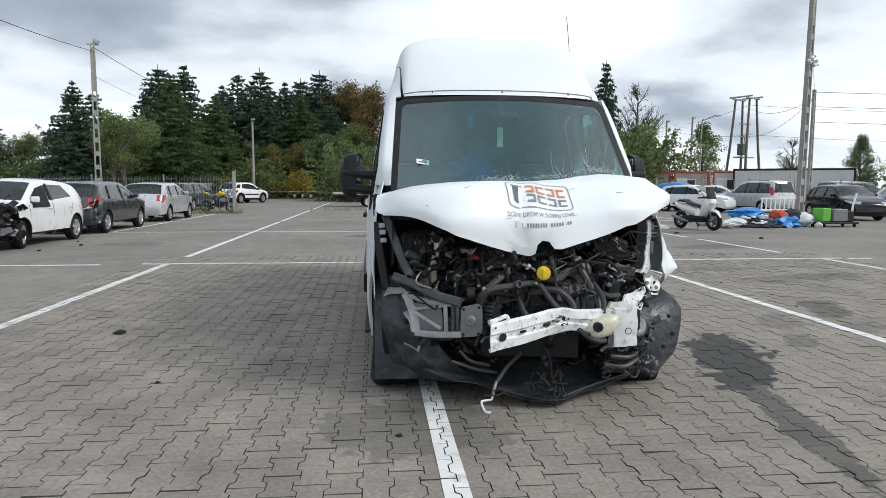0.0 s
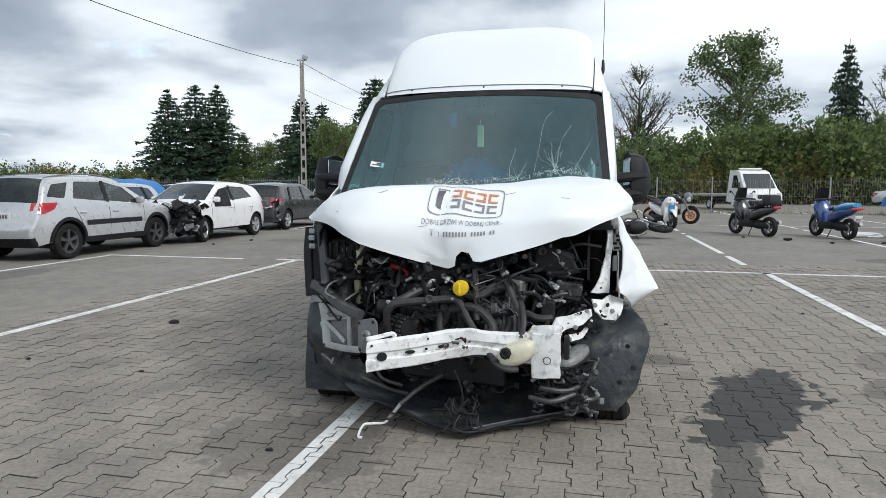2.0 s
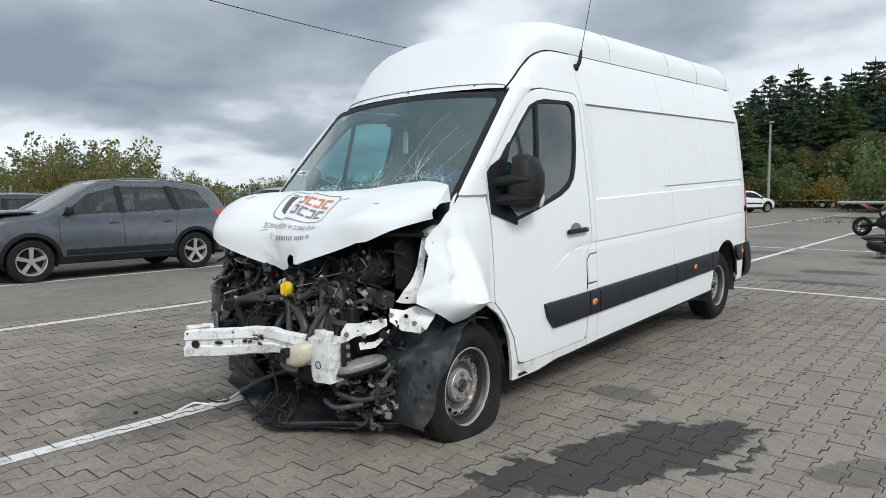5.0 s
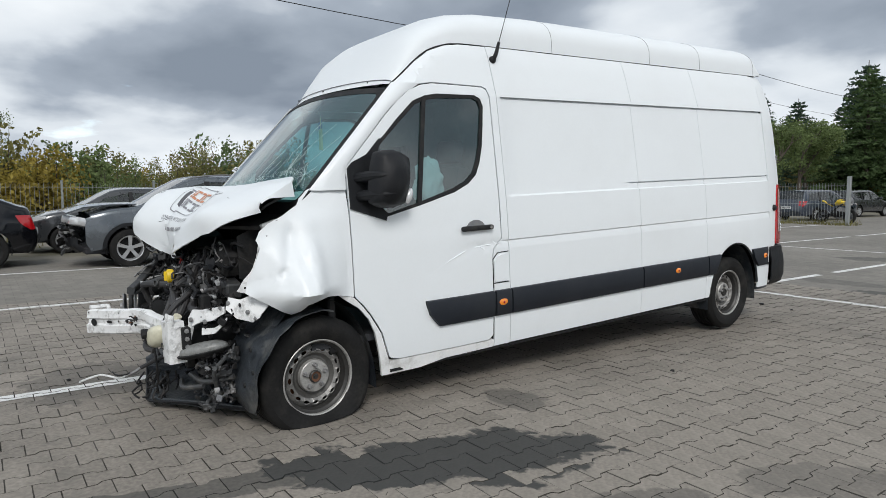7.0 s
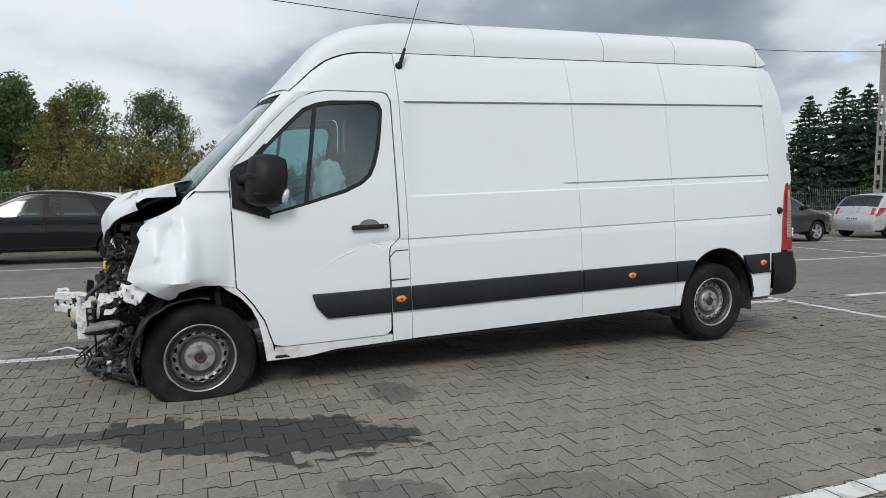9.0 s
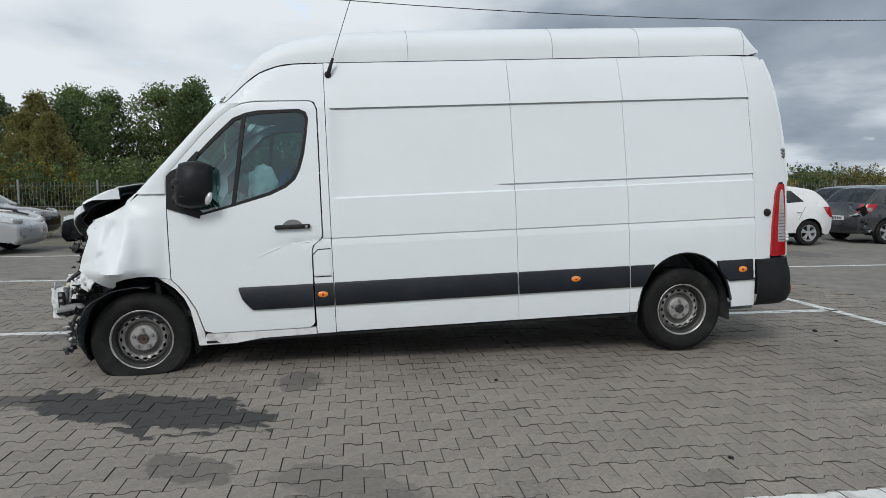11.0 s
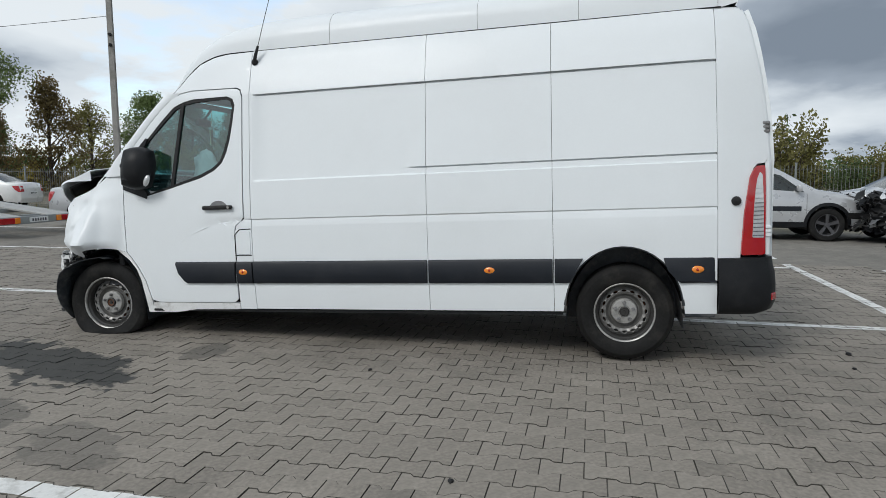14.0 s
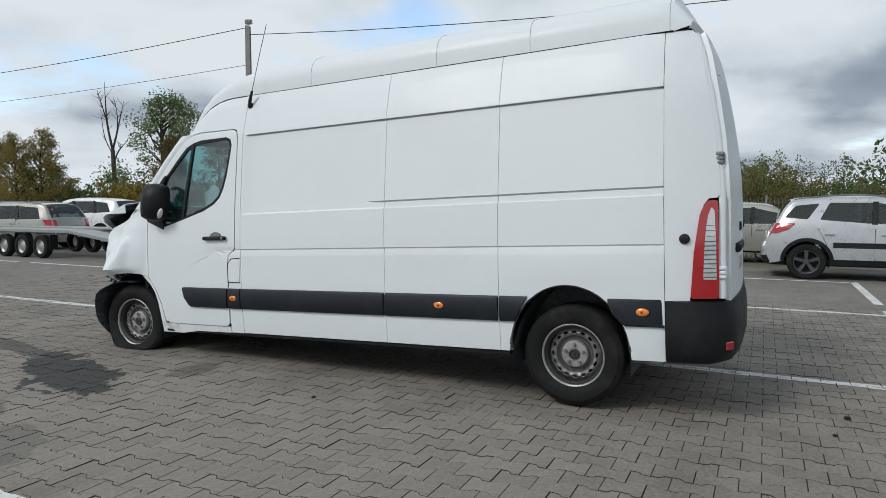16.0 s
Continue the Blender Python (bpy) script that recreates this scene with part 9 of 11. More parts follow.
# ---- fences, poles, wires ----
def fence(a, b, height, step, bar, spacing, label, mm=GALV):
    a, b = Vector((*a, GZ)), Vector((*b, GZ))
    d = b - a
    n = max(int(d.length / step), 1)
    ob = thing("fence", Matrix.Translation(a), label, "fence", kind="structure")
    u = d.normalized()
    for i in range(n + 1):
        p = u * (d.length * i / n)
        bm = boxm(p + Vector((0, 0, height / 2 + 0.04)), (0.06, 0.06, height + 0.08), 0.006)
        box(bm, p + Vector((0, 0, height + 0.085)), (0.07, 0.07, 0.012), 0.003)
        part("post", bm, mm, ob)
    for i in range(n):
        p, q = u * (d.length * i / n), u * (d.length * (i + 1) / n)
        bm = bmesh.new()
        for z in (0.10, height * 0.5, height - 0.12):
            tube(bm, [p + Vector((0, 0, z)), q + Vector((0, 0, z))], bar * 1.3, 4, 1)
        k = int((q - p).length / spacing)
        for j in range(1, k):
            c = p.lerp(q, j / k)
            tube(bm, [c + Vector((0, 0, 0.05)), c + Vector((0, 0, height))], bar, 4, 1)
        part("fence_panel", bm, mm, ob, "", 0)
    return ob


fence((-16, -42), (-16, 33), 1.62, 2.5, 0.0055, 0.11, "galvanised steel bar fence on square posts", mat("fence_steel", (0.26, 0.28, 0.27), 0.5, metal=0.4, vary=0.15, bump=0))
fence((-16, 33), (-6.1, 32.6), 1.75, 2.5, 0.006, 0.12, "galvanised wire mesh fence ending at a thick post")
fence((3, 37.1), (30, 35.5), 1.75, 2.5, 0.0038, 0.11, "galvanised wire mesh fence along the compound")
fence((-40, 76), (-2, 74), 1.9, 2.5, 0.008, 0.3, "wire mesh fence in front of the spruces")
solo("gate_post", boxm((-6.1, 32.5, 1.0), (0.14, 0.14, 2.0), 0.01), GALV, "thick galvanised gate post at the fence end", "post")


def lattice_pole(x, y, h, w0=0.34, w1=0.16, turn=0.0, lean=0.0, label="grey concrete pole with a ladder of openings"):
    ob = thing("utility_pole", pose(x, y, GZ, 0, lean, turn), label, "pole")
    bm = bmesh.new()
    for s in (1, -1):
        rows = [[(s * k - o, dy, z) for o, dy in ((-0.03, -0.07), (0.03, -0.07), (0.03, 0.07), (-0.03, 0.07))] for z, k in ((0, w0 / 2), (h * 0.72, (w0 + (w1 - w0) * 0.72) / 2), (h, w1 / 2))]
        vv = [[bm.verts.new(p) for p in r] for r in rows]
        for A, B in zip(vv, vv[1:]):
            for i in range(4):
                bm.faces.new((A[i], A[(i + 1) % 4], B[(i + 1) % 4], B[i]))
        bm.faces.new(vv[-1])
    part("leg", bm, CONCRETE, ob, "", 20)
    z = 0.3
    while z < h - 0.2:
        k = w0 + (w1 - w0) * z / h
        solid = z > h * 0.72
        part("rung", boxm((0, 0, z), (k, 0.11, 0.22 if not solid else 0.5), 0.01), CONCRETE, ob)
        z += 0.62 if not solid else 0.48
    return ob


pl = lattice_pole(-12.2, 32.4, 7.7, 0.25, 0.14, turn=20)
part("floodlight", boxm((0.16, 0, 7.85), (0.26, 0.16, 0.2), 0.02, Matrix.Rotation(0.4, 4, "Y")), GALV, pl)
part("insulator", boxm((0, 0, 7.72), (0.5, 0.06, 0.06), 0.01), GALV, pl)
pl = lattice_pole(15.4, 22.0, 9.6, 0.38, 0.17, turn=35, lean=1.6)
for i, (dx, dz) in enumerate(((-0.28, 5.62), (-0.16, 5.74), (0.18, 5.68), (0.26, 5.58), (0.12, 5.86))):
    bm = bmesh.new()
    lathe(bm, [(0.001, -0.11), (0.05, -0.10), (0.055, 0.08), (0.045, 0.11), (0.001, 0.11)], 10, Matrix.Translation((dx, -0.12, dz)) @ Matrix.Rotation(0.9 * i, 4, "Z") @ Matrix.Rotation(0.35, 4, "Y"))
    part("camera_housing", bm, PLATE, pl, "white surveillance camera")
part("bracket", boxm((0, -0.06, 5.66), (0.5, 0.05, 0.06), 0.008), GALV, pl)
pl = lattice_pole(-9.9, -4.9, 7.25, turn=30)
part("floodlight", boxm((-0.12, 0, 7.42), (0.30, 0.2, 0.16), 0.03, Matrix.Rotation(0.3, 4, "Y")), GALV, pl)
for z in (5.45, 5.15):
    part("bracket", boxm((0.14, 0, z), (0.16, 0.08, 0.08), 0.01), DULL_BLACK, pl)
lattice_pole(26.5, 37.3, 7.1, 0.26, 0.16, turn=30)
for x, y, h, r in ((-10.5, 62.0, 7.3, 0.13), (4.35, 61.0, 5.8, 0.10), (32.0, 69.0, 8.4, 0.15), (34.4, 68.0, 8.7, 0.15)):
    ob = thing("lamp_post", pose(x, y, GZ), "slim grey concrete post with a small lamp head", "post")
    part("shaft", tubem([(0, 0, 0), (0, 0, h * 0.5), (0, 0, h)], [r, r * 0.85, r * 0.65], 8, 2), CONCRETE, ob)
    part("lamp_head", boxm((0.1, -0.1, h), (0.35, 0.2, 0.15), 0.03), GALV, ob)
ob = thing("street_lamp", pose(35.0, 67.1, GZ), "tall street lamp with a curved arm", "street lamp")
part("shaft", tubem([(0, 0, 0), (0, 0, 7.6), (0.3, -0.1, 8.4), (1.2, -0.3, 8.8)], [0.11, 0.08, 0.06, 0.05], 8, 5), GALV, ob)
part("lamp_head", boxm((1.5, -0.35, 8.82), (0.7, 0.25, 0.12), 0.03), GALV, ob)
# transformer on two A-frames
ob = thing("transformer_frame", pose(36.1, 60.8, GZ, 0, 0, 30), "concrete A-frame mast carrying a transformer", "mast")
for y in (-0.7, 0.7):
    for s in (1, -1):
        part("leg", tubem([(s * 1.55, y * 1.6, 0), (s * 1.05, y * 1.2, 5.0), (s * 0.62, y, 9.7)], [0.14, 0.12, 0.10], 6, 2), WOOD, ob)
for y in (-0.7, 0.7):
    part("cross_arm", boxm((0, y, 9.75), (2.3, 0.16, 0.14), 0.02), GALV, ob)
for x in (-0.9, 0.9):
    part("cross_arm", boxm((x, 0, 9.9), (0.14, 2.3, 0.14), 0.02), GALV, ob)
part("platform", boxm((0, 0, 4.2), (2.2, 0.9, 0.12), 0.02), GALV, ob)
part("transformer", boxm((-0.35, 0, 4.95), (0.75, 0.6, 1.1), 0.06), mat("transformer_green", (0.08, 0.11, 0.09), 0.6), ob)
for x in (-0.3, 0, 0.3):
    part("insulator", tubem([(x, 0, 5.5), (x, 0, 6.2)], 0.05, 6), GREY_PLASTIC, ob)
for z in (6.2, 7.4):
    part("strut", tubem([(-1.0, 0, z), (1.0, 0, z)], 0.05, 6), CONCRETE, ob)


def wire(a, b, sag, r=0.012):
    a, b = Vector(a), Vector(b)
    pts = [a.lerp(b, t) - Vector((0, 0, 4 * sag * t * (1 - t))) for t in (i / 10 for i in range(11))]
    solo("overhead_cable", tubem(pts, r, 5, 2), DULL_BLACK, "thin black overhead cable between poles", "cable", "overhead cables")


wire((-9.9, -4.9, 6.97), (-12.2, 32.4, 7.4), 0.82)
wire((-9.9, -4.9, 7.2), (-9.0, -50, 8.0), 0.7)
wire((-9.9, -4.9, 6.0), (-9.0, -50, 6.6), 0.6, 0.008)
wire((-12.2, 32.4, 7.6), (-10.5, 62.0, 7.2), 0.6)
wire((-12.2, 32.4, 6.3), (-10.5, 62.0, 6.2), 0.6, 0.008)
for z in (6.95, 6.1, 5.2):
    wire((26.5, 37.3, z), (70, 30, z + 0.3), 0.5, 0.014)
wire((15.4, 22.0, 9.0), (26.5, 37.3, 7.0), 0.4, 0.010)
for z, e in ((8.0, 9.3), (7.0, 6.5)):
    wire((33.5, 68, z), (36.1, 60.8, e - 0.2), 0.2, 0.014)
    wire((36.1, 60.8, e - 0.2), (26.5, 37.3, 6.6), 0.8, 0.014)
    wire((36.1, 60.8, e - 0.1), (80, 55, e), 0.8, 0.014)


# ---- containers, trailers, trucks ----
CONT_GREY = mat("container_grey", (0.55, 0.56, 0.56), 0.5, vary=0.06, bump=0.1, dirt=(0.3, 0.28, 0.25), dirt_amount=0.35, dirt_scale=1.0)
CONT_BROWN = mat("container_beige", (0.42, 0.36, 0.31), 0.55, vary=0.1, bump=0.1, dirt=(0.2, 0.16, 0.13), dirt_amount=0.4, dirt_scale=1.0)
RED_TRIM = mat("red_trim", (0.42, 0.07, 0.05), 0.5, vary=0.1, bump=0)


def container(m, L, h, wall, trim, label, ribs=False, windows=2):
    ob = thing("site_container", m, label, "container", "site containers")
    part("wall", boxm((0, 0, h / 2 + 0.05), (L - 0.1, 2.3, h - 0.15), 0.02), wall, ob)
    for z in (0.08, h):
        part("frame_rail", boxm((0, 0, z), (L, 2.4, 0.16), 0.02), trim, ob)
    for x in (-L / 2 + 0.07, L / 2 - 0.07):
        for y in (-1.13, 1.13):
            part("corner_post", boxm((x, y, h / 2), (0.15, 0.15, h), 0.02), trim, ob)
    if ribs:
        for i in range(int(L / 0.3)):
            part("rib", boxm((-L / 2 + 0.3 + i * 0.3, -1.17, h / 2), (0.10, 0.05, h - 0.3), 0.01), wall, ob)
    for i in range(windows):
        x = -L / 2 + L * (i + 0.7) / (windows + 0.4)
        w = part("window", boxm((x, -1.17, 1.55), (0.75, 0.06, 0.9), 0.01), PLATE, ob)
        part("pane", boxm((x, -1.205, 1.55), (0.62, 0.01, 0.78), 0.004), DULL_BLACK, w)
    if windows:
        part("door", boxm((-L / 2 + 0.7, -1.175, 1.08), (0.85, 0.05, 2.0), 0.01), PLATE, ob)
    return ob


for i in range(3):
    container(pose(26.0 + i * 2.6, 57.0 - i * 1.9 + 1.0, GZ, 0, 0, -30), 2.9, 2.6, CONT_BROWN if i < 2 else CONT_GREY, RED_TRIM, "beige site container with a red roof rail", False, 1)
container(pose(34.0, 50.2, GZ, 0, 0, -30), 8.6, 2.75, CONT_GREY, DULL_BLACK, "long pale grey site container with dark corner posts", True, 0)
container(pose(22.9, 58.6, GZ, 0, 0, -30), 2.9, 2.5, CONT_BROWN, RED_TRIM, "beige site container with a red roof rail", False, 1)

DECK = mat("galvanised_deck", (0.40, 0.40, 0.39), 0.5, metal=0.4, vary=0.15, bump=0.3, dirt=(0.2, 0.19, 0.17), dirt_amount=0.4)


def trailer(m, L, label):
    """Flat car trailer, its ramp end at y = 0 and its drawbar towards -y."""
    ob = thing("car_trailer", m, label, "trailer", "car trailers")
    for s in (1, -1):
        part("deck_plank", boxm((s * 0.68, -L / 2 - 1.2, 0.74), (0.62, L - 2.4, 0.05), 0.008), DECK, ob)
        part("ramp_plank", boxm((s * 0.68, -1.2, 0.585), (0.62, 2.44, 0.05), 0.008, Matrix.Rotation(radians(-7), 4, "X")), DECK, ob)
        part("side_rail", boxm((s * 1.02, -L / 2 - 1.2, 0.72), (0.06, L - 2.4, 0.09), 0.01), GALV, ob)
        part("side_rail", boxm((s * 1.02, -1.2, 0.57), (0.06, 2.44, 0.09), 0.01, Matrix.Rotation(radians(-7), 4, "X")), GALV, ob)
        for i in range(3):
            y = -3.55 - i * 0.80
            w = part("wheel", lathe(bmesh.new(), [(0.19, 0.08), (0.21, 0.095), (0.29, 0.09), (0.31, 0.06), (0.31, -0.06), (0.29, -0.09), (0.19, -0.08)], 24, Matrix.Translation((s * 1.0, y, 0.31)) @ Matrix.Diagonal((s, 1, 1, 1))), RUBBER, ob)
            bm = bmesh.new()
            lathe(bm, [(0.205, 0.06), (0.19, 0.05), (0.16, 0.02), (0.10, 0.04), (0.06, 0.06), (0.001, 0.06)], 20, Matrix.Translation((s * 1.0, y, 0.31)) @ Matrix.Diagonal((s, 1, 1, 1)))
            part("rim", bm, STEEL, w)
        part("mud_guard", boxm((s * 1.0, -3.55 + 0.46, 0.45), (0.22, 0.03, 0.36), 0.01), BLACK_PLASTIC, ob)
    for i in range(int(L / 0.9)):
        part("cross_member", boxm((0, -0.3 - i * 0.9, 0.68 - 0.12 * max(0, 2.4 - 0.3 - i * 0.9)), (1.98, 0.08, 0.10), 0.008), GALV, ob)
    part("lamp_board", boxm((0, 0.04, 0.38), (2.1, 0.05, 0.17), 0.01), GALV, ob)
    for s in (1, -1):
        part("tail_lamp", boxm((s * 0.82, 0.075, 0.38), (0.38, 0.03, 0.13), 0.01), RED_LENS, ob)
        part("indicator", boxm((s * 0.56, 0.075, 0.38), (0.14, 0.03, 0.13), 0.01), ORANGE, ob)
        part("side_marker", boxm((s * 1.06, -0.12, 0.42), (0.03, 0.30, 0.12), 0.008), ORANGE, ob)
    p = part("number_plate", boxm((0, 0.075, 0.38), (0.5, 0.02, 0.11), 0.004), PLATE, ob)
    for i in range(6):
        part("plate_mark", boxm((-0.17 + i * 0.068, 0.088, 0.38), (0.04, 0.004, 0.06), 0), INK, p)
    for s in (1, -1):
        part("drawbar", tubem([(s * 0.5, -L, 0.62), (0, -L - 1.4, 0.55)], 0.05, 6), GALV, ob)
    part("jockey_wheel", tubem([(0.15, -L - 1.0, 0.0), (0.15, -L - 1.0, 0.9)], 0.04, 6), GALV, ob)
    return ob


trailer(pose(-4.92, -3.05, GZ, 0, 0, 0), 8.3, "galvanised three-axle car trailer beside the painted line")
trailer(pose(-2.5, 69.5, GZ, 0, 0, -86), 9.2, "galvanised three-axle car trailer at the far edge")


def box_truck(m, colour, label):
    """Recovery truck whose cab faces -y."""
    ob = thing("recovery_truck", m, label, "truck")
    prof = [(0.05, 0.30), (0.0, 0.55), (0.05, 0.95), (0.45, 1.22), (1.15, 2.15), (1.5, 2.28), (2.2, 2.28), (2.25, 0.5)]
    hw = 1.0
    rows = []
    for x, k in ((-hw, 0.0), (-hw + 0.05, 0.05), (0, 0.07), (hw - 0.05, 0.05), (hw, 0.0)):
        rows.append([(x * (1 - 0.12 * max(0, z - 1.1)), y - k * (1 if y < 1.4 else 0), z) for y, z in prof])
    bm = grid(rows)
    for s in (0, -1):
        bm.faces.new([bm.verts.new(p) for p in rows[s]])
    part("cab", bm, colour, ob, "", 30)
    part("windscreen", grid([[(x, 0.50 + t * 0.62 - 0.125 + 0.03 * (x / 0.84) ** 2, 1.27 + t * 0.80) for x in (-0.84 + 0.06 * t, 0, 0.84 - 0.06 * t)] for t in (0, 0.5, 1)]), CAB_GLASS, ob)
    for s in (1, -1):
        part("side_window", grid([[(s * 0.965, 0.75, 1.28), (s * 0.965, 1.75, 1.28)], [(s * 0.89, 1.22, 1.98), (s * 0.89, 1.75, 1.98)]]), CAB_GLASS, ob)
        part("headlight", boxm((s * 0.80, 0.08, 0.86), (0.26, 0.22, 0.34), 0.06, None, 2), CLEAR_LENS, ob)
        part("door_mirror", boxm((s * 1.15, 0.75, 1.42), (0.18, 0.1, 0.34), 0.04), BLACK_PLASTIC, ob)
        for y in (0.85, 4.2):
            car_wheel(ob, s * 0.92, y, 0.34, "steel", 0, 0.21)
    part("bumper", boxm((0, 0.02, 0.45), (1.95, 0.25, 0.34), 0.08, None, 2), BLACK_PLASTIC, ob)
    part("grille", boxm((0, -0.06, 0.80), (0.9, 0.08, 0.22), 0.03), DULL_BLACK, ob)
    part("beacon_bar", boxm((0, 1.6, 2.35), (1.3, 0.22, 0.09), 0.03), PLATE, ob)
    part("flatbed", boxm((0, 4.3, 0.85), (2.1, 4.2, 0.12), 0.02), DECK, ob)
    part("chassis", boxm((0, 3.5, 0.6), (0.9, 5.5, 0.2), 0.02), DULL_BLACK, ob)
    return ob


box_truck(pose(11.6, 39.5, GZ, 0, 0, 18), P_WHITE, "white recovery truck with an empty flat bed")
box_truck(pose(4.2, 44.0, GZ, 0, 0, 96), P_DARK, "dark recovery truck seen from the side")


# ---- motorcycles ----
def moto_wheel(ob, y, r, w, rim, x=0.0):
    m = Matrix.Translation((x, y, r))
    t = part("wheel", lathe(bmesh.new(), [(r * 0.66, w * 0.35), (r * 0.8, w * 0.5), (r * 0.95, w * 0.38), (r, 0), (r * 0.95, -w * 0.38), (r * 0.8, -w * 0.5), (r * 0.66, -w * 0.35)], 26, m, 0, True), RUBBER, ob)
    bm = bmesh.new()
    lathe(bm, [(r * 0.68, w * 0.34), (r * 0.60, w * 0.2), (r * 0.60, -w * 0.2), (r * 0.68, -w * 0.34)], 26, m)
    for i in range(5):
        a = 2 * math.pi * i / 5
        tube(bm, [m @ Vector((0, 0, 0)), m @ Vector((0, r * 0.62 * math.cos(a), r * 0.62 * math.sin(a)))], 0.018, 5, 1)
    lathe(bm, [(0.05, -0.06), (0.06, 0), (0.05, 0.06)], 10, m)
    part("rim", bm, rim, t)
    bm = bmesh.new()
    lathe(bm, [(r * 0.42, w * 0.45), (r * 0.42, w * 0.5), (r * 0.25, w * 0.5)], 20, m)
    part("brake_disc", bm, ALU, t)


def blob(name, pts, widths, mm, ob, label="", heights=None):
    """A rounded body: sections along a line, each an ellipse."""
    rows = []
    for (y, z), w, h in zip(pts, widths, heights or widths):
        rows.append([(w * math.cos(a) * (1.0 if abs(math.cos(a)) < 0.9 else 0.95), y, z + h * math.sin(a)) for a in (2 * math.pi * i / 14 for i in range(14))])
    bm = grid(rows, 0, True)
    for r in (rows[0], rows[-1]):
        bm.faces.new([bm.verts.new(p) for p in r])
    bmesh.ops.remove_doubles(bm, verts=bm.verts[:], dist=1e-5)
    return part(name, bm, mm, ob, label, 45)


def scooter(m, colour, label, trim=BLACK_PLASTIC, box_top=None, shield=True, plate=True):
    """Maxi scooter, front towards -y."""
    ob = thing("scooter", m, label, "scooter")
    moto_wheel(ob, -0.72, 0.29, 0.13, DARK_ALLOY)
    moto_wheel(ob, 0.66, 0.28, 0.14, DARK_ALLOY)
    for s in (1, -1):
        part("fork_leg", tubem([(s * 0.07, -0.72, 0.29), (s * 0.08, -0.56, 0.70)], 0.022, 7), GREY_PLASTIC, ob)
    blob("front_mudguard", [(-0.98, 0.42), (-0.85, 0.57), (-0.70, 0.61), (-0.52, 0.56)], [0.03, 0.08, 0.09, 0.06], colour, ob, "", [0.02, 0.04, 0.05, 0.04])
    blob("front_fairing", [(-0.74, 0.86), (-0.66, 0.84), (-0.52, 0.78), (-0.38, 0.66), (-0.30, 0.50)], [0.05, 0.17, 0.24, 0.24, 0.18], colour, ob, "", [0.06, 0.18, 0.26, 0.26, 0.16])
    for s in (1, -1):
        part("headlight", boxm((s * 0.11, -0.72, 0.84), (0.15, 0.10, 0.08), 0.03, Matrix.Rotation(radians(s * 24), 4, "Z"), 2), CLEAR_LENS, ob)
        part("mirror", tubem([(s * 0.20, -0.48, 1.03), (s * 0.33, -0.50, 1.20), (s * 0.40, -0.49, 1.22)], [0.008, 0.01, 0.04], 6), BLACK_PLASTIC, ob)
    part("floor_board", boxm((0, -0.10, 0.34), (0.36, 0.62, 0.20), 0.05, None, 2), trim, ob)
    blob("rear_body", [(-0.05, 0.52), (0.15, 0.60), (0.45, 0.68), (0.75, 0.74), (0.92, 0.80)], [0.12, 0.20, 0.21, 0.15, 0.05], colour, ob, "", [0.14, 0.16, 0.13, 0.09, 0.04])
    blob("engine_case", [(0.05, 0.34), (0.25, 0.33), (0.50, 0.32), (0.72, 0.30)], [0.12, 0.15, 0.13, 0.08], DULL_BLACK, ob, "", [0.10, 0.13, 0.11, 0.07])
    blob("seat", [(-0.12, 0.76), (0.10, 0.79), (0.30, 0.84), (0.40, 0.90), (0.72, 0.90), (0.82, 0.88)], [0.08, 0.15, 0.16, 0.15, 0.12, 0.04], FABRIC, ob, "black seat", [0.04, 0.05, 0.05, 0.05, 0.04, 0.02])
    part("handlebar", tubem([(-0.34, -0.36, 1.00), (-0.16, -0.46, 1.02), (0.16, -0.46, 1.02), (0.34, -0.36, 1.00)], [0.02, 0.03, 0.03, 0.02], 8), DULL_BLACK, ob)
    if shield:
        part("windshield", grid([[(x, -0.60 - 0.10 * (1 - (x / 0.2) ** 2) + t * 0.16, 0.98 + t * 0.36) for x in (-0.2 + 0.05 * t, -0.1, 0, 0.1, 0.2 - 0.05 * t)] for t in (0, 0.5, 1)], 0.006), DULL_BLACK, ob)
    part("exhaust", tubem([(-0.14, 0.2, 0.26), (-0.17, 0.45, 0.30), (-0.18, 0.85, 0.42)], [0.03, 0.06, 0.055], 10), ALU, ob)
    part("tail_light", boxm((0, 0.92, 0.80), (0.26, 0.06, 0.07), 0.02), RED_LENS, ob)
    part("stand", tubem([(0.10, 0.10, 0.25), (0.24, 0.14, 0.02)], 0.012, 6), DULL_BLACK, ob)
    if box_top:
        part("top_cover", boxm((0, 0.70, 1.02), (0.38, 0.36, 0.26), 0.08, None, 2), box_top, ob)
    if plate:
        p = part("number_plate", boxm((0, 0.99, 0.56), (0.19, 0.015, 0.14), 0.004, Matrix.Rotation(-0.3, 4, "X")), PLATE, ob)
        for z in (0.585, 0.535):
            for i in range(3):
                part("plate_mark", boxm((-0.05 + i * 0.05, 1.003 - (z - 0.56) * 0.3, z), (0.03, 0.004, 0.035), 0), INK, p)
    return ob


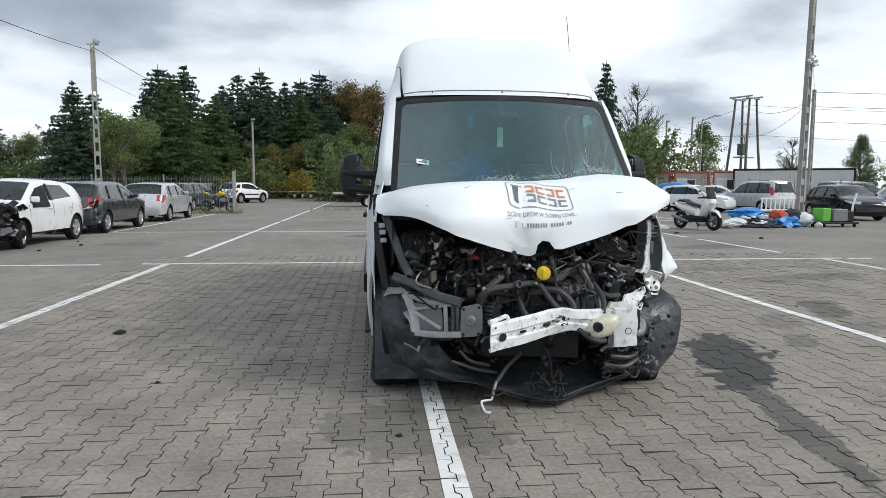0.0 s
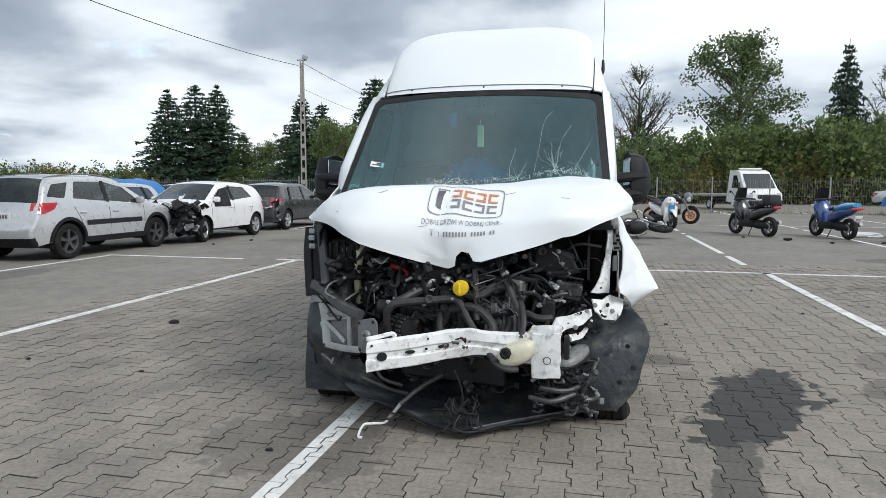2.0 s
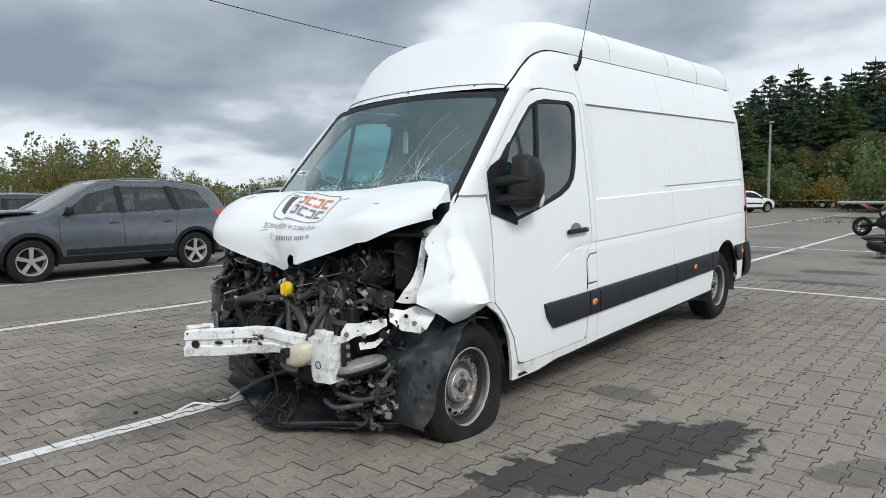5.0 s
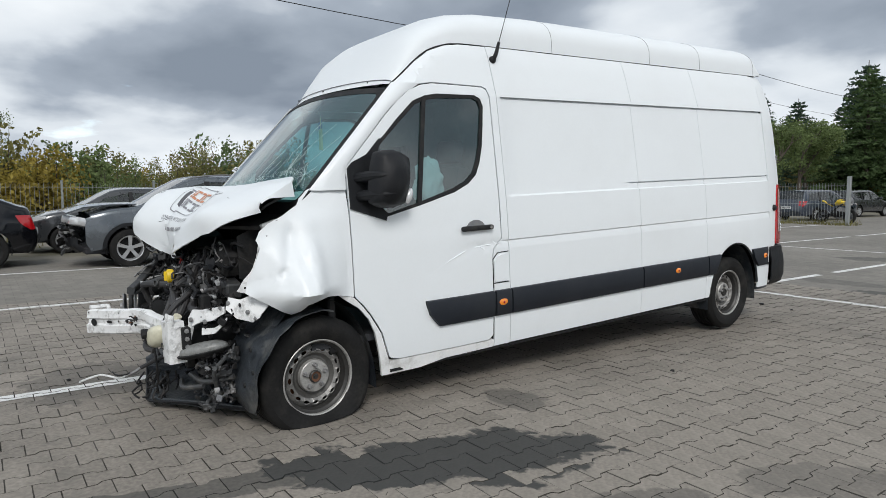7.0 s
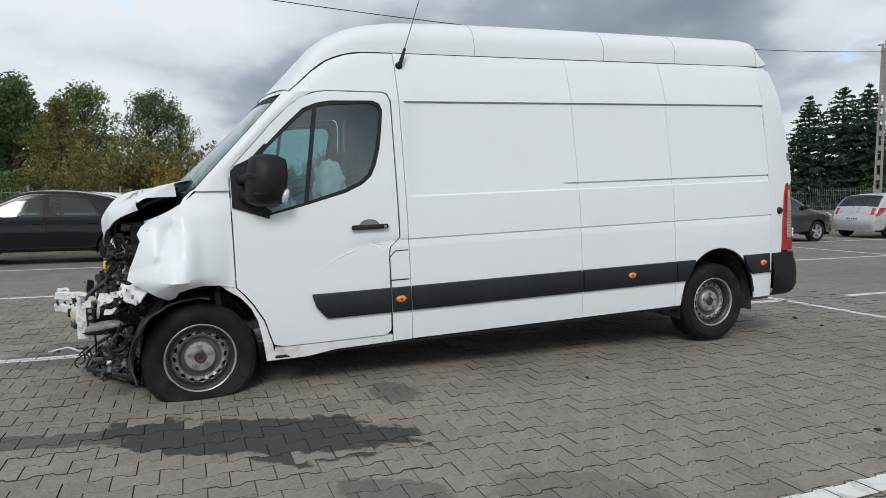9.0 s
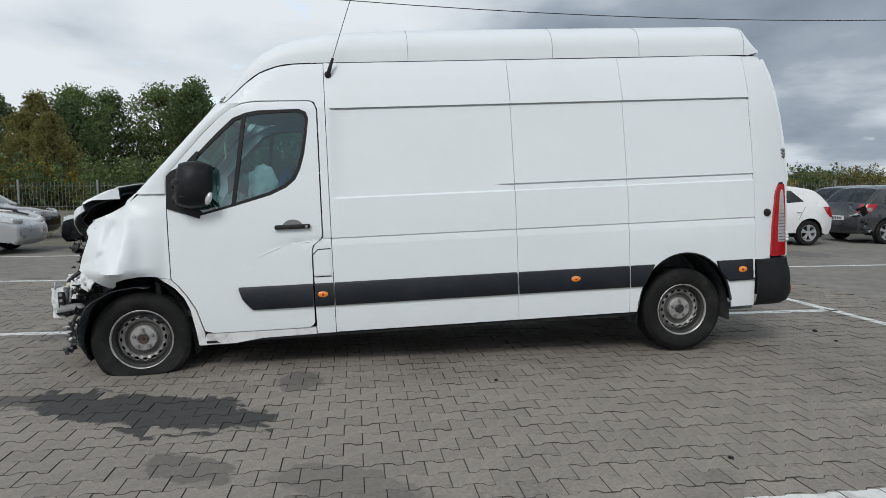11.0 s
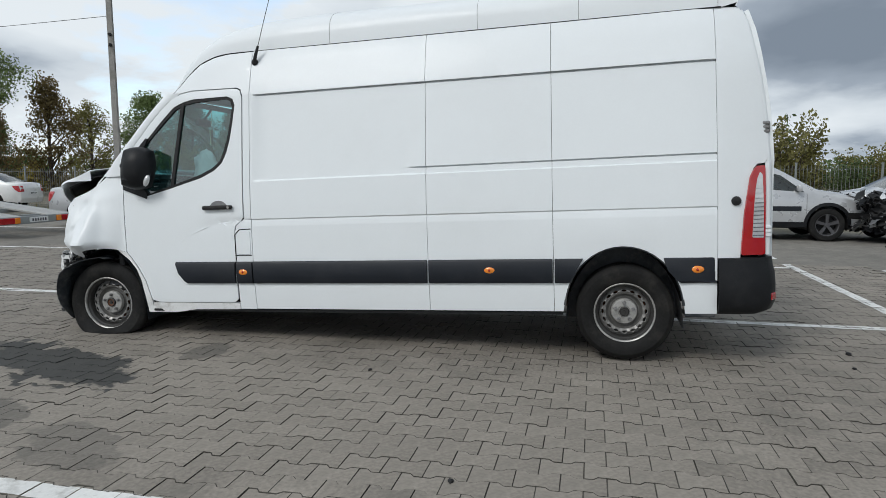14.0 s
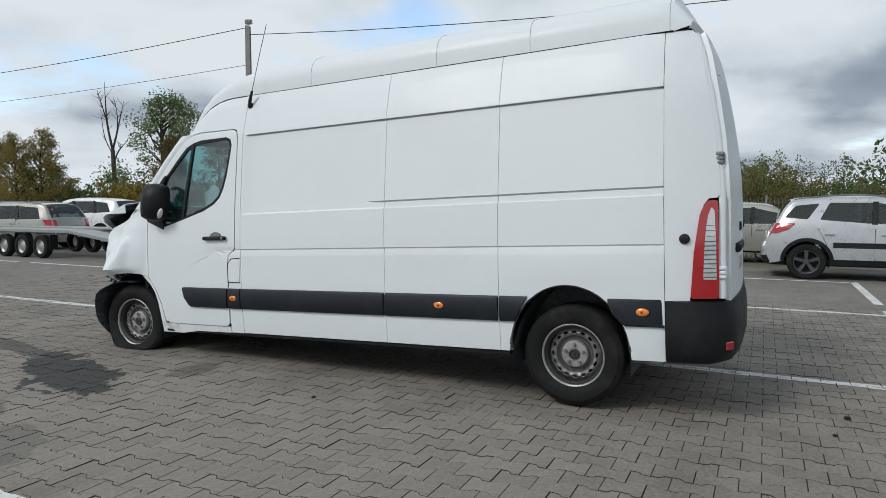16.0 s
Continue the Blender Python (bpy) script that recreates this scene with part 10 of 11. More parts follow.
def sport_bike(m, colour, label, rim=DARK_ALLOY, naked=False):
    ob = thing("motorcycle", m, label, "motorcycle")
    moto_wheel(ob, -0.70, 0.31, 0.12, rim)
    moto_wheel(ob, 0.70, 0.31, 0.17, rim)
    for s in (1, -1):
        part("fork_leg", tubem([(s * 0.09, -0.70, 0.31), (s * 0.10, -0.42, 0.92)], 0.026, 7), GREY_PLASTIC, ob)
        part("swing_arm", tubem([(s * 0.10, 0.70, 0.31), (s * 0.11, 0.12, 0.42)], 0.035, 7), DULL_BLACK, ob)
        part("frame_rail", tubem([(s * 0.13, -0.38, 0.86), (s * 0.17, -0.1, 0.66), (s * 0.13, 0.15, 0.45)], 0.03, 6), DULL_BLACK, ob)
    blob("tank", [(-0.38, 0.86), (-0.25, 0.93), (-0.05, 0.95), (0.10, 0.86)], [0.08, 0.17, 0.18, 0.09], colour, ob, "", [0.06, 0.13, 0.13, 0.07])
    blob("engine", [(-0.32, 0.50), (-0.15, 0.48), (0.05, 0.46), (0.18, 0.46)], [0.12, 0.19, 0.19, 0.12], DULL_BLACK, ob, "", [0.14, 0.20, 0.20, 0.13])
    part("cylinder_fins", boxm((0, -0.22, 0.62), (0.32, 0.22, 0.2), 0.02), ALU, ob)
    blob("seat", [(0.05, 0.84), (0.22, 0.82), (0.40, 0.86), (0.62, 0.95)], [0.09, 0.13, 0.12, 0.07], FABRIC, ob, "", [0.03, 0.04, 0.04, 0.03])
    blob("tail", [(0.30, 0.80), (0.55, 0.90), (0.78, 0.98), (0.88, 1.0)], [0.10, 0.11, 0.07, 0.02], colour, ob, "", [0.05, 0.05, 0.04, 0.02])
    if naked:
        part("headlight", boxm((0, -0.60, 0.92), (0.22, 0.16, 0.22), 0.06, None, 2), CLEAR_LENS, ob)
        blob("nose", [(-0.72, 0.98), (-0.60, 1.02), (-0.45, 0.98)], [0.06, 0.13, 0.12], GREY_PLASTIC, ob, "", [0.08, 0.16, 0.12])
    else:
        blob("fairing", [(-0.80, 0.86), (-0.62, 0.84), (-0.40, 0.74), (-0.18, 0.58), (0.02, 0.44)], [0.05, 0.17, 0.20, 0.20, 0.12], colour, ob, "", [0.08, 0.16, 0.22, 0.24, 0.14])
        part("windscreen", grid([[(x, -0.72 + t * 0.26, 0.96 + t * 0.16 - x * x * 2) for x in (-0.13, 0, 0.13)] for t in (0, 1)], 0.004), DULL_BLACK, ob)
    part("handlebar", tubem([(-0.34, -0.30, 1.0), (-0.12, -0.42, 1.0), (0.12, -0.42, 1.0), (0.34, -0.30, 1.0)], 0.016, 6), DULL_BLACK, ob)
    part("exhaust", tubem([(0.14, -0.35, 0.40), (0.16, 0.0, 0.26), (0.18, 0.30, 0.35), (0.19, 0.66, 0.52)], [0.025, 0.03, 0.04, 0.055], 8), ALU, ob)
    blob("front_mudguard", [(-0.95, 0.50), (-0.82, 0.62), (-0.66, 0.65), (-0.52, 0.60)], [0.03, 0.07, 0.07, 0.04], colour if not naked else DULL_BLACK, ob, "", [0.02, 0.03, 0.03, 0.02])
    for s in (1, -1):
        part("mirror", tubem([(s * 0.18, -0.42, 1.02), (s * 0.26, -0.40, 1.18), (s * 0.32, -0.40, 1.19)], [0.008, 0.008, 0.035], 6), DULL_BLACK, ob)
    part("stand", tubem([(0.12, 0.05, 0.3), (0.26, 0.08, 0.01)], 0.012, 6), DULL_BLACK, ob)
    return ob


S_WHITE = paint("scooter_white", (0.75, 0.75, 0.74))
S_BLUE = paint("scooter_blue", (0.02, 0.06, 0.20), 0.2)
S_LBLUE = paint("scooter_light_blue", (0.05, 0.30, 0.60), 0.2)
S_RED = paint("motorcycle_red", (0.40, 0.015, 0.03), 0.1)
S_BLACK = paint("scooter_black", (0.012, 0.012, 0.014))
scooter(pose(10.75, 20.3, GZ, 0, 0, 18), S_WHITE, "white maxi scooter with a black seat on its stand", plate=False)
b = scooter(pose(8.65, 20.2, GZ, 0, 0, 195), S_BLUE, "dark blue scooter with a light blue rear and red stripe")
blob("rear_panel", [(0.30, 0.80), (0.60, 0.86), (0.92, 0.90)], [0.22, 0.20, 0.12], S_LBLUE, b, "", [0.10, 0.10, 0.06])
part("stripe", boxm((0, 0.94, 0.80), (0.34, 0.05, 0.05), 0.01), RED_PLASTIC, b)
scooter(pose(6.75, 20.6, GZ, 0, 0, 205), S_BLACK, "black scooter with a folded black cover on its seat", box_top=FABRIC, plate=False)
sport_bike(pose(3.65, 18.3, 0.20, 0, 80, 118), S_BLACK, "black motorcycle lying on its side", naked=True)
sport_bike(pose(1.95, 25.9, GZ, 0, 8, 60), S_RED, "red sports motorcycle on its side stand")
sport_bike(pose(5.2, 26.2, GZ, 0, 6, 74), S_BLACK, "black motorcycle with orange wheel rims", ORANGE, True)
v = scooter(pose(4.6, 23.4, GZ, 0, 0, 20), S_WHITE, "white classic scooter with a light blue leg shield", shield=False, plate=False)
part("shield_panel", boxm((0, -0.66, 0.72), (0.20, 0.12, 0.5), 0.05, None, 2), S_LBLUE, v)
part("spare_wheel", boxm((0, -0.60, 0.5), (0.46, 0.10, 0.5), 0.05, None, 2), S_WHITE, v)
k = sport_bike(pose(-7.2, 33.9, GZ, 0, 10, 70), YELLOW, "black and yellow motorcycle by the fence end", naked=True)


# ---- rubbish heap and small litter ----
def lump(name, c, r, mm, label, category, seed, k=0.3):
    bm = bmesh.new()
    bmesh.ops.create_icosphere(bm, subdivisions=3, radius=1)
    for v in bm.verts:
        d = 1 + k * noise.noise(v.co * 1.8 + Vector((seed, 0, 0))) + 0.5 * k * noise.noise(v.co * 5 + Vector((0, seed, 0)))
        q = Vector((v.co.x * r[0], v.co.y * r[1], v.co.z * r[2])) * d
        v.co = Vector((c[0] + q.x, c[1] + q.y, max(GZ, c[2] + q.z)))
    solo(name, bm, mm, label, category, "rubbish heap", smooth=50)


BAG_W = mat("white_plastic_bag", (0.66, 0.67, 0.68), 0.4, vary=0.12, bump=0.5, fine=14, depth=0.03)
BAG_B = mat("blue_plastic_sheet", (0.02, 0.20, 0.50), 0.4, vary=0.2, bump=0.5, fine=12, depth=0.03)
BAG_R = mat("red_cloth", (0.42, 0.05, 0.03), 0.8, vary=0.2, bump=0.4)
CLOTH_K = mat("dark_rags", (0.03, 0.03, 0.04), 0.9, vary=0.3, bump=0.5)
lump("rubbish_bag", (12.75, 21.4, 0.12), (0.6, 0.42, 0.16), BAG_W, "crumpled white plastic rubbish bag on the paving", "rubbish bag", 1)
lump("rubbish_bag", (13.25, 21.6, 0.18), (0.34, 0.32, 0.2), BAG_W, "crumpled white plastic rubbish bag on the paving", "rubbish bag", 2)
lump("plastic_sheet", (13.35, 21.9, 0.42), (0.7, 0.45, 0.20), BAG_B, "crumpled blue plastic sheet on a heap", "plastic sheet", 3, 0.5)
lump("rag", (13.5, 21.1, 0.06), (0.8, 0.35, 0.12), CLOTH_K, "dark rags spread at the foot of the heap", "rag", 4)
lump("red_cloth", (14.25, 21.4, 0.34), (0.28, 0.3, 0.22), BAG_R, "bright red cloth on the rubbish heap", "cloth", 5)
lump("plastic_sheet", (14.35, 21.1, 0.14), (0.45, 0.3, 0.22), BAG_B, "folded blue plastic sheet on the paving", "plastic sheet", 6, 0.5)
lump("rag", (14.8, 21.5, 0.34), (0.35, 0.3, 0.25), CLOTH_K, "dark bundled clothes on the rubbish heap", "rag", 7)
lump("rubbish_bag", (15.15, 21.4, 0.25), (0.34, 0.3, 0.24), BAG_W, "pale full rubbish bag beside the heap", "rubbish bag", 8)
lump("rubbish_bag", (9.55, 20.6, 0.04), (0.5, 0.2, 0.10), BAG_W, "flat white plastic bag lying on the paving", "rubbish bag", 9)
lump("rubbish_bag", (2.75, 18.6, 0.03), (0.10, 0.10, 0.12), BAG_W, "small white scrap lying on the paving", "litter", 10)
rng = random.Random(31)
for i in range(44):
    lump(rng.choice(("rubbish_bag", "rag", "plastic_sheet")), (13.6 + rng.gauss(0, 0.85), 21.45 + rng.gauss(0, 0.35), rng.uniform(0.02, 0.42) * (1 if i % 2 else 0.4)), (rng.uniform(0.06, 0.26), rng.uniform(0.06, 0.22), rng.uniform(0.03, 0.13)),
         rng.choice((BAG_W, BAG_W, BAG_W, CLOTH_K, CLOTH_K, BAG_B, BAG_R, GREY_PLASTIC)), "crumpled scrap of rubbish lying on the heap", "rubbish", 40 + i, 0.7)
rk = thing("rack", pose(14.6, 21.9, GZ, 0, 0, 4), "white metal rack with upright bars on the heap", "rack", "rubbish heap")
for z in (0.55, 0.95):
    part("rail", boxm((0, 0, z), (1.5, 0.05, 0.06), 0.01), PLATE, rk)
for i in range(9):
    part("bar", boxm((-0.7 + i * 0.175, 0, 0.75), (0.05, 0.04, 0.4), 0.008), PLATE, rk)
for x in (-0.7, 0.7):
    part("leg", boxm((x, 0, 0.28), (0.05, 0.05, 0.56), 0.006), PLATE, rk)
ct = thing("trolley", pose(16.2, 21.3, GZ, 0, 0, 6), "green and grey trolley loaded with boxes", "trolley", "rubbish heap")
part("base", boxm((0, 0, 0.14), (1.5, 0.6, 0.06), 0.01), DULL_BLACK, ct)
part("crate", boxm((-0.50, 0, 0.42), (0.32, 0.5, 0.44), 0.02), mat("green_plastic", (0.12, 0.42, 0.05), 0.4), ct)
part("crate", boxm((0.05, 0, 0.40), (0.6, 0.5, 0.42), 0.03), GREY_PLASTIC, ct)
part("crate", boxm((0.45, 0, 0.36), (0.3, 0.5, 0.36), 0.03), DULL_BLACK, ct)
part("handle", tubem([(0.70, 0, 0.15), (0.74, 0, 0.7), (0.86, 0, 1.15)], 0.035, 8), PLATE, ct)
for x in (-0.6, 0.6):
    for y in (-0.25, 0.25):
        part("castor", lathe(bmesh.new(), [(0.001, -0.02), (0.06, -0.02), (0.06, 0.02), (0.001, 0.02)], 12, Matrix.Translation((x, y, 0.06))), RUBBER, ct)
rng = random.Random(21)
spots = [(-1.72, 6.55, 0.05), (0.85, 7.1, 0.02), (-0.9, 5.0, 0.02), (4.55, 8.5, 0.02), (5.4, 9.1, 0.018), (3.05, 7.6, 0.02), (-2.0, 5.1, 0.02), (1.9, 11.0, 0.03), (2.3, 10.9, 0.02), (5.3, 7.3, 0.015), (4.4, 10.1, 0.016), (0.7, 3.9, 0.02),
         (7.2, 18.9, 0.10), (8.0, 18.2, 0.06), (9.2, 18.4, 0.07), (6.3, 19.6, 0.05), (10.6, 16.5, 0.06), (-6.2, 14.4, 0.04), (-5.9, 15.6, 0.05), (-6.4, 16.6, 0.03)]
for x, y, r in spots:
    bm = bmesh.new()
    bmesh.ops.create_icosphere(bm, subdivisions=2, radius=1)
    for v in bm.verts:
        d = 1 + 0.5 * noise.noise(v.co * 2 + Vector((x, y, 0)))
        v.co = Vector((x + v.co.x * r * d, y + v.co.y * r * 0.7 * d, max(-0.002, r * 0.3 + v.co.z * r * 0.45 * d)))
    solo("debris", bm, DULL_BLACK, "small dark piece of debris on the paving", "debris", "scattered debris")

# ---- trees, hedges, grass ----
def leaves(centres, sizes, seed, droop=0.0, aspect=0.6):
    """Small folded leaf clumps: two triangles each, turned at random."""
    rng = np.random.default_rng(seed)
    n = len(centres)
    c = np.array(centres)
    s = np.array(sizes).reshape(-1, 1)
    a = rng.normal(size=(n, 3))
    a[:, 2] -= droop
    a /= np.linalg.norm(a, axis=1, keepdims=True)
    b = np.cross(a, rng.normal(size=(n, 3)))
    b /= np.linalg.norm(b, axis=1, keepdims=True)
    k = np.cross(a, b)
    v = np.stack([c - a * s, c + b * s * aspect + k * s * 0.2, c + a * s, c - b * s * aspect + k * s * 0.2], axis=1).reshape(-1, 3)
    return v


def leaf_mesh(name, v, mm):
    n = len(v) // 4
    me = bpy.data.meshes.new(name)
    idx = np.arange(n * 4).reshape(-1, 4)
    me.from_pydata(v.tolist(), [], np.concatenate([idx[:, [0, 1, 2]], idx[:, [0, 2, 3]]]).tolist())
    me.materials.append(mm)
    return me


def spruce(seed, mm, full=1.0, narrow=1.0):
    """A conifer 10 m high."""
    rng = random.Random(seed)
    ob = thing("spruce_tree", Matrix(), "dark green spruce with drooping tiers of branches", "tree")
    part("trunk", tubem([(0, 0, 0), (0.05, 0, 5), (0, 0.02, 10)], [0.17, 0.10, 0.015], 7, 3), BARK, ob)
    cs, ss = [], []
    bm = bmesh.new()
    z = 0.7
    while z < 9.9:
        t = z / 10
        rad = (3.6 * (1 - t) ** 0.9 + 0.16) * narrow * rng.uniform(0.88, 1.08)
        k = max(6, int(14 * (1 - t) + 6))
        for i in range(k):
            a = 2 * math.pi * (i + rng.random() * 0.9) / k
            L = rad * rng.uniform(0.62, 1.12) * (1 if rng.random() > 0.12 else 0.5)
            d = Vector((math.cos(a), math.sin(a), 0))
            zb = z
            z += rng.uniform(-0.2, 0.2) * (1.1 - t)
            sag = 0.22 * L
            if L > 0.9 and rng.random() < 0.35:
                tube(bm, [Vector((0, 0, z)), d * L * 0.5 + Vector((0, 0, z - sag * 0.3)), d * L * 0.95 + Vector((0, 0, z - sag))], [0.03, 0.02, 0.006], 4, 1)
            m = max(4, int(L * 18 * full))
            for j in range(m):
                u = 0.18 + 0.85 * (j + rng.random()) / m
                side_ = rng.uniform(-0.34, 0.34) * L * (1.15 - u)
                p = d * L * u + Vector((-d.y, d.x, 0)) * side_ + Vector((0, 0, z - sag * u * u + 0.12 * u - rng.random() * 0.16))
                cs.append(p)
                ss.append(rng.uniform(0.10, 0.22))
            z = zb
        z += 0.25 + 0.14 * rng.random() + 0.14 * (1 - t)
    part("branch", bm, BARK, ob)
    crown = new("crown", leaf_mesh("crown", leaves(cs, ss, seed, 0.5, 0.42), mm))
    crown.parent = ob
    return ob


def broadleaf(seed, mm, label, fill=1.0, spread=1.0, clusters=130, per=44, size=0.175, trunk=2.2):
    """A broad tree 10 m high."""
    rng = random.Random(seed)
    ob = thing("broadleaf_tree", Matrix(), label, "tree")
    bm = bmesh.new()
    tips = []

    def grow(p, d, L, r, depth):
        q = p + d * L
        tube(bm, [p, p.lerp(q, 0.5) + Vector((rng.uniform(-0.08, 0.08), rng.uniform(-0.08, 0.08), 0)) * L, q], [r, r * 0.8, r * 0.6], 5 if depth else 7, 2)
        if depth >= 3:
            tips.append(q)
            return
        if depth >= 1:
            tips.append(p.lerp(q, 0.7))
        for i in range(rng.choice((2, 3, 3)) + (1 if depth == 0 else 0)):
            e = (d + Vector((rng.uniform(-1, 1) * 0.95 * spread, rng.uniform(-1, 1) * 0.95 * spread, rng.uniform(-0.15, 0.55)))).normalized()
            grow(q, e, L * rng.uniform(0.62, 0.82), r * 0.58, depth + 1)
    grow(Vector((0, 0, 0)), Vector((0, 0, 1)), trunk, 0.19, 0)
    top = max(t.z for t in tips)
    for v in bm.verts:
        v.co *= 9.3 / top
    tips = [t * 9.3 / top for t in tips]
    part("trunk", bm, BARK, ob, "", 40)
    cs, ss = [], []
    for _ in range(clusters):
        c = rng.choice(tips) + Vector((rng.gauss(0, 0.55), rng.gauss(0, 0.55), rng.gauss(-0.3, 0.6)))
        rad = rng.uniform(0.25, 0.8)
        for _ in range(int(2.4 * per * fill * rad)):
            cs.append(c + Vector((rng.gauss(0, 1), rng.gauss(0, 1), rng.gauss(0, 0.75))) * rad * 0.55)
            ss.append(rng.uniform(0.38, 0.82) * size)
    crown = new("crown", leaf_mesh("crown", leaves(cs, ss, seed, 0.1, 0.65), mm))
    crown.parent = ob
    return ob


def crowned(seed, mm, label, base=0.3, wide=0.33, shape="round", clusters=90, per=190, rad=(0.6, 1.2), size=0.135):
    """A tree 10 m high: a tapered trunk, limbs that reach out to clumps of leaves, and a crown of the given shape."""
    rng = random.Random(seed)
    ob = thing("broadleaf_tree", Matrix(), label, "tree")
    z0 = base * 10
    bm = bmesh.new()
    sway = [Vector((rng.uniform(-0.25, 0.25) * i / 3, rng.uniform(-0.25, 0.25) * i / 3, z)) for i, z in enumerate((0, 3.2, 6.4, 9.3))]
    tube(bm, sway, [0.22, 0.17, 0.10, 0.02], 8, 3)
    cs, ss = [], []
    for i in range(clusters):
        t = rng.random() ** (1.25 if shape == "cone" else 0.85)
        if shape == "cone":
            r = 10 * wide * (1 - t) ** 0.75 + 0.2
        elif shape == "full":
            r = 10 * wide * max(0.05, 1 - abs(2 * t - 0.75) ** 2.6 * 0.62)
        else:
            r = 10 * wide * math.sqrt(max(0.03, 1 - (2 * t - 1) ** 2))
        a = rng.uniform(0, 2 * math.pi)
        r *= (0.82 + 0.55 * noise.noise(Vector((math.cos(a) * 1.3, math.sin(a) * 1.3, t * 3 + seed)))) * math.sqrt(rng.uniform(0.12, 1.0))
        c = Vector((r * math.cos(a), r * math.sin(a), z0 + (9.5 - z0) * t))
        if i % 2 == 0:
            zj = max(0.6 * z0 + 0.2, c.z - 0.5 - 0.75 * r)
            j = Vector((lerp(zj, [p.z for p in sway], [p.x for p in sway]), lerp(zj, [p.z for p in sway], [p.y for p in sway]), zj))
            tube(bm, [j, j.lerp(c, 0.5) + Vector((rng.uniform(-0.2, 0.2), rng.uniform(-0.2, 0.2), -0.1)), c], [0.075, 0.045, 0.012], 5, 3)
        k = rng.uniform(*rad)
        for _ in range(int(per * k)):
            d = Vector((rng.gauss(0, 1), rng.gauss(0, 1), rng.gauss(0, 0.7)))
            d *= min(1, 1.7 / d.length) * k * 0.52
            cs.append(c + d)
            ss.append(rng.uniform(0.5, 1.15) * size)
    part("trunk", bm, BARK, ob, "", 40)
    crown = new("crown", leaf_mesh("crown", leaves(cs, ss, seed, 0.1, 0.62), mm))
    crown.parent = ob
    return ob


def twiggy(seed, mm, label, base=0.42, wide=0.27, leaf=500):
    """A tree 10 m high that has shed most leaves: a round crown of fine upswept twigs."""
    rng = random.Random(seed)
    ob = thing("bare_tree", Matrix(), label, "tree")
    bm = bmesh.new()
    z0 = base * 10
    tube(bm, [(0, 0, 0), (0.05, 0.03, z0), (0, 0, 8.4)], [0.22, 0.17, 0.03], 8, 3)
    cs, ss = [], []
    for i in range(60):
        t, a = rng.random(), rng.uniform(0, 2 * math.pi)
        r = 10 * wide * math.sqrt(max(0.04, 1 - (2 * t - 0.95) ** 2)) * rng.uniform(0.75, 1.05)
        c = Vector((r * math.cos(a), r * math.sin(a), z0 + (9.6 - z0) * t))
        j = Vector((0, 0, max(z0 * 0.8, c.z - 0.9 * r - 0.3)))
        limb = smooth_path([j, j.lerp(c, 0.5) + Vector((0, 0, -0.12 * r)), c], 3)
        tube(bm, limb, [0.07 - 0.058 * q / (len(limb) - 1) for q in range(len(limb))], 4, 1)
        for q in range(14):
            u = rng.uniform(0.3, 1.0)
            b = limb[min(int(u * (len(limb) - 1)), len(limb) - 1)]
            out = ((c - j).normalized() + Vector((rng.gauss(0, 0.6), rng.gauss(0, 0.6), rng.gauss(0.2, 0.5)))).normalized() * rng.uniform(0.4, 1.1)
            tube(bm, [b, b + out * 0.5 + Vector((0, 0, 0.05)), b + out], [0.018, 0.014, 0.008], 3, 1)
            if rng.random() < leaf / 840:
                cs.extend(b + out * rng.uniform(0.5, 1.0) + Vector((rng.gauss(0, 0.1), rng.gauss(0, 0.1), rng.gauss(0, 0.1))) for _ in range(4))
    part("trunk", bm, BARK, ob, "", 40)
    ss = [rng.uniform(0.05, 0.09) for _ in cs]
    crown = new("crown", leaf_mesh("crown", leaves(cs, ss, seed, 0.1, 0.62), mm))
    crown.parent = ob
    return ob


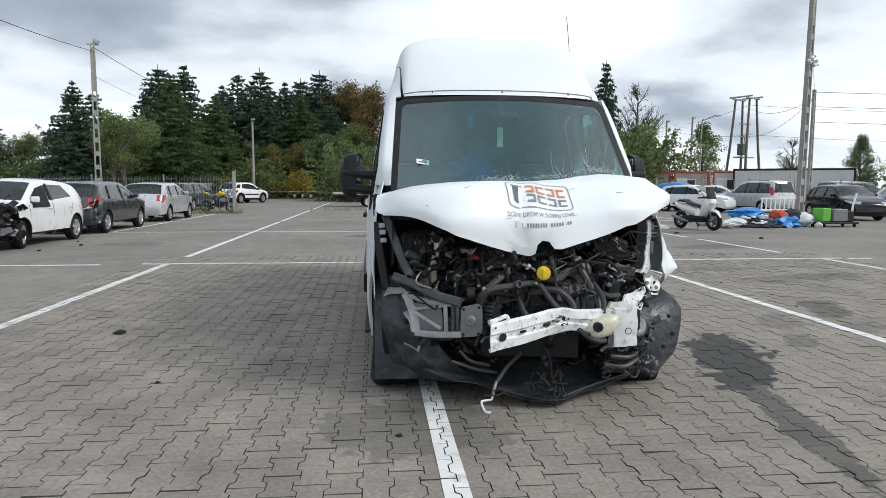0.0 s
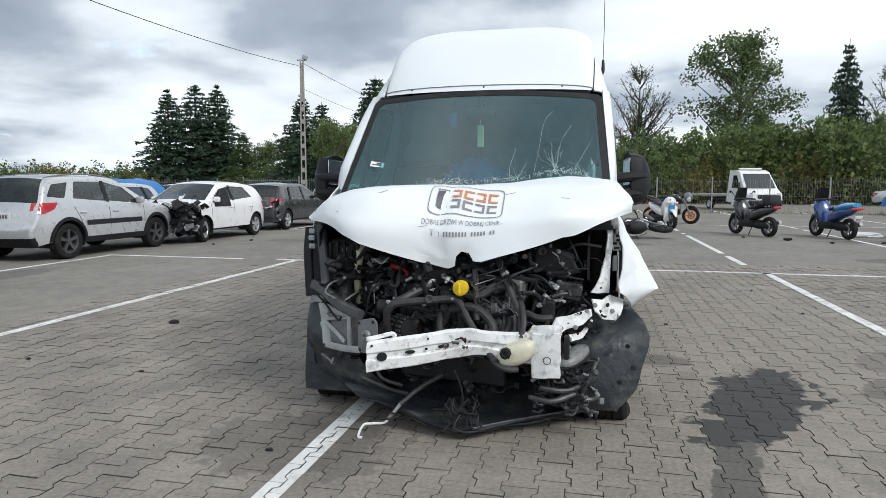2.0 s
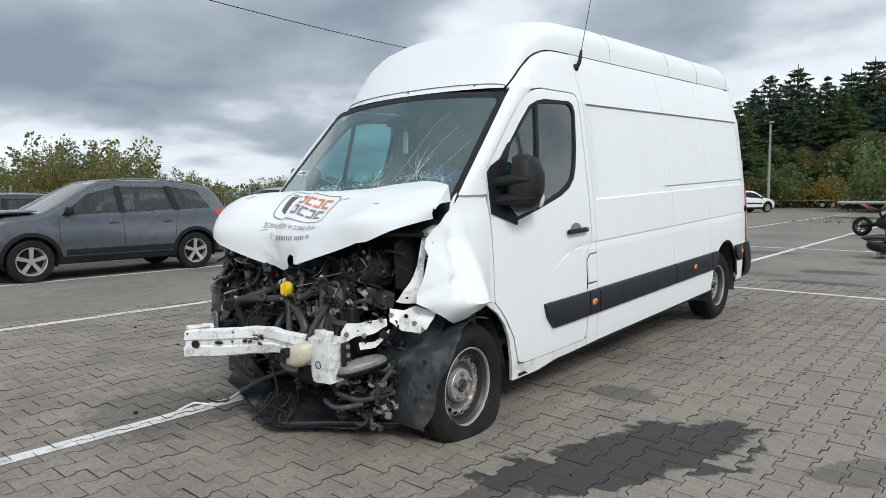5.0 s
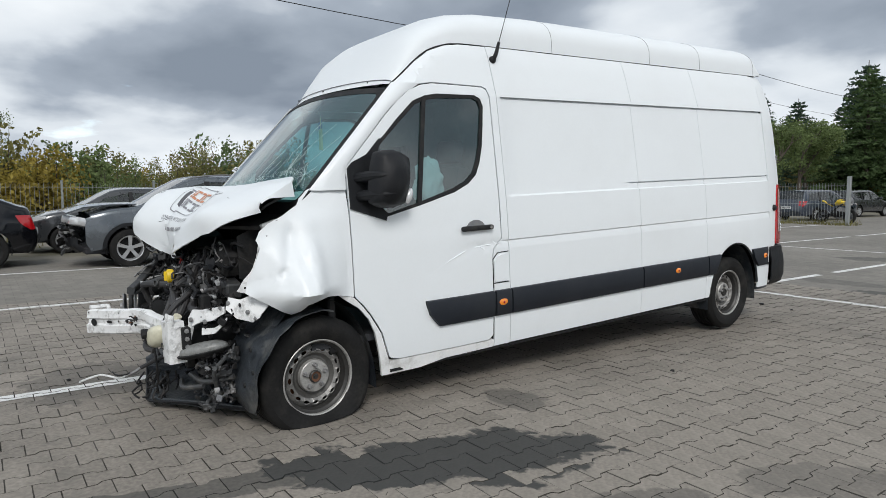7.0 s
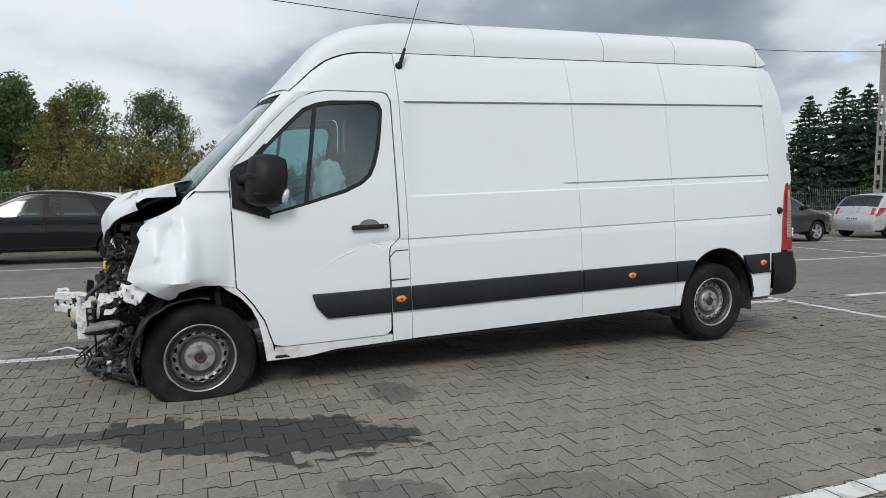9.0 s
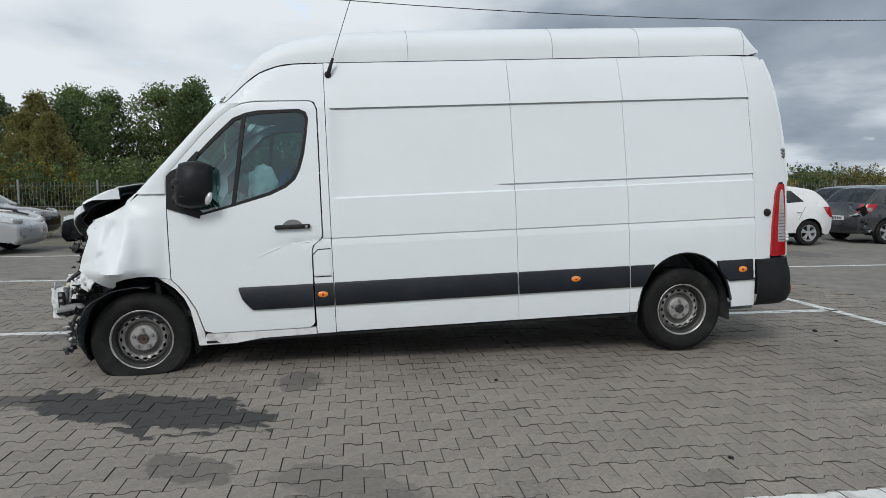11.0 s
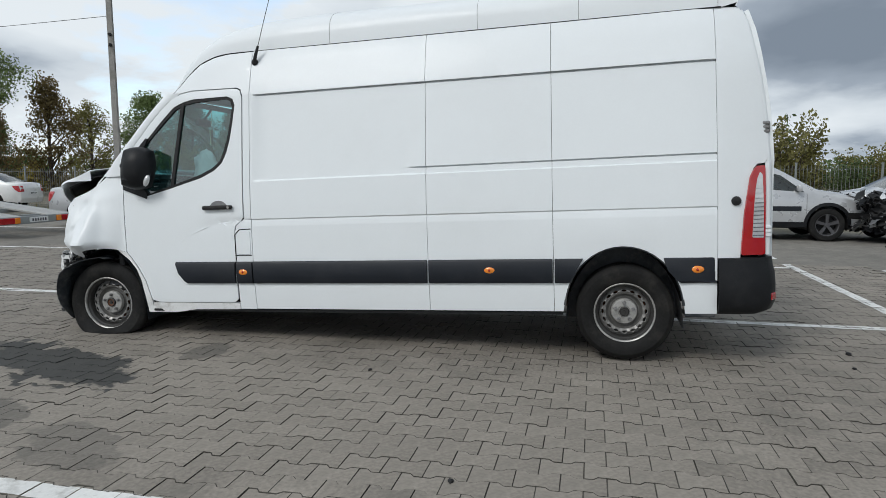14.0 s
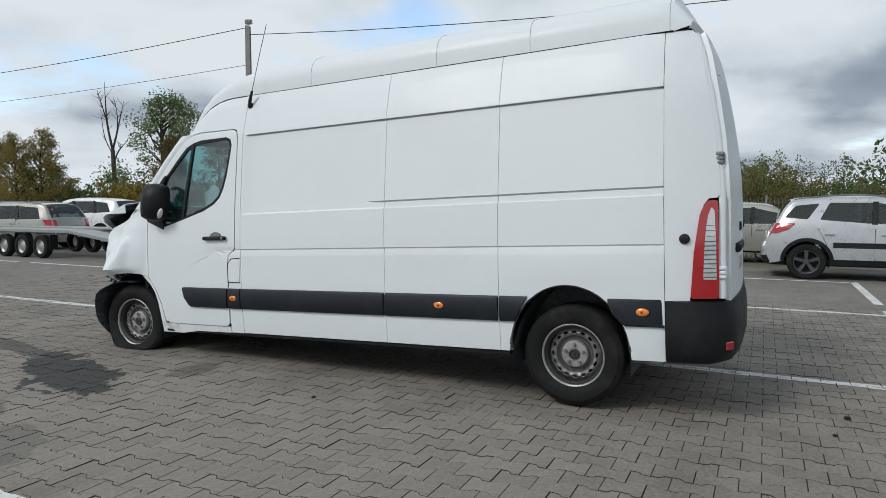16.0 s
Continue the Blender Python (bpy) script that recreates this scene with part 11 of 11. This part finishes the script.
def snag(seed, mm):
    """A dead tree 10 m high: a bare stem that forks into a few steep limbs."""
    rng = random.Random(seed)
    ob = thing("bare_tree", Matrix(), "dead bare tree with a few steep limbs", "tree")
    bm = bmesh.new()
    tube(bm, [(0, 0, 0), (-0.05, 0, 3.0), (0.05, 0, 5.2)], [0.22, 0.17, 0.14], 8, 3)
    for b, mid, tip, r in (((0.05, 0, 5.2), (0.55, 0.1, 7.2), (0.75, 0.2, 10), 0.10), ((0.05, 0, 5.1), (-0.4, 0.1, 6.8), (-1.1, 0.0, 8.9), 0.09), ((-0.02, 0, 4.2), (-0.7, -0.2, 5.2), (-1.3, 0.1, 6.0), 0.07), ((0.6, 0.1, 7.3), (1.0, 0.2, 8.2), (1.3, 0.1, 9.3), 0.05), ((-0.3, 0.1, 6.4), (-0.2, 0.3, 7.6), (0.0, 0.3, 8.8), 0.05), ((0.0, 0, 4.8), (0.4, -0.3, 6.0), (0.5, -0.5, 7.6), 0.05)):
        b, mid, tip = Vector(b), Vector(mid), Vector(tip)
        tube(bm, [b, mid, tip], [r, r * 0.7, 0.012], 6, 4)
        for _ in range(9):
            u = rng.uniform(0.35, 0.95)
            p = b.lerp(mid, u * 2) if u < 0.5 else mid.lerp(tip, u * 2 - 1)
            e = p + Vector((rng.gauss(0, 0.3), rng.gauss(0, 0.3), rng.uniform(0.2, 0.7)))
            tube(bm, [p, p.lerp(e, 0.5) + Vector((0.05, 0, -0.03)), e], [0.022, 0.014, 0.006], 4, 2)
    part("trunk", bm, BARK, ob, "", 40)
    cs = [Vector((rng.gauss(-0.2, 0.65), rng.gauss(0, 0.6), rng.gauss(3.0, 0.55))) for _ in range(1100)]
    crown = new("crown", leaf_mesh("crown", leaves(cs, [rng.uniform(0.06, 0.12) for _ in cs], seed, 0.1, 0.62), mm))
    crown.parent = ob
    return ob


def bush(seed, mm, label, tall=1.0, count=2700, size=0.122):
    """A shrub about 4 m high and 4 m wide with shoots sticking out."""
    rng = random.Random(seed)
    ob = thing("bush", Matrix(), label, "bush")
    bm = bmesh.new()
    cs, ss = [], []
    for i in range(34):
        a, lean = rng.uniform(0, 2 * math.pi), rng.uniform(0, 0.75)
        base = Vector((rng.gauss(0, 0.8), rng.gauss(0, 0.8), 0))
        L = rng.uniform(2.2, 4.3) * tall
        d = Vector((math.cos(a) * lean, math.sin(a) * lean, 1)).normalized()
        tip = base + d * L + Vector((0, 0, -0.3 * lean))
        tube(bm, [base, base.lerp(tip, 0.5) + Vector((0, 0, 0.15)), tip], [0.03, 0.02, 0.005], 4, 2)
        for _ in range(count // 34):
            u = rng.random() ** 0.7
            w = 0.50 * (1.05 - u) + 0.10
            cs.append(base.lerp(tip, u) + Vector((rng.gauss(0, w), rng.gauss(0, w), rng.gauss(0, w * 0.6) + 0.1)))
            cs[-1].z = max(cs[-1].z, 0.05)
            ss.append(rng.uniform(0.6, 1.4) * size)
    part("stem", bm, BARK, ob)
    crown = new("crown", leaf_mesh("crown", leaves(cs, ss, seed, 0.0, 0.6), mm))
    crown.parent = ob
    return ob


SPRUCE_L = leaf_mat("spruce_needles", (0.072, 0.112, 0.076), 0.6)
PINE_L = leaf_mat("larch_needles", (0.088, 0.135, 0.055), 0.5)
GREEN_L = leaf_mat("green_leaves", (0.165, 0.218, 0.085), 0.6)
DEEP_L = leaf_mat("deep_green_leaves", (0.122, 0.170, 0.072), 0.6)
YELLOW_L = leaf_mat("yellowing_leaves", (0.34, 0.27, 0.06), 0.5)
BROWN_L = leaf_mat("brown_leaves", (0.185, 0.142, 0.064), 0.5)
AMBER_L = leaf_mat("amber_leaves", (0.29, 0.235, 0.08), 0.55)
OLIVE_L = leaf_mat("olive_leaves", (0.220, 0.205, 0.075), 0.55)

KINDS = {
    "spruce": [spruce(1, SPRUCE_L), spruce(2, SPRUCE_L, 1.0, 0.85), spruce(3, SPRUCE_L, 0.8, 1.1)],
    "larch": [spruce(4, PINE_L, 0.9, 1.05)],
    "green": [broadleaf(11, GREEN_L, "tall green broadleaf tree with an open crown", clusters=170, spread=0.8), broadleaf(12, DEEP_L, "dense dark green broadleaf tree", fill=1.0, clusters=190, trunk=1.6)],
    "brown": [broadleaf(13, BROWN_L, "broadleaf tree with brown autumn leaves", clusters=200), broadleaf(14, OLIVE_L, "broadleaf tree turning yellow", clusters=190)],
    "low": [crowned(17, OLIVE_L, "autumn tree with foliage down to the ground", 0.06, 0.30, "full", 90, 90), crowned(18, BROWN_L, "russet autumn tree with a full crown", 0.06, 0.28, "full", 90, 90), crowned(19, GREEN_L, "green tree with foliage down to the ground", 0.06, 0.30, "full", 90, 90)],
    "dense": [crowned(31, DEEP_L, "dense dark green tree with a broad crown", 0.10, 0.32, "full", 150, 80), crowned(32, OLIVE_L, "dense tree turning brown and olive", 0.08, 0.30, "full", 145, 80), crowned(33, GREEN_L, "dense green tree with a domed crown", 0.12, 0.34, "round", 150, 80)],
    "tall": [crowned(34, DEEP_L, "tall green tree with an open crown on a bare trunk", 0.34, 0.36, "round", 80, 150, (0.55, 1.1), 0.112), crowned(35, GREEN_L, "tall green tree with gaps between its limbs", 0.34, 0.32, "round", 66, 150, (0.5, 1.0), 0.10)],
    "cone": [crowned(36, AMBER_L, "pointed tree with yellow-brown autumn leaves", 0.05, 0.38, "cone", 120, 150, (0.5, 0.9), 0.10)],
    "bare": [twiggy(15, DEEP_L, "half-bare tree with a round crown of fine twigs")],
    "dead": [snag(16, GREEN_L)],
    "bush": [bush(21, GREEN_L, "dense green bush beyond the fence"), bush(22, OLIVE_L, "olive green bush with upright shoots"), bush(23, DEEP_L, "dark green bush beyond the fence")],
    "shrub bush": [bush(26, OLIVE_L, "olive green shrub just behind the fence", 1.0, 10000, 0.052), bush(27, GREEN_L, "green shrub just behind the fence", 1.0, 10000, 0.052)],
    "ybush": [bush(24, YELLOW_L, "yellow-leaved autumn bush beyond the fence", 0.8), bush(25, OLIVE_L, "tall olive green bush beyond the fence", 1.2)],
}
for obs in KINDS.values():
    for ob in obs:
        ob.matrix_world = Matrix.Translation((0, 0, -200))


def plant(kind, x, y, h, which=None, wide=1.0):
    """A tree of height h at (x, y)."""
    rng = random.Random(int(x * 37 + y * 91))
    obs = KINDS[kind]
    i = rng.randrange(len(obs)) if which is None else which
    base = 10.0 if "bush" not in kind else 4.3
    s = h / base
    m = Matrix.Translation((x, y, GZ)) @ Matrix.Rotation(rng.uniform(0, 6.28), 4, "Z") @ Matrix.Diagonal((s * wide, s * wide, s, 1))
    return copy_thing(obs[i], m)


FOREST = [
    ("spruce", -23.2, 76.9, 14.6), ("spruce", -21.2, 79.6, 14.9), ("spruce", -15.5, 80.9, 14.3), ("spruce", -13.3, 83.4, 15.6), ("spruce", -6.2, 84.2, 15.6), ("spruce", -18.2, 85, 13.5),
    ("spruce", -10.2, 82, 13.6), ("spruce", -9.0, 88, 15.2), ("spruce", -3.0, 86, 13.0), ("larch", -19.3, 67.6, 12.2), ("larch", -16.6, 74.0, 11.0), ("spruce", -11.8, 78.5, 11.5), ("larch", -8.0, 79.0, 12.0),
    ("spruce", -4.5, 80.0, 11.0), ("larch", -1.0, 80.0, 10.0), ("spruce", -25.5, 61.0, 10.2), ("green", -17.2, 47.3, 6.2), ("green", -20.4, 58.0, 7.4), ("green", -22.8, 64.0, 7.0), ("green", -28.5, 66.0, 7.0),
    ("spruce", -47.3, 70.9, 12.7), ("spruce", -46.0, 74.5, 13.8), ("spruce", -42.6, 74.0, 13.5), ("larch", -37.5, 71.0, 7.6), ("green", -34.0, 70.0, 6.5), ("spruce", -31.5, 80.0, 12.0),
    ("brown", -0.3, 86.5, 14.0, 0, 0.75), ("low", 0.4, 76.0, 12.8, 1, 0.95), ("dense", -1.5, 74.0, 8.0, 2), ("low", 3.4, 79.0, 9.6, 2), ("bare", 7.3, 76.0, 14.4), ("tall", 16.4, 71.3, 16.5, 0), ("low", 19.0, 73.0, 9.0, 2), ("spruce", 27.9, 76.8, 16.4, 0, 0.75), ("bare", 31.2, 75.2, 13.2, 0, 0.85),
    ("low", 37.5, 71.5, 8.6, 2), ("dense", 52.5, 66.0, 7.0, 0, 0.8), ("bare", 50.0, 74.0, 7.0), ("green", 60.0, 60.0, 8.0),
    ("bush", -44.0, 19.6, 5.8), ("ybush", -41.0, 21.5, 4.8), ("ybush", -38.9, 7.0, 5.4), ("bush", -41.0, 9.5, 4.9), ("ybush", -36.0, 4.0, 4.6),
    ("shrub bush", -19.3, 10.9, 3.5, 0, 0.9), ("shrub bush", -19.6, 9.4, 3.0, 0), ("shrub bush", -19.4, 12.6, 3.0, 1), ("shrub bush", -19.2, 14.2, 2.6, 0), ("shrub bush", -19.8, 7.9, 2.6, 1), ("low", -30.2, -26.7, 8.0, 1, 0.9),
    ("dense", -57.7, -8.4, 11.3, 0), ("dense", -62.5, -3.6, 12.0, 2, 0.85), ("dense", -61.5, -9.0, 12.4, 0), ("dense", -54.3, -4.6, 9.6, 1, 0.95), ("dense", -60.0, -12.0, 11.5, 2), ("dense", -58.0, -16.0, 10.6, 0), ("tall", -68.0, 1.7, 12.6, 0, 0.9), ("tall", -71.0, 4.4, 11.0, 1, 0.8),
    ("ybush", -38.8, 0.4, 4.6, 1), ("ybush", -40.0, 3.0, 5.1, 1), ("ybush", -41.0, 5.4, 4.7, 0),
    ("dense", -51.0, -22.5, 9.3, 0), ("dense", -50.5, -19.0, 9.4, 1), ("dense", -48.0, -15.5, 8.6, 0), ("dense", -53.5, -17.0, 10.2, 2), ("dense", -45.9, -26.4, 8.6, 0, 0.9), ("dense", -42.0, -27.8, 8.2, 2), ("ybush", -33.9, -20.0, 5.2, 0, 0.8), ("bush", -36.4, -17.6, 4.6, 0), ("dense", -47.0, -23.0, 7.0, 1), ("dense", -46.0, -18.0, 7.4, 1), ("dense", -43.5, -15.0, 7.0, 1), ("low", -40.0, -32.0, 7.6, 0),
    ("cone", -19.1, -30.6, 6.6), ("cone", -17.6, -31.0, 6.2, 0, 0.9), ("low", -20.9, -32.4, 4.4, 2, 0.8), ("tall", -27.2, -29.1, 9.7, 1), ("low", -26.4, -27.4, 6.4, 1, 0.85), ("dense", -29.5, -30.5, 5.0, 0), ("ybush", -22.7, -29.4, 4.2, 0, 0.8), ("ybush", -24.3, -30.0, 4.0, 0, 0.8), ("bush", -20.8, -29.4, 3.0, 0, 0.8), ("dead", -33.5, -43.0, 12.4), ("green", -27.0, -50.0, 8.0), ("brown", -24.0, -46.0, 7.0), ("green", -20.0, -60.0, 8.0),
]
for f in FOREST:
    plant(*f) if len(f) > 4 or f[0] not in ("spruce", "larch") else plant(*f, None, 1.5)
for x in (-27, -24.5, -21.5, -18.8, -16.0, -13.4, -10.8, -8.2, -5.4, -2.8):
    plant("green" if x % 2 < 1 else "low", x, 73.5 + (x * 7 % 3), 5.5 + (x * 5 % 2.6), None if x % 2 < 1 else 0, 1.25)
rng = random.Random(77)
# thicket behind the compound
for i in range(30):
    x = -3 + i * 1.0 + rng.uniform(-0.5, 0.5)
    plant("bush", x, 59 + rng.uniform(-2.5, 4), rng.uniform(4.8, 5.8) + 0.11 * i * (0.5 if i < 12 else 0.62), rng.choice((0, 0, 2)), 0.95)
for i in range(12):
    plant("bush", -1 + i * 2.2, 56 + rng.uniform(-1, 1), rng.uniform(3.0, 4.5), rng.choice((0, 0, 1)), 1.1)
# hedge beyond the fence
for i in range(72):
    y = -26 + i * 1.47 + rng.uniform(-1, 1)
    x = -44 - 0.10 * y + rng.uniform(-3, 3)
    plant("ybush" if rng.random() < 0.35 else "bush", x, y, (rng.uniform(3.2, 4.4) + (0.8 if rng.random() < 0.15 else 0)) * (0.74 if y > 16 else 0.95), None, 1.15)
for i in range(16):
    plant("bush" if rng.random() < 0.6 else "ybush", -38 + i * 1.6 + rng.uniform(-1, 1), -36 - 0.9 * i + rng.uniform(-2, 2), rng.uniform(3.0, 4.4), None, 1.2)
for i in range(14):
    plant("bush", -58 + i * 2.6, 76 + rng.uniform(-2, 3) - 0.2 * i, rng.uniform(3.6, 5.0), None, 1.3)
for i in range(10):
    plant("bush" if i % 3 else "ybush", -38 + i * 3.4, 70 + rng.uniform(-2, 2), rng.uniform(3.0, 4.5), None, 1.2)


def far_belt():
    """Distant scrub that closes the horizon all round."""
    rng2 = random.Random(5)
    cs, ss = [], []
    for i in range(18000):
        a = rng2.uniform(0, 2 * math.pi)
        r = rng2.uniform(118, 135)
        top = 3.6 + 2.2 * noise.noise(Vector((math.cos(a) * 9, math.sin(a) * 9, 0))) + 1.2 * noise.noise(Vector((math.cos(a) * 40, math.sin(a) * 40, 3)))
        cs.append(Vector((math.cos(a) * r, 10 + math.sin(a) * r, rng2.random() ** 0.6 * max(top, 1.5))))
        ss.append(rng2.uniform(0.22, 0.45))
    ob = new("scrub", leaf_mesh("scrub", leaves(cs, ss, 5, 0.0, 0.7), DEEP_L))
    tagged(ob, "distant dark green scrub along the horizon", "scrub", kind="stuff")


def grass():
    rng2 = random.Random(9)
    v = []
    for i in range(9000):
        k = rng2.random()
        if k < 0.72:
            x, y = rng2.uniform(-16.8, -10.5), rng2.uniform(-20, 32)
            if noise.noise(Vector((x * 0.5, y * 0.5, 0))) < 0.0:
                continue
        elif k < 0.86:
            x, y = rng2.uniform(-15, -5.8), 32.6 + rng2.gauss(0, 0.35)
        else:
            x, y = rng2.uniform(-3, 26), 36.4 + rng2.gauss(0, 0.5)
        h, a = rng2.uniform(0.08, 0.32), rng2.uniform(0, 6.28)
        w = 0.012
        v += [(x - w * math.cos(a), y - w * math.sin(a), GZ), (x + w * math.cos(a), y + w * math.sin(a), GZ), (x + rng2.gauss(0, 0.07), y + rng2.gauss(0, 0.07), GZ + h)]
    me = bpy.data.meshes.new("grass")
    me.from_pydata(v, [], [(i, i + 1, i + 2) for i in range(0, len(v), 3)])
    me.materials.append(OLIVE_L)
    tagged(new("grass", me), "thin tufts of dry grass along the fences", "grass", kind="stuff")


far_belt()
grass()
for kind, obs in KINDS.items():
    for ob in obs:
        for o in list(ob.children_recursive) + [ob]:
            bpy.data.objects.remove(o)
# a house far off beyond the hedge
hs = thing("house", pose(-205, 168, GZ, 0, 0, 30), "pale house with a brown gable roof far off", "house")
part("wall", boxm((0, 0, 2.2), (11, 8, 4.4), 0.02), CONT_BROWN, hs)
part("roof", grid([[(-6, -4.8, 4.2), (-6, 0, 6.8), (-6, 4.8, 4.2)], [(6, -4.8, 4.2), (6, 0, 6.8), (6, 4.8, 4.2)]], 0.15), RUST, hs)
part("chimney", boxm((2, 0.6, 6.9), (0.7, 0.7, 1.5), 0.03), CONT_BROWN, hs)
for x in (-3.2, 0, 3.2):
    part("window", boxm((x, -4.02, 2.4), (1.2, 0.08, 1.2), 0.02), DULL_BLACK, hs)

# ---- paving stones: the nearest as pieces, the rest joined ----
def stone_data():
    vs, fs = [], []
    for ring, z in RINGS:
        vs += [(x, y, z) for x, y in ring]
    k = len(RINGS[0][0])
    for r in range(2):
        for i in range(k):
            j = (i + 1) % k
            fs.append((r * k + i, r * k + j, (r + 1) * k + j, (r + 1) * k + i))
    fs.append(tuple(range(2 * k, 3 * k)))
    return vs, fs


def paving():
    vs, fs = stone_data()
    one = bpy.data.meshes.new("paving_stone")
    one.from_pydata(vs, [], fs)
    one.materials.append(STONE)
    one.materials.append(JOINT)
    one.polygons.foreach_set("material_index", [1] * (len(fs) - 1) + [0])
    arr = np.array(vs)
    allv, allf, idx, count = [], [], [], 0
    for x, y, dz, ta, tb in STONES:
        if 3.05 < x < 4.72 and 4.6 < y < 9.6:
            ob = new("paving_stone", one)
            ob.matrix_world = Matrix.Translation((x, y, dz)) @ Euler((ta, tb, 0)).to_matrix().to_4x4()
            ob.parent = ground
        else:
            q = arr + (x, y, dz)
            q[:, 2] += arr[:, 1] * ta - arr[:, 0] * tb
            off = count * len(vs)
            allv.append(q)
            allf += [tuple(i + off for i in f) for f in fs]
            idx += [1] * (len(fs) - 1) + [0]
            count += 1
    me = bpy.data.meshes.new("paving_stones")
    me.from_pydata(np.concatenate(allv).tolist(), [], allf)
    for mm in (STONE, JOINT):
        me.materials.append(mm)
    me.polygons.foreach_set("material_index", idx)
    ob = new("paving_stones", me)
    ob.parent = ground
    tagged(ob, "grey zigzag concrete paving stones laid in rows", "", kind="stuff")


paving()
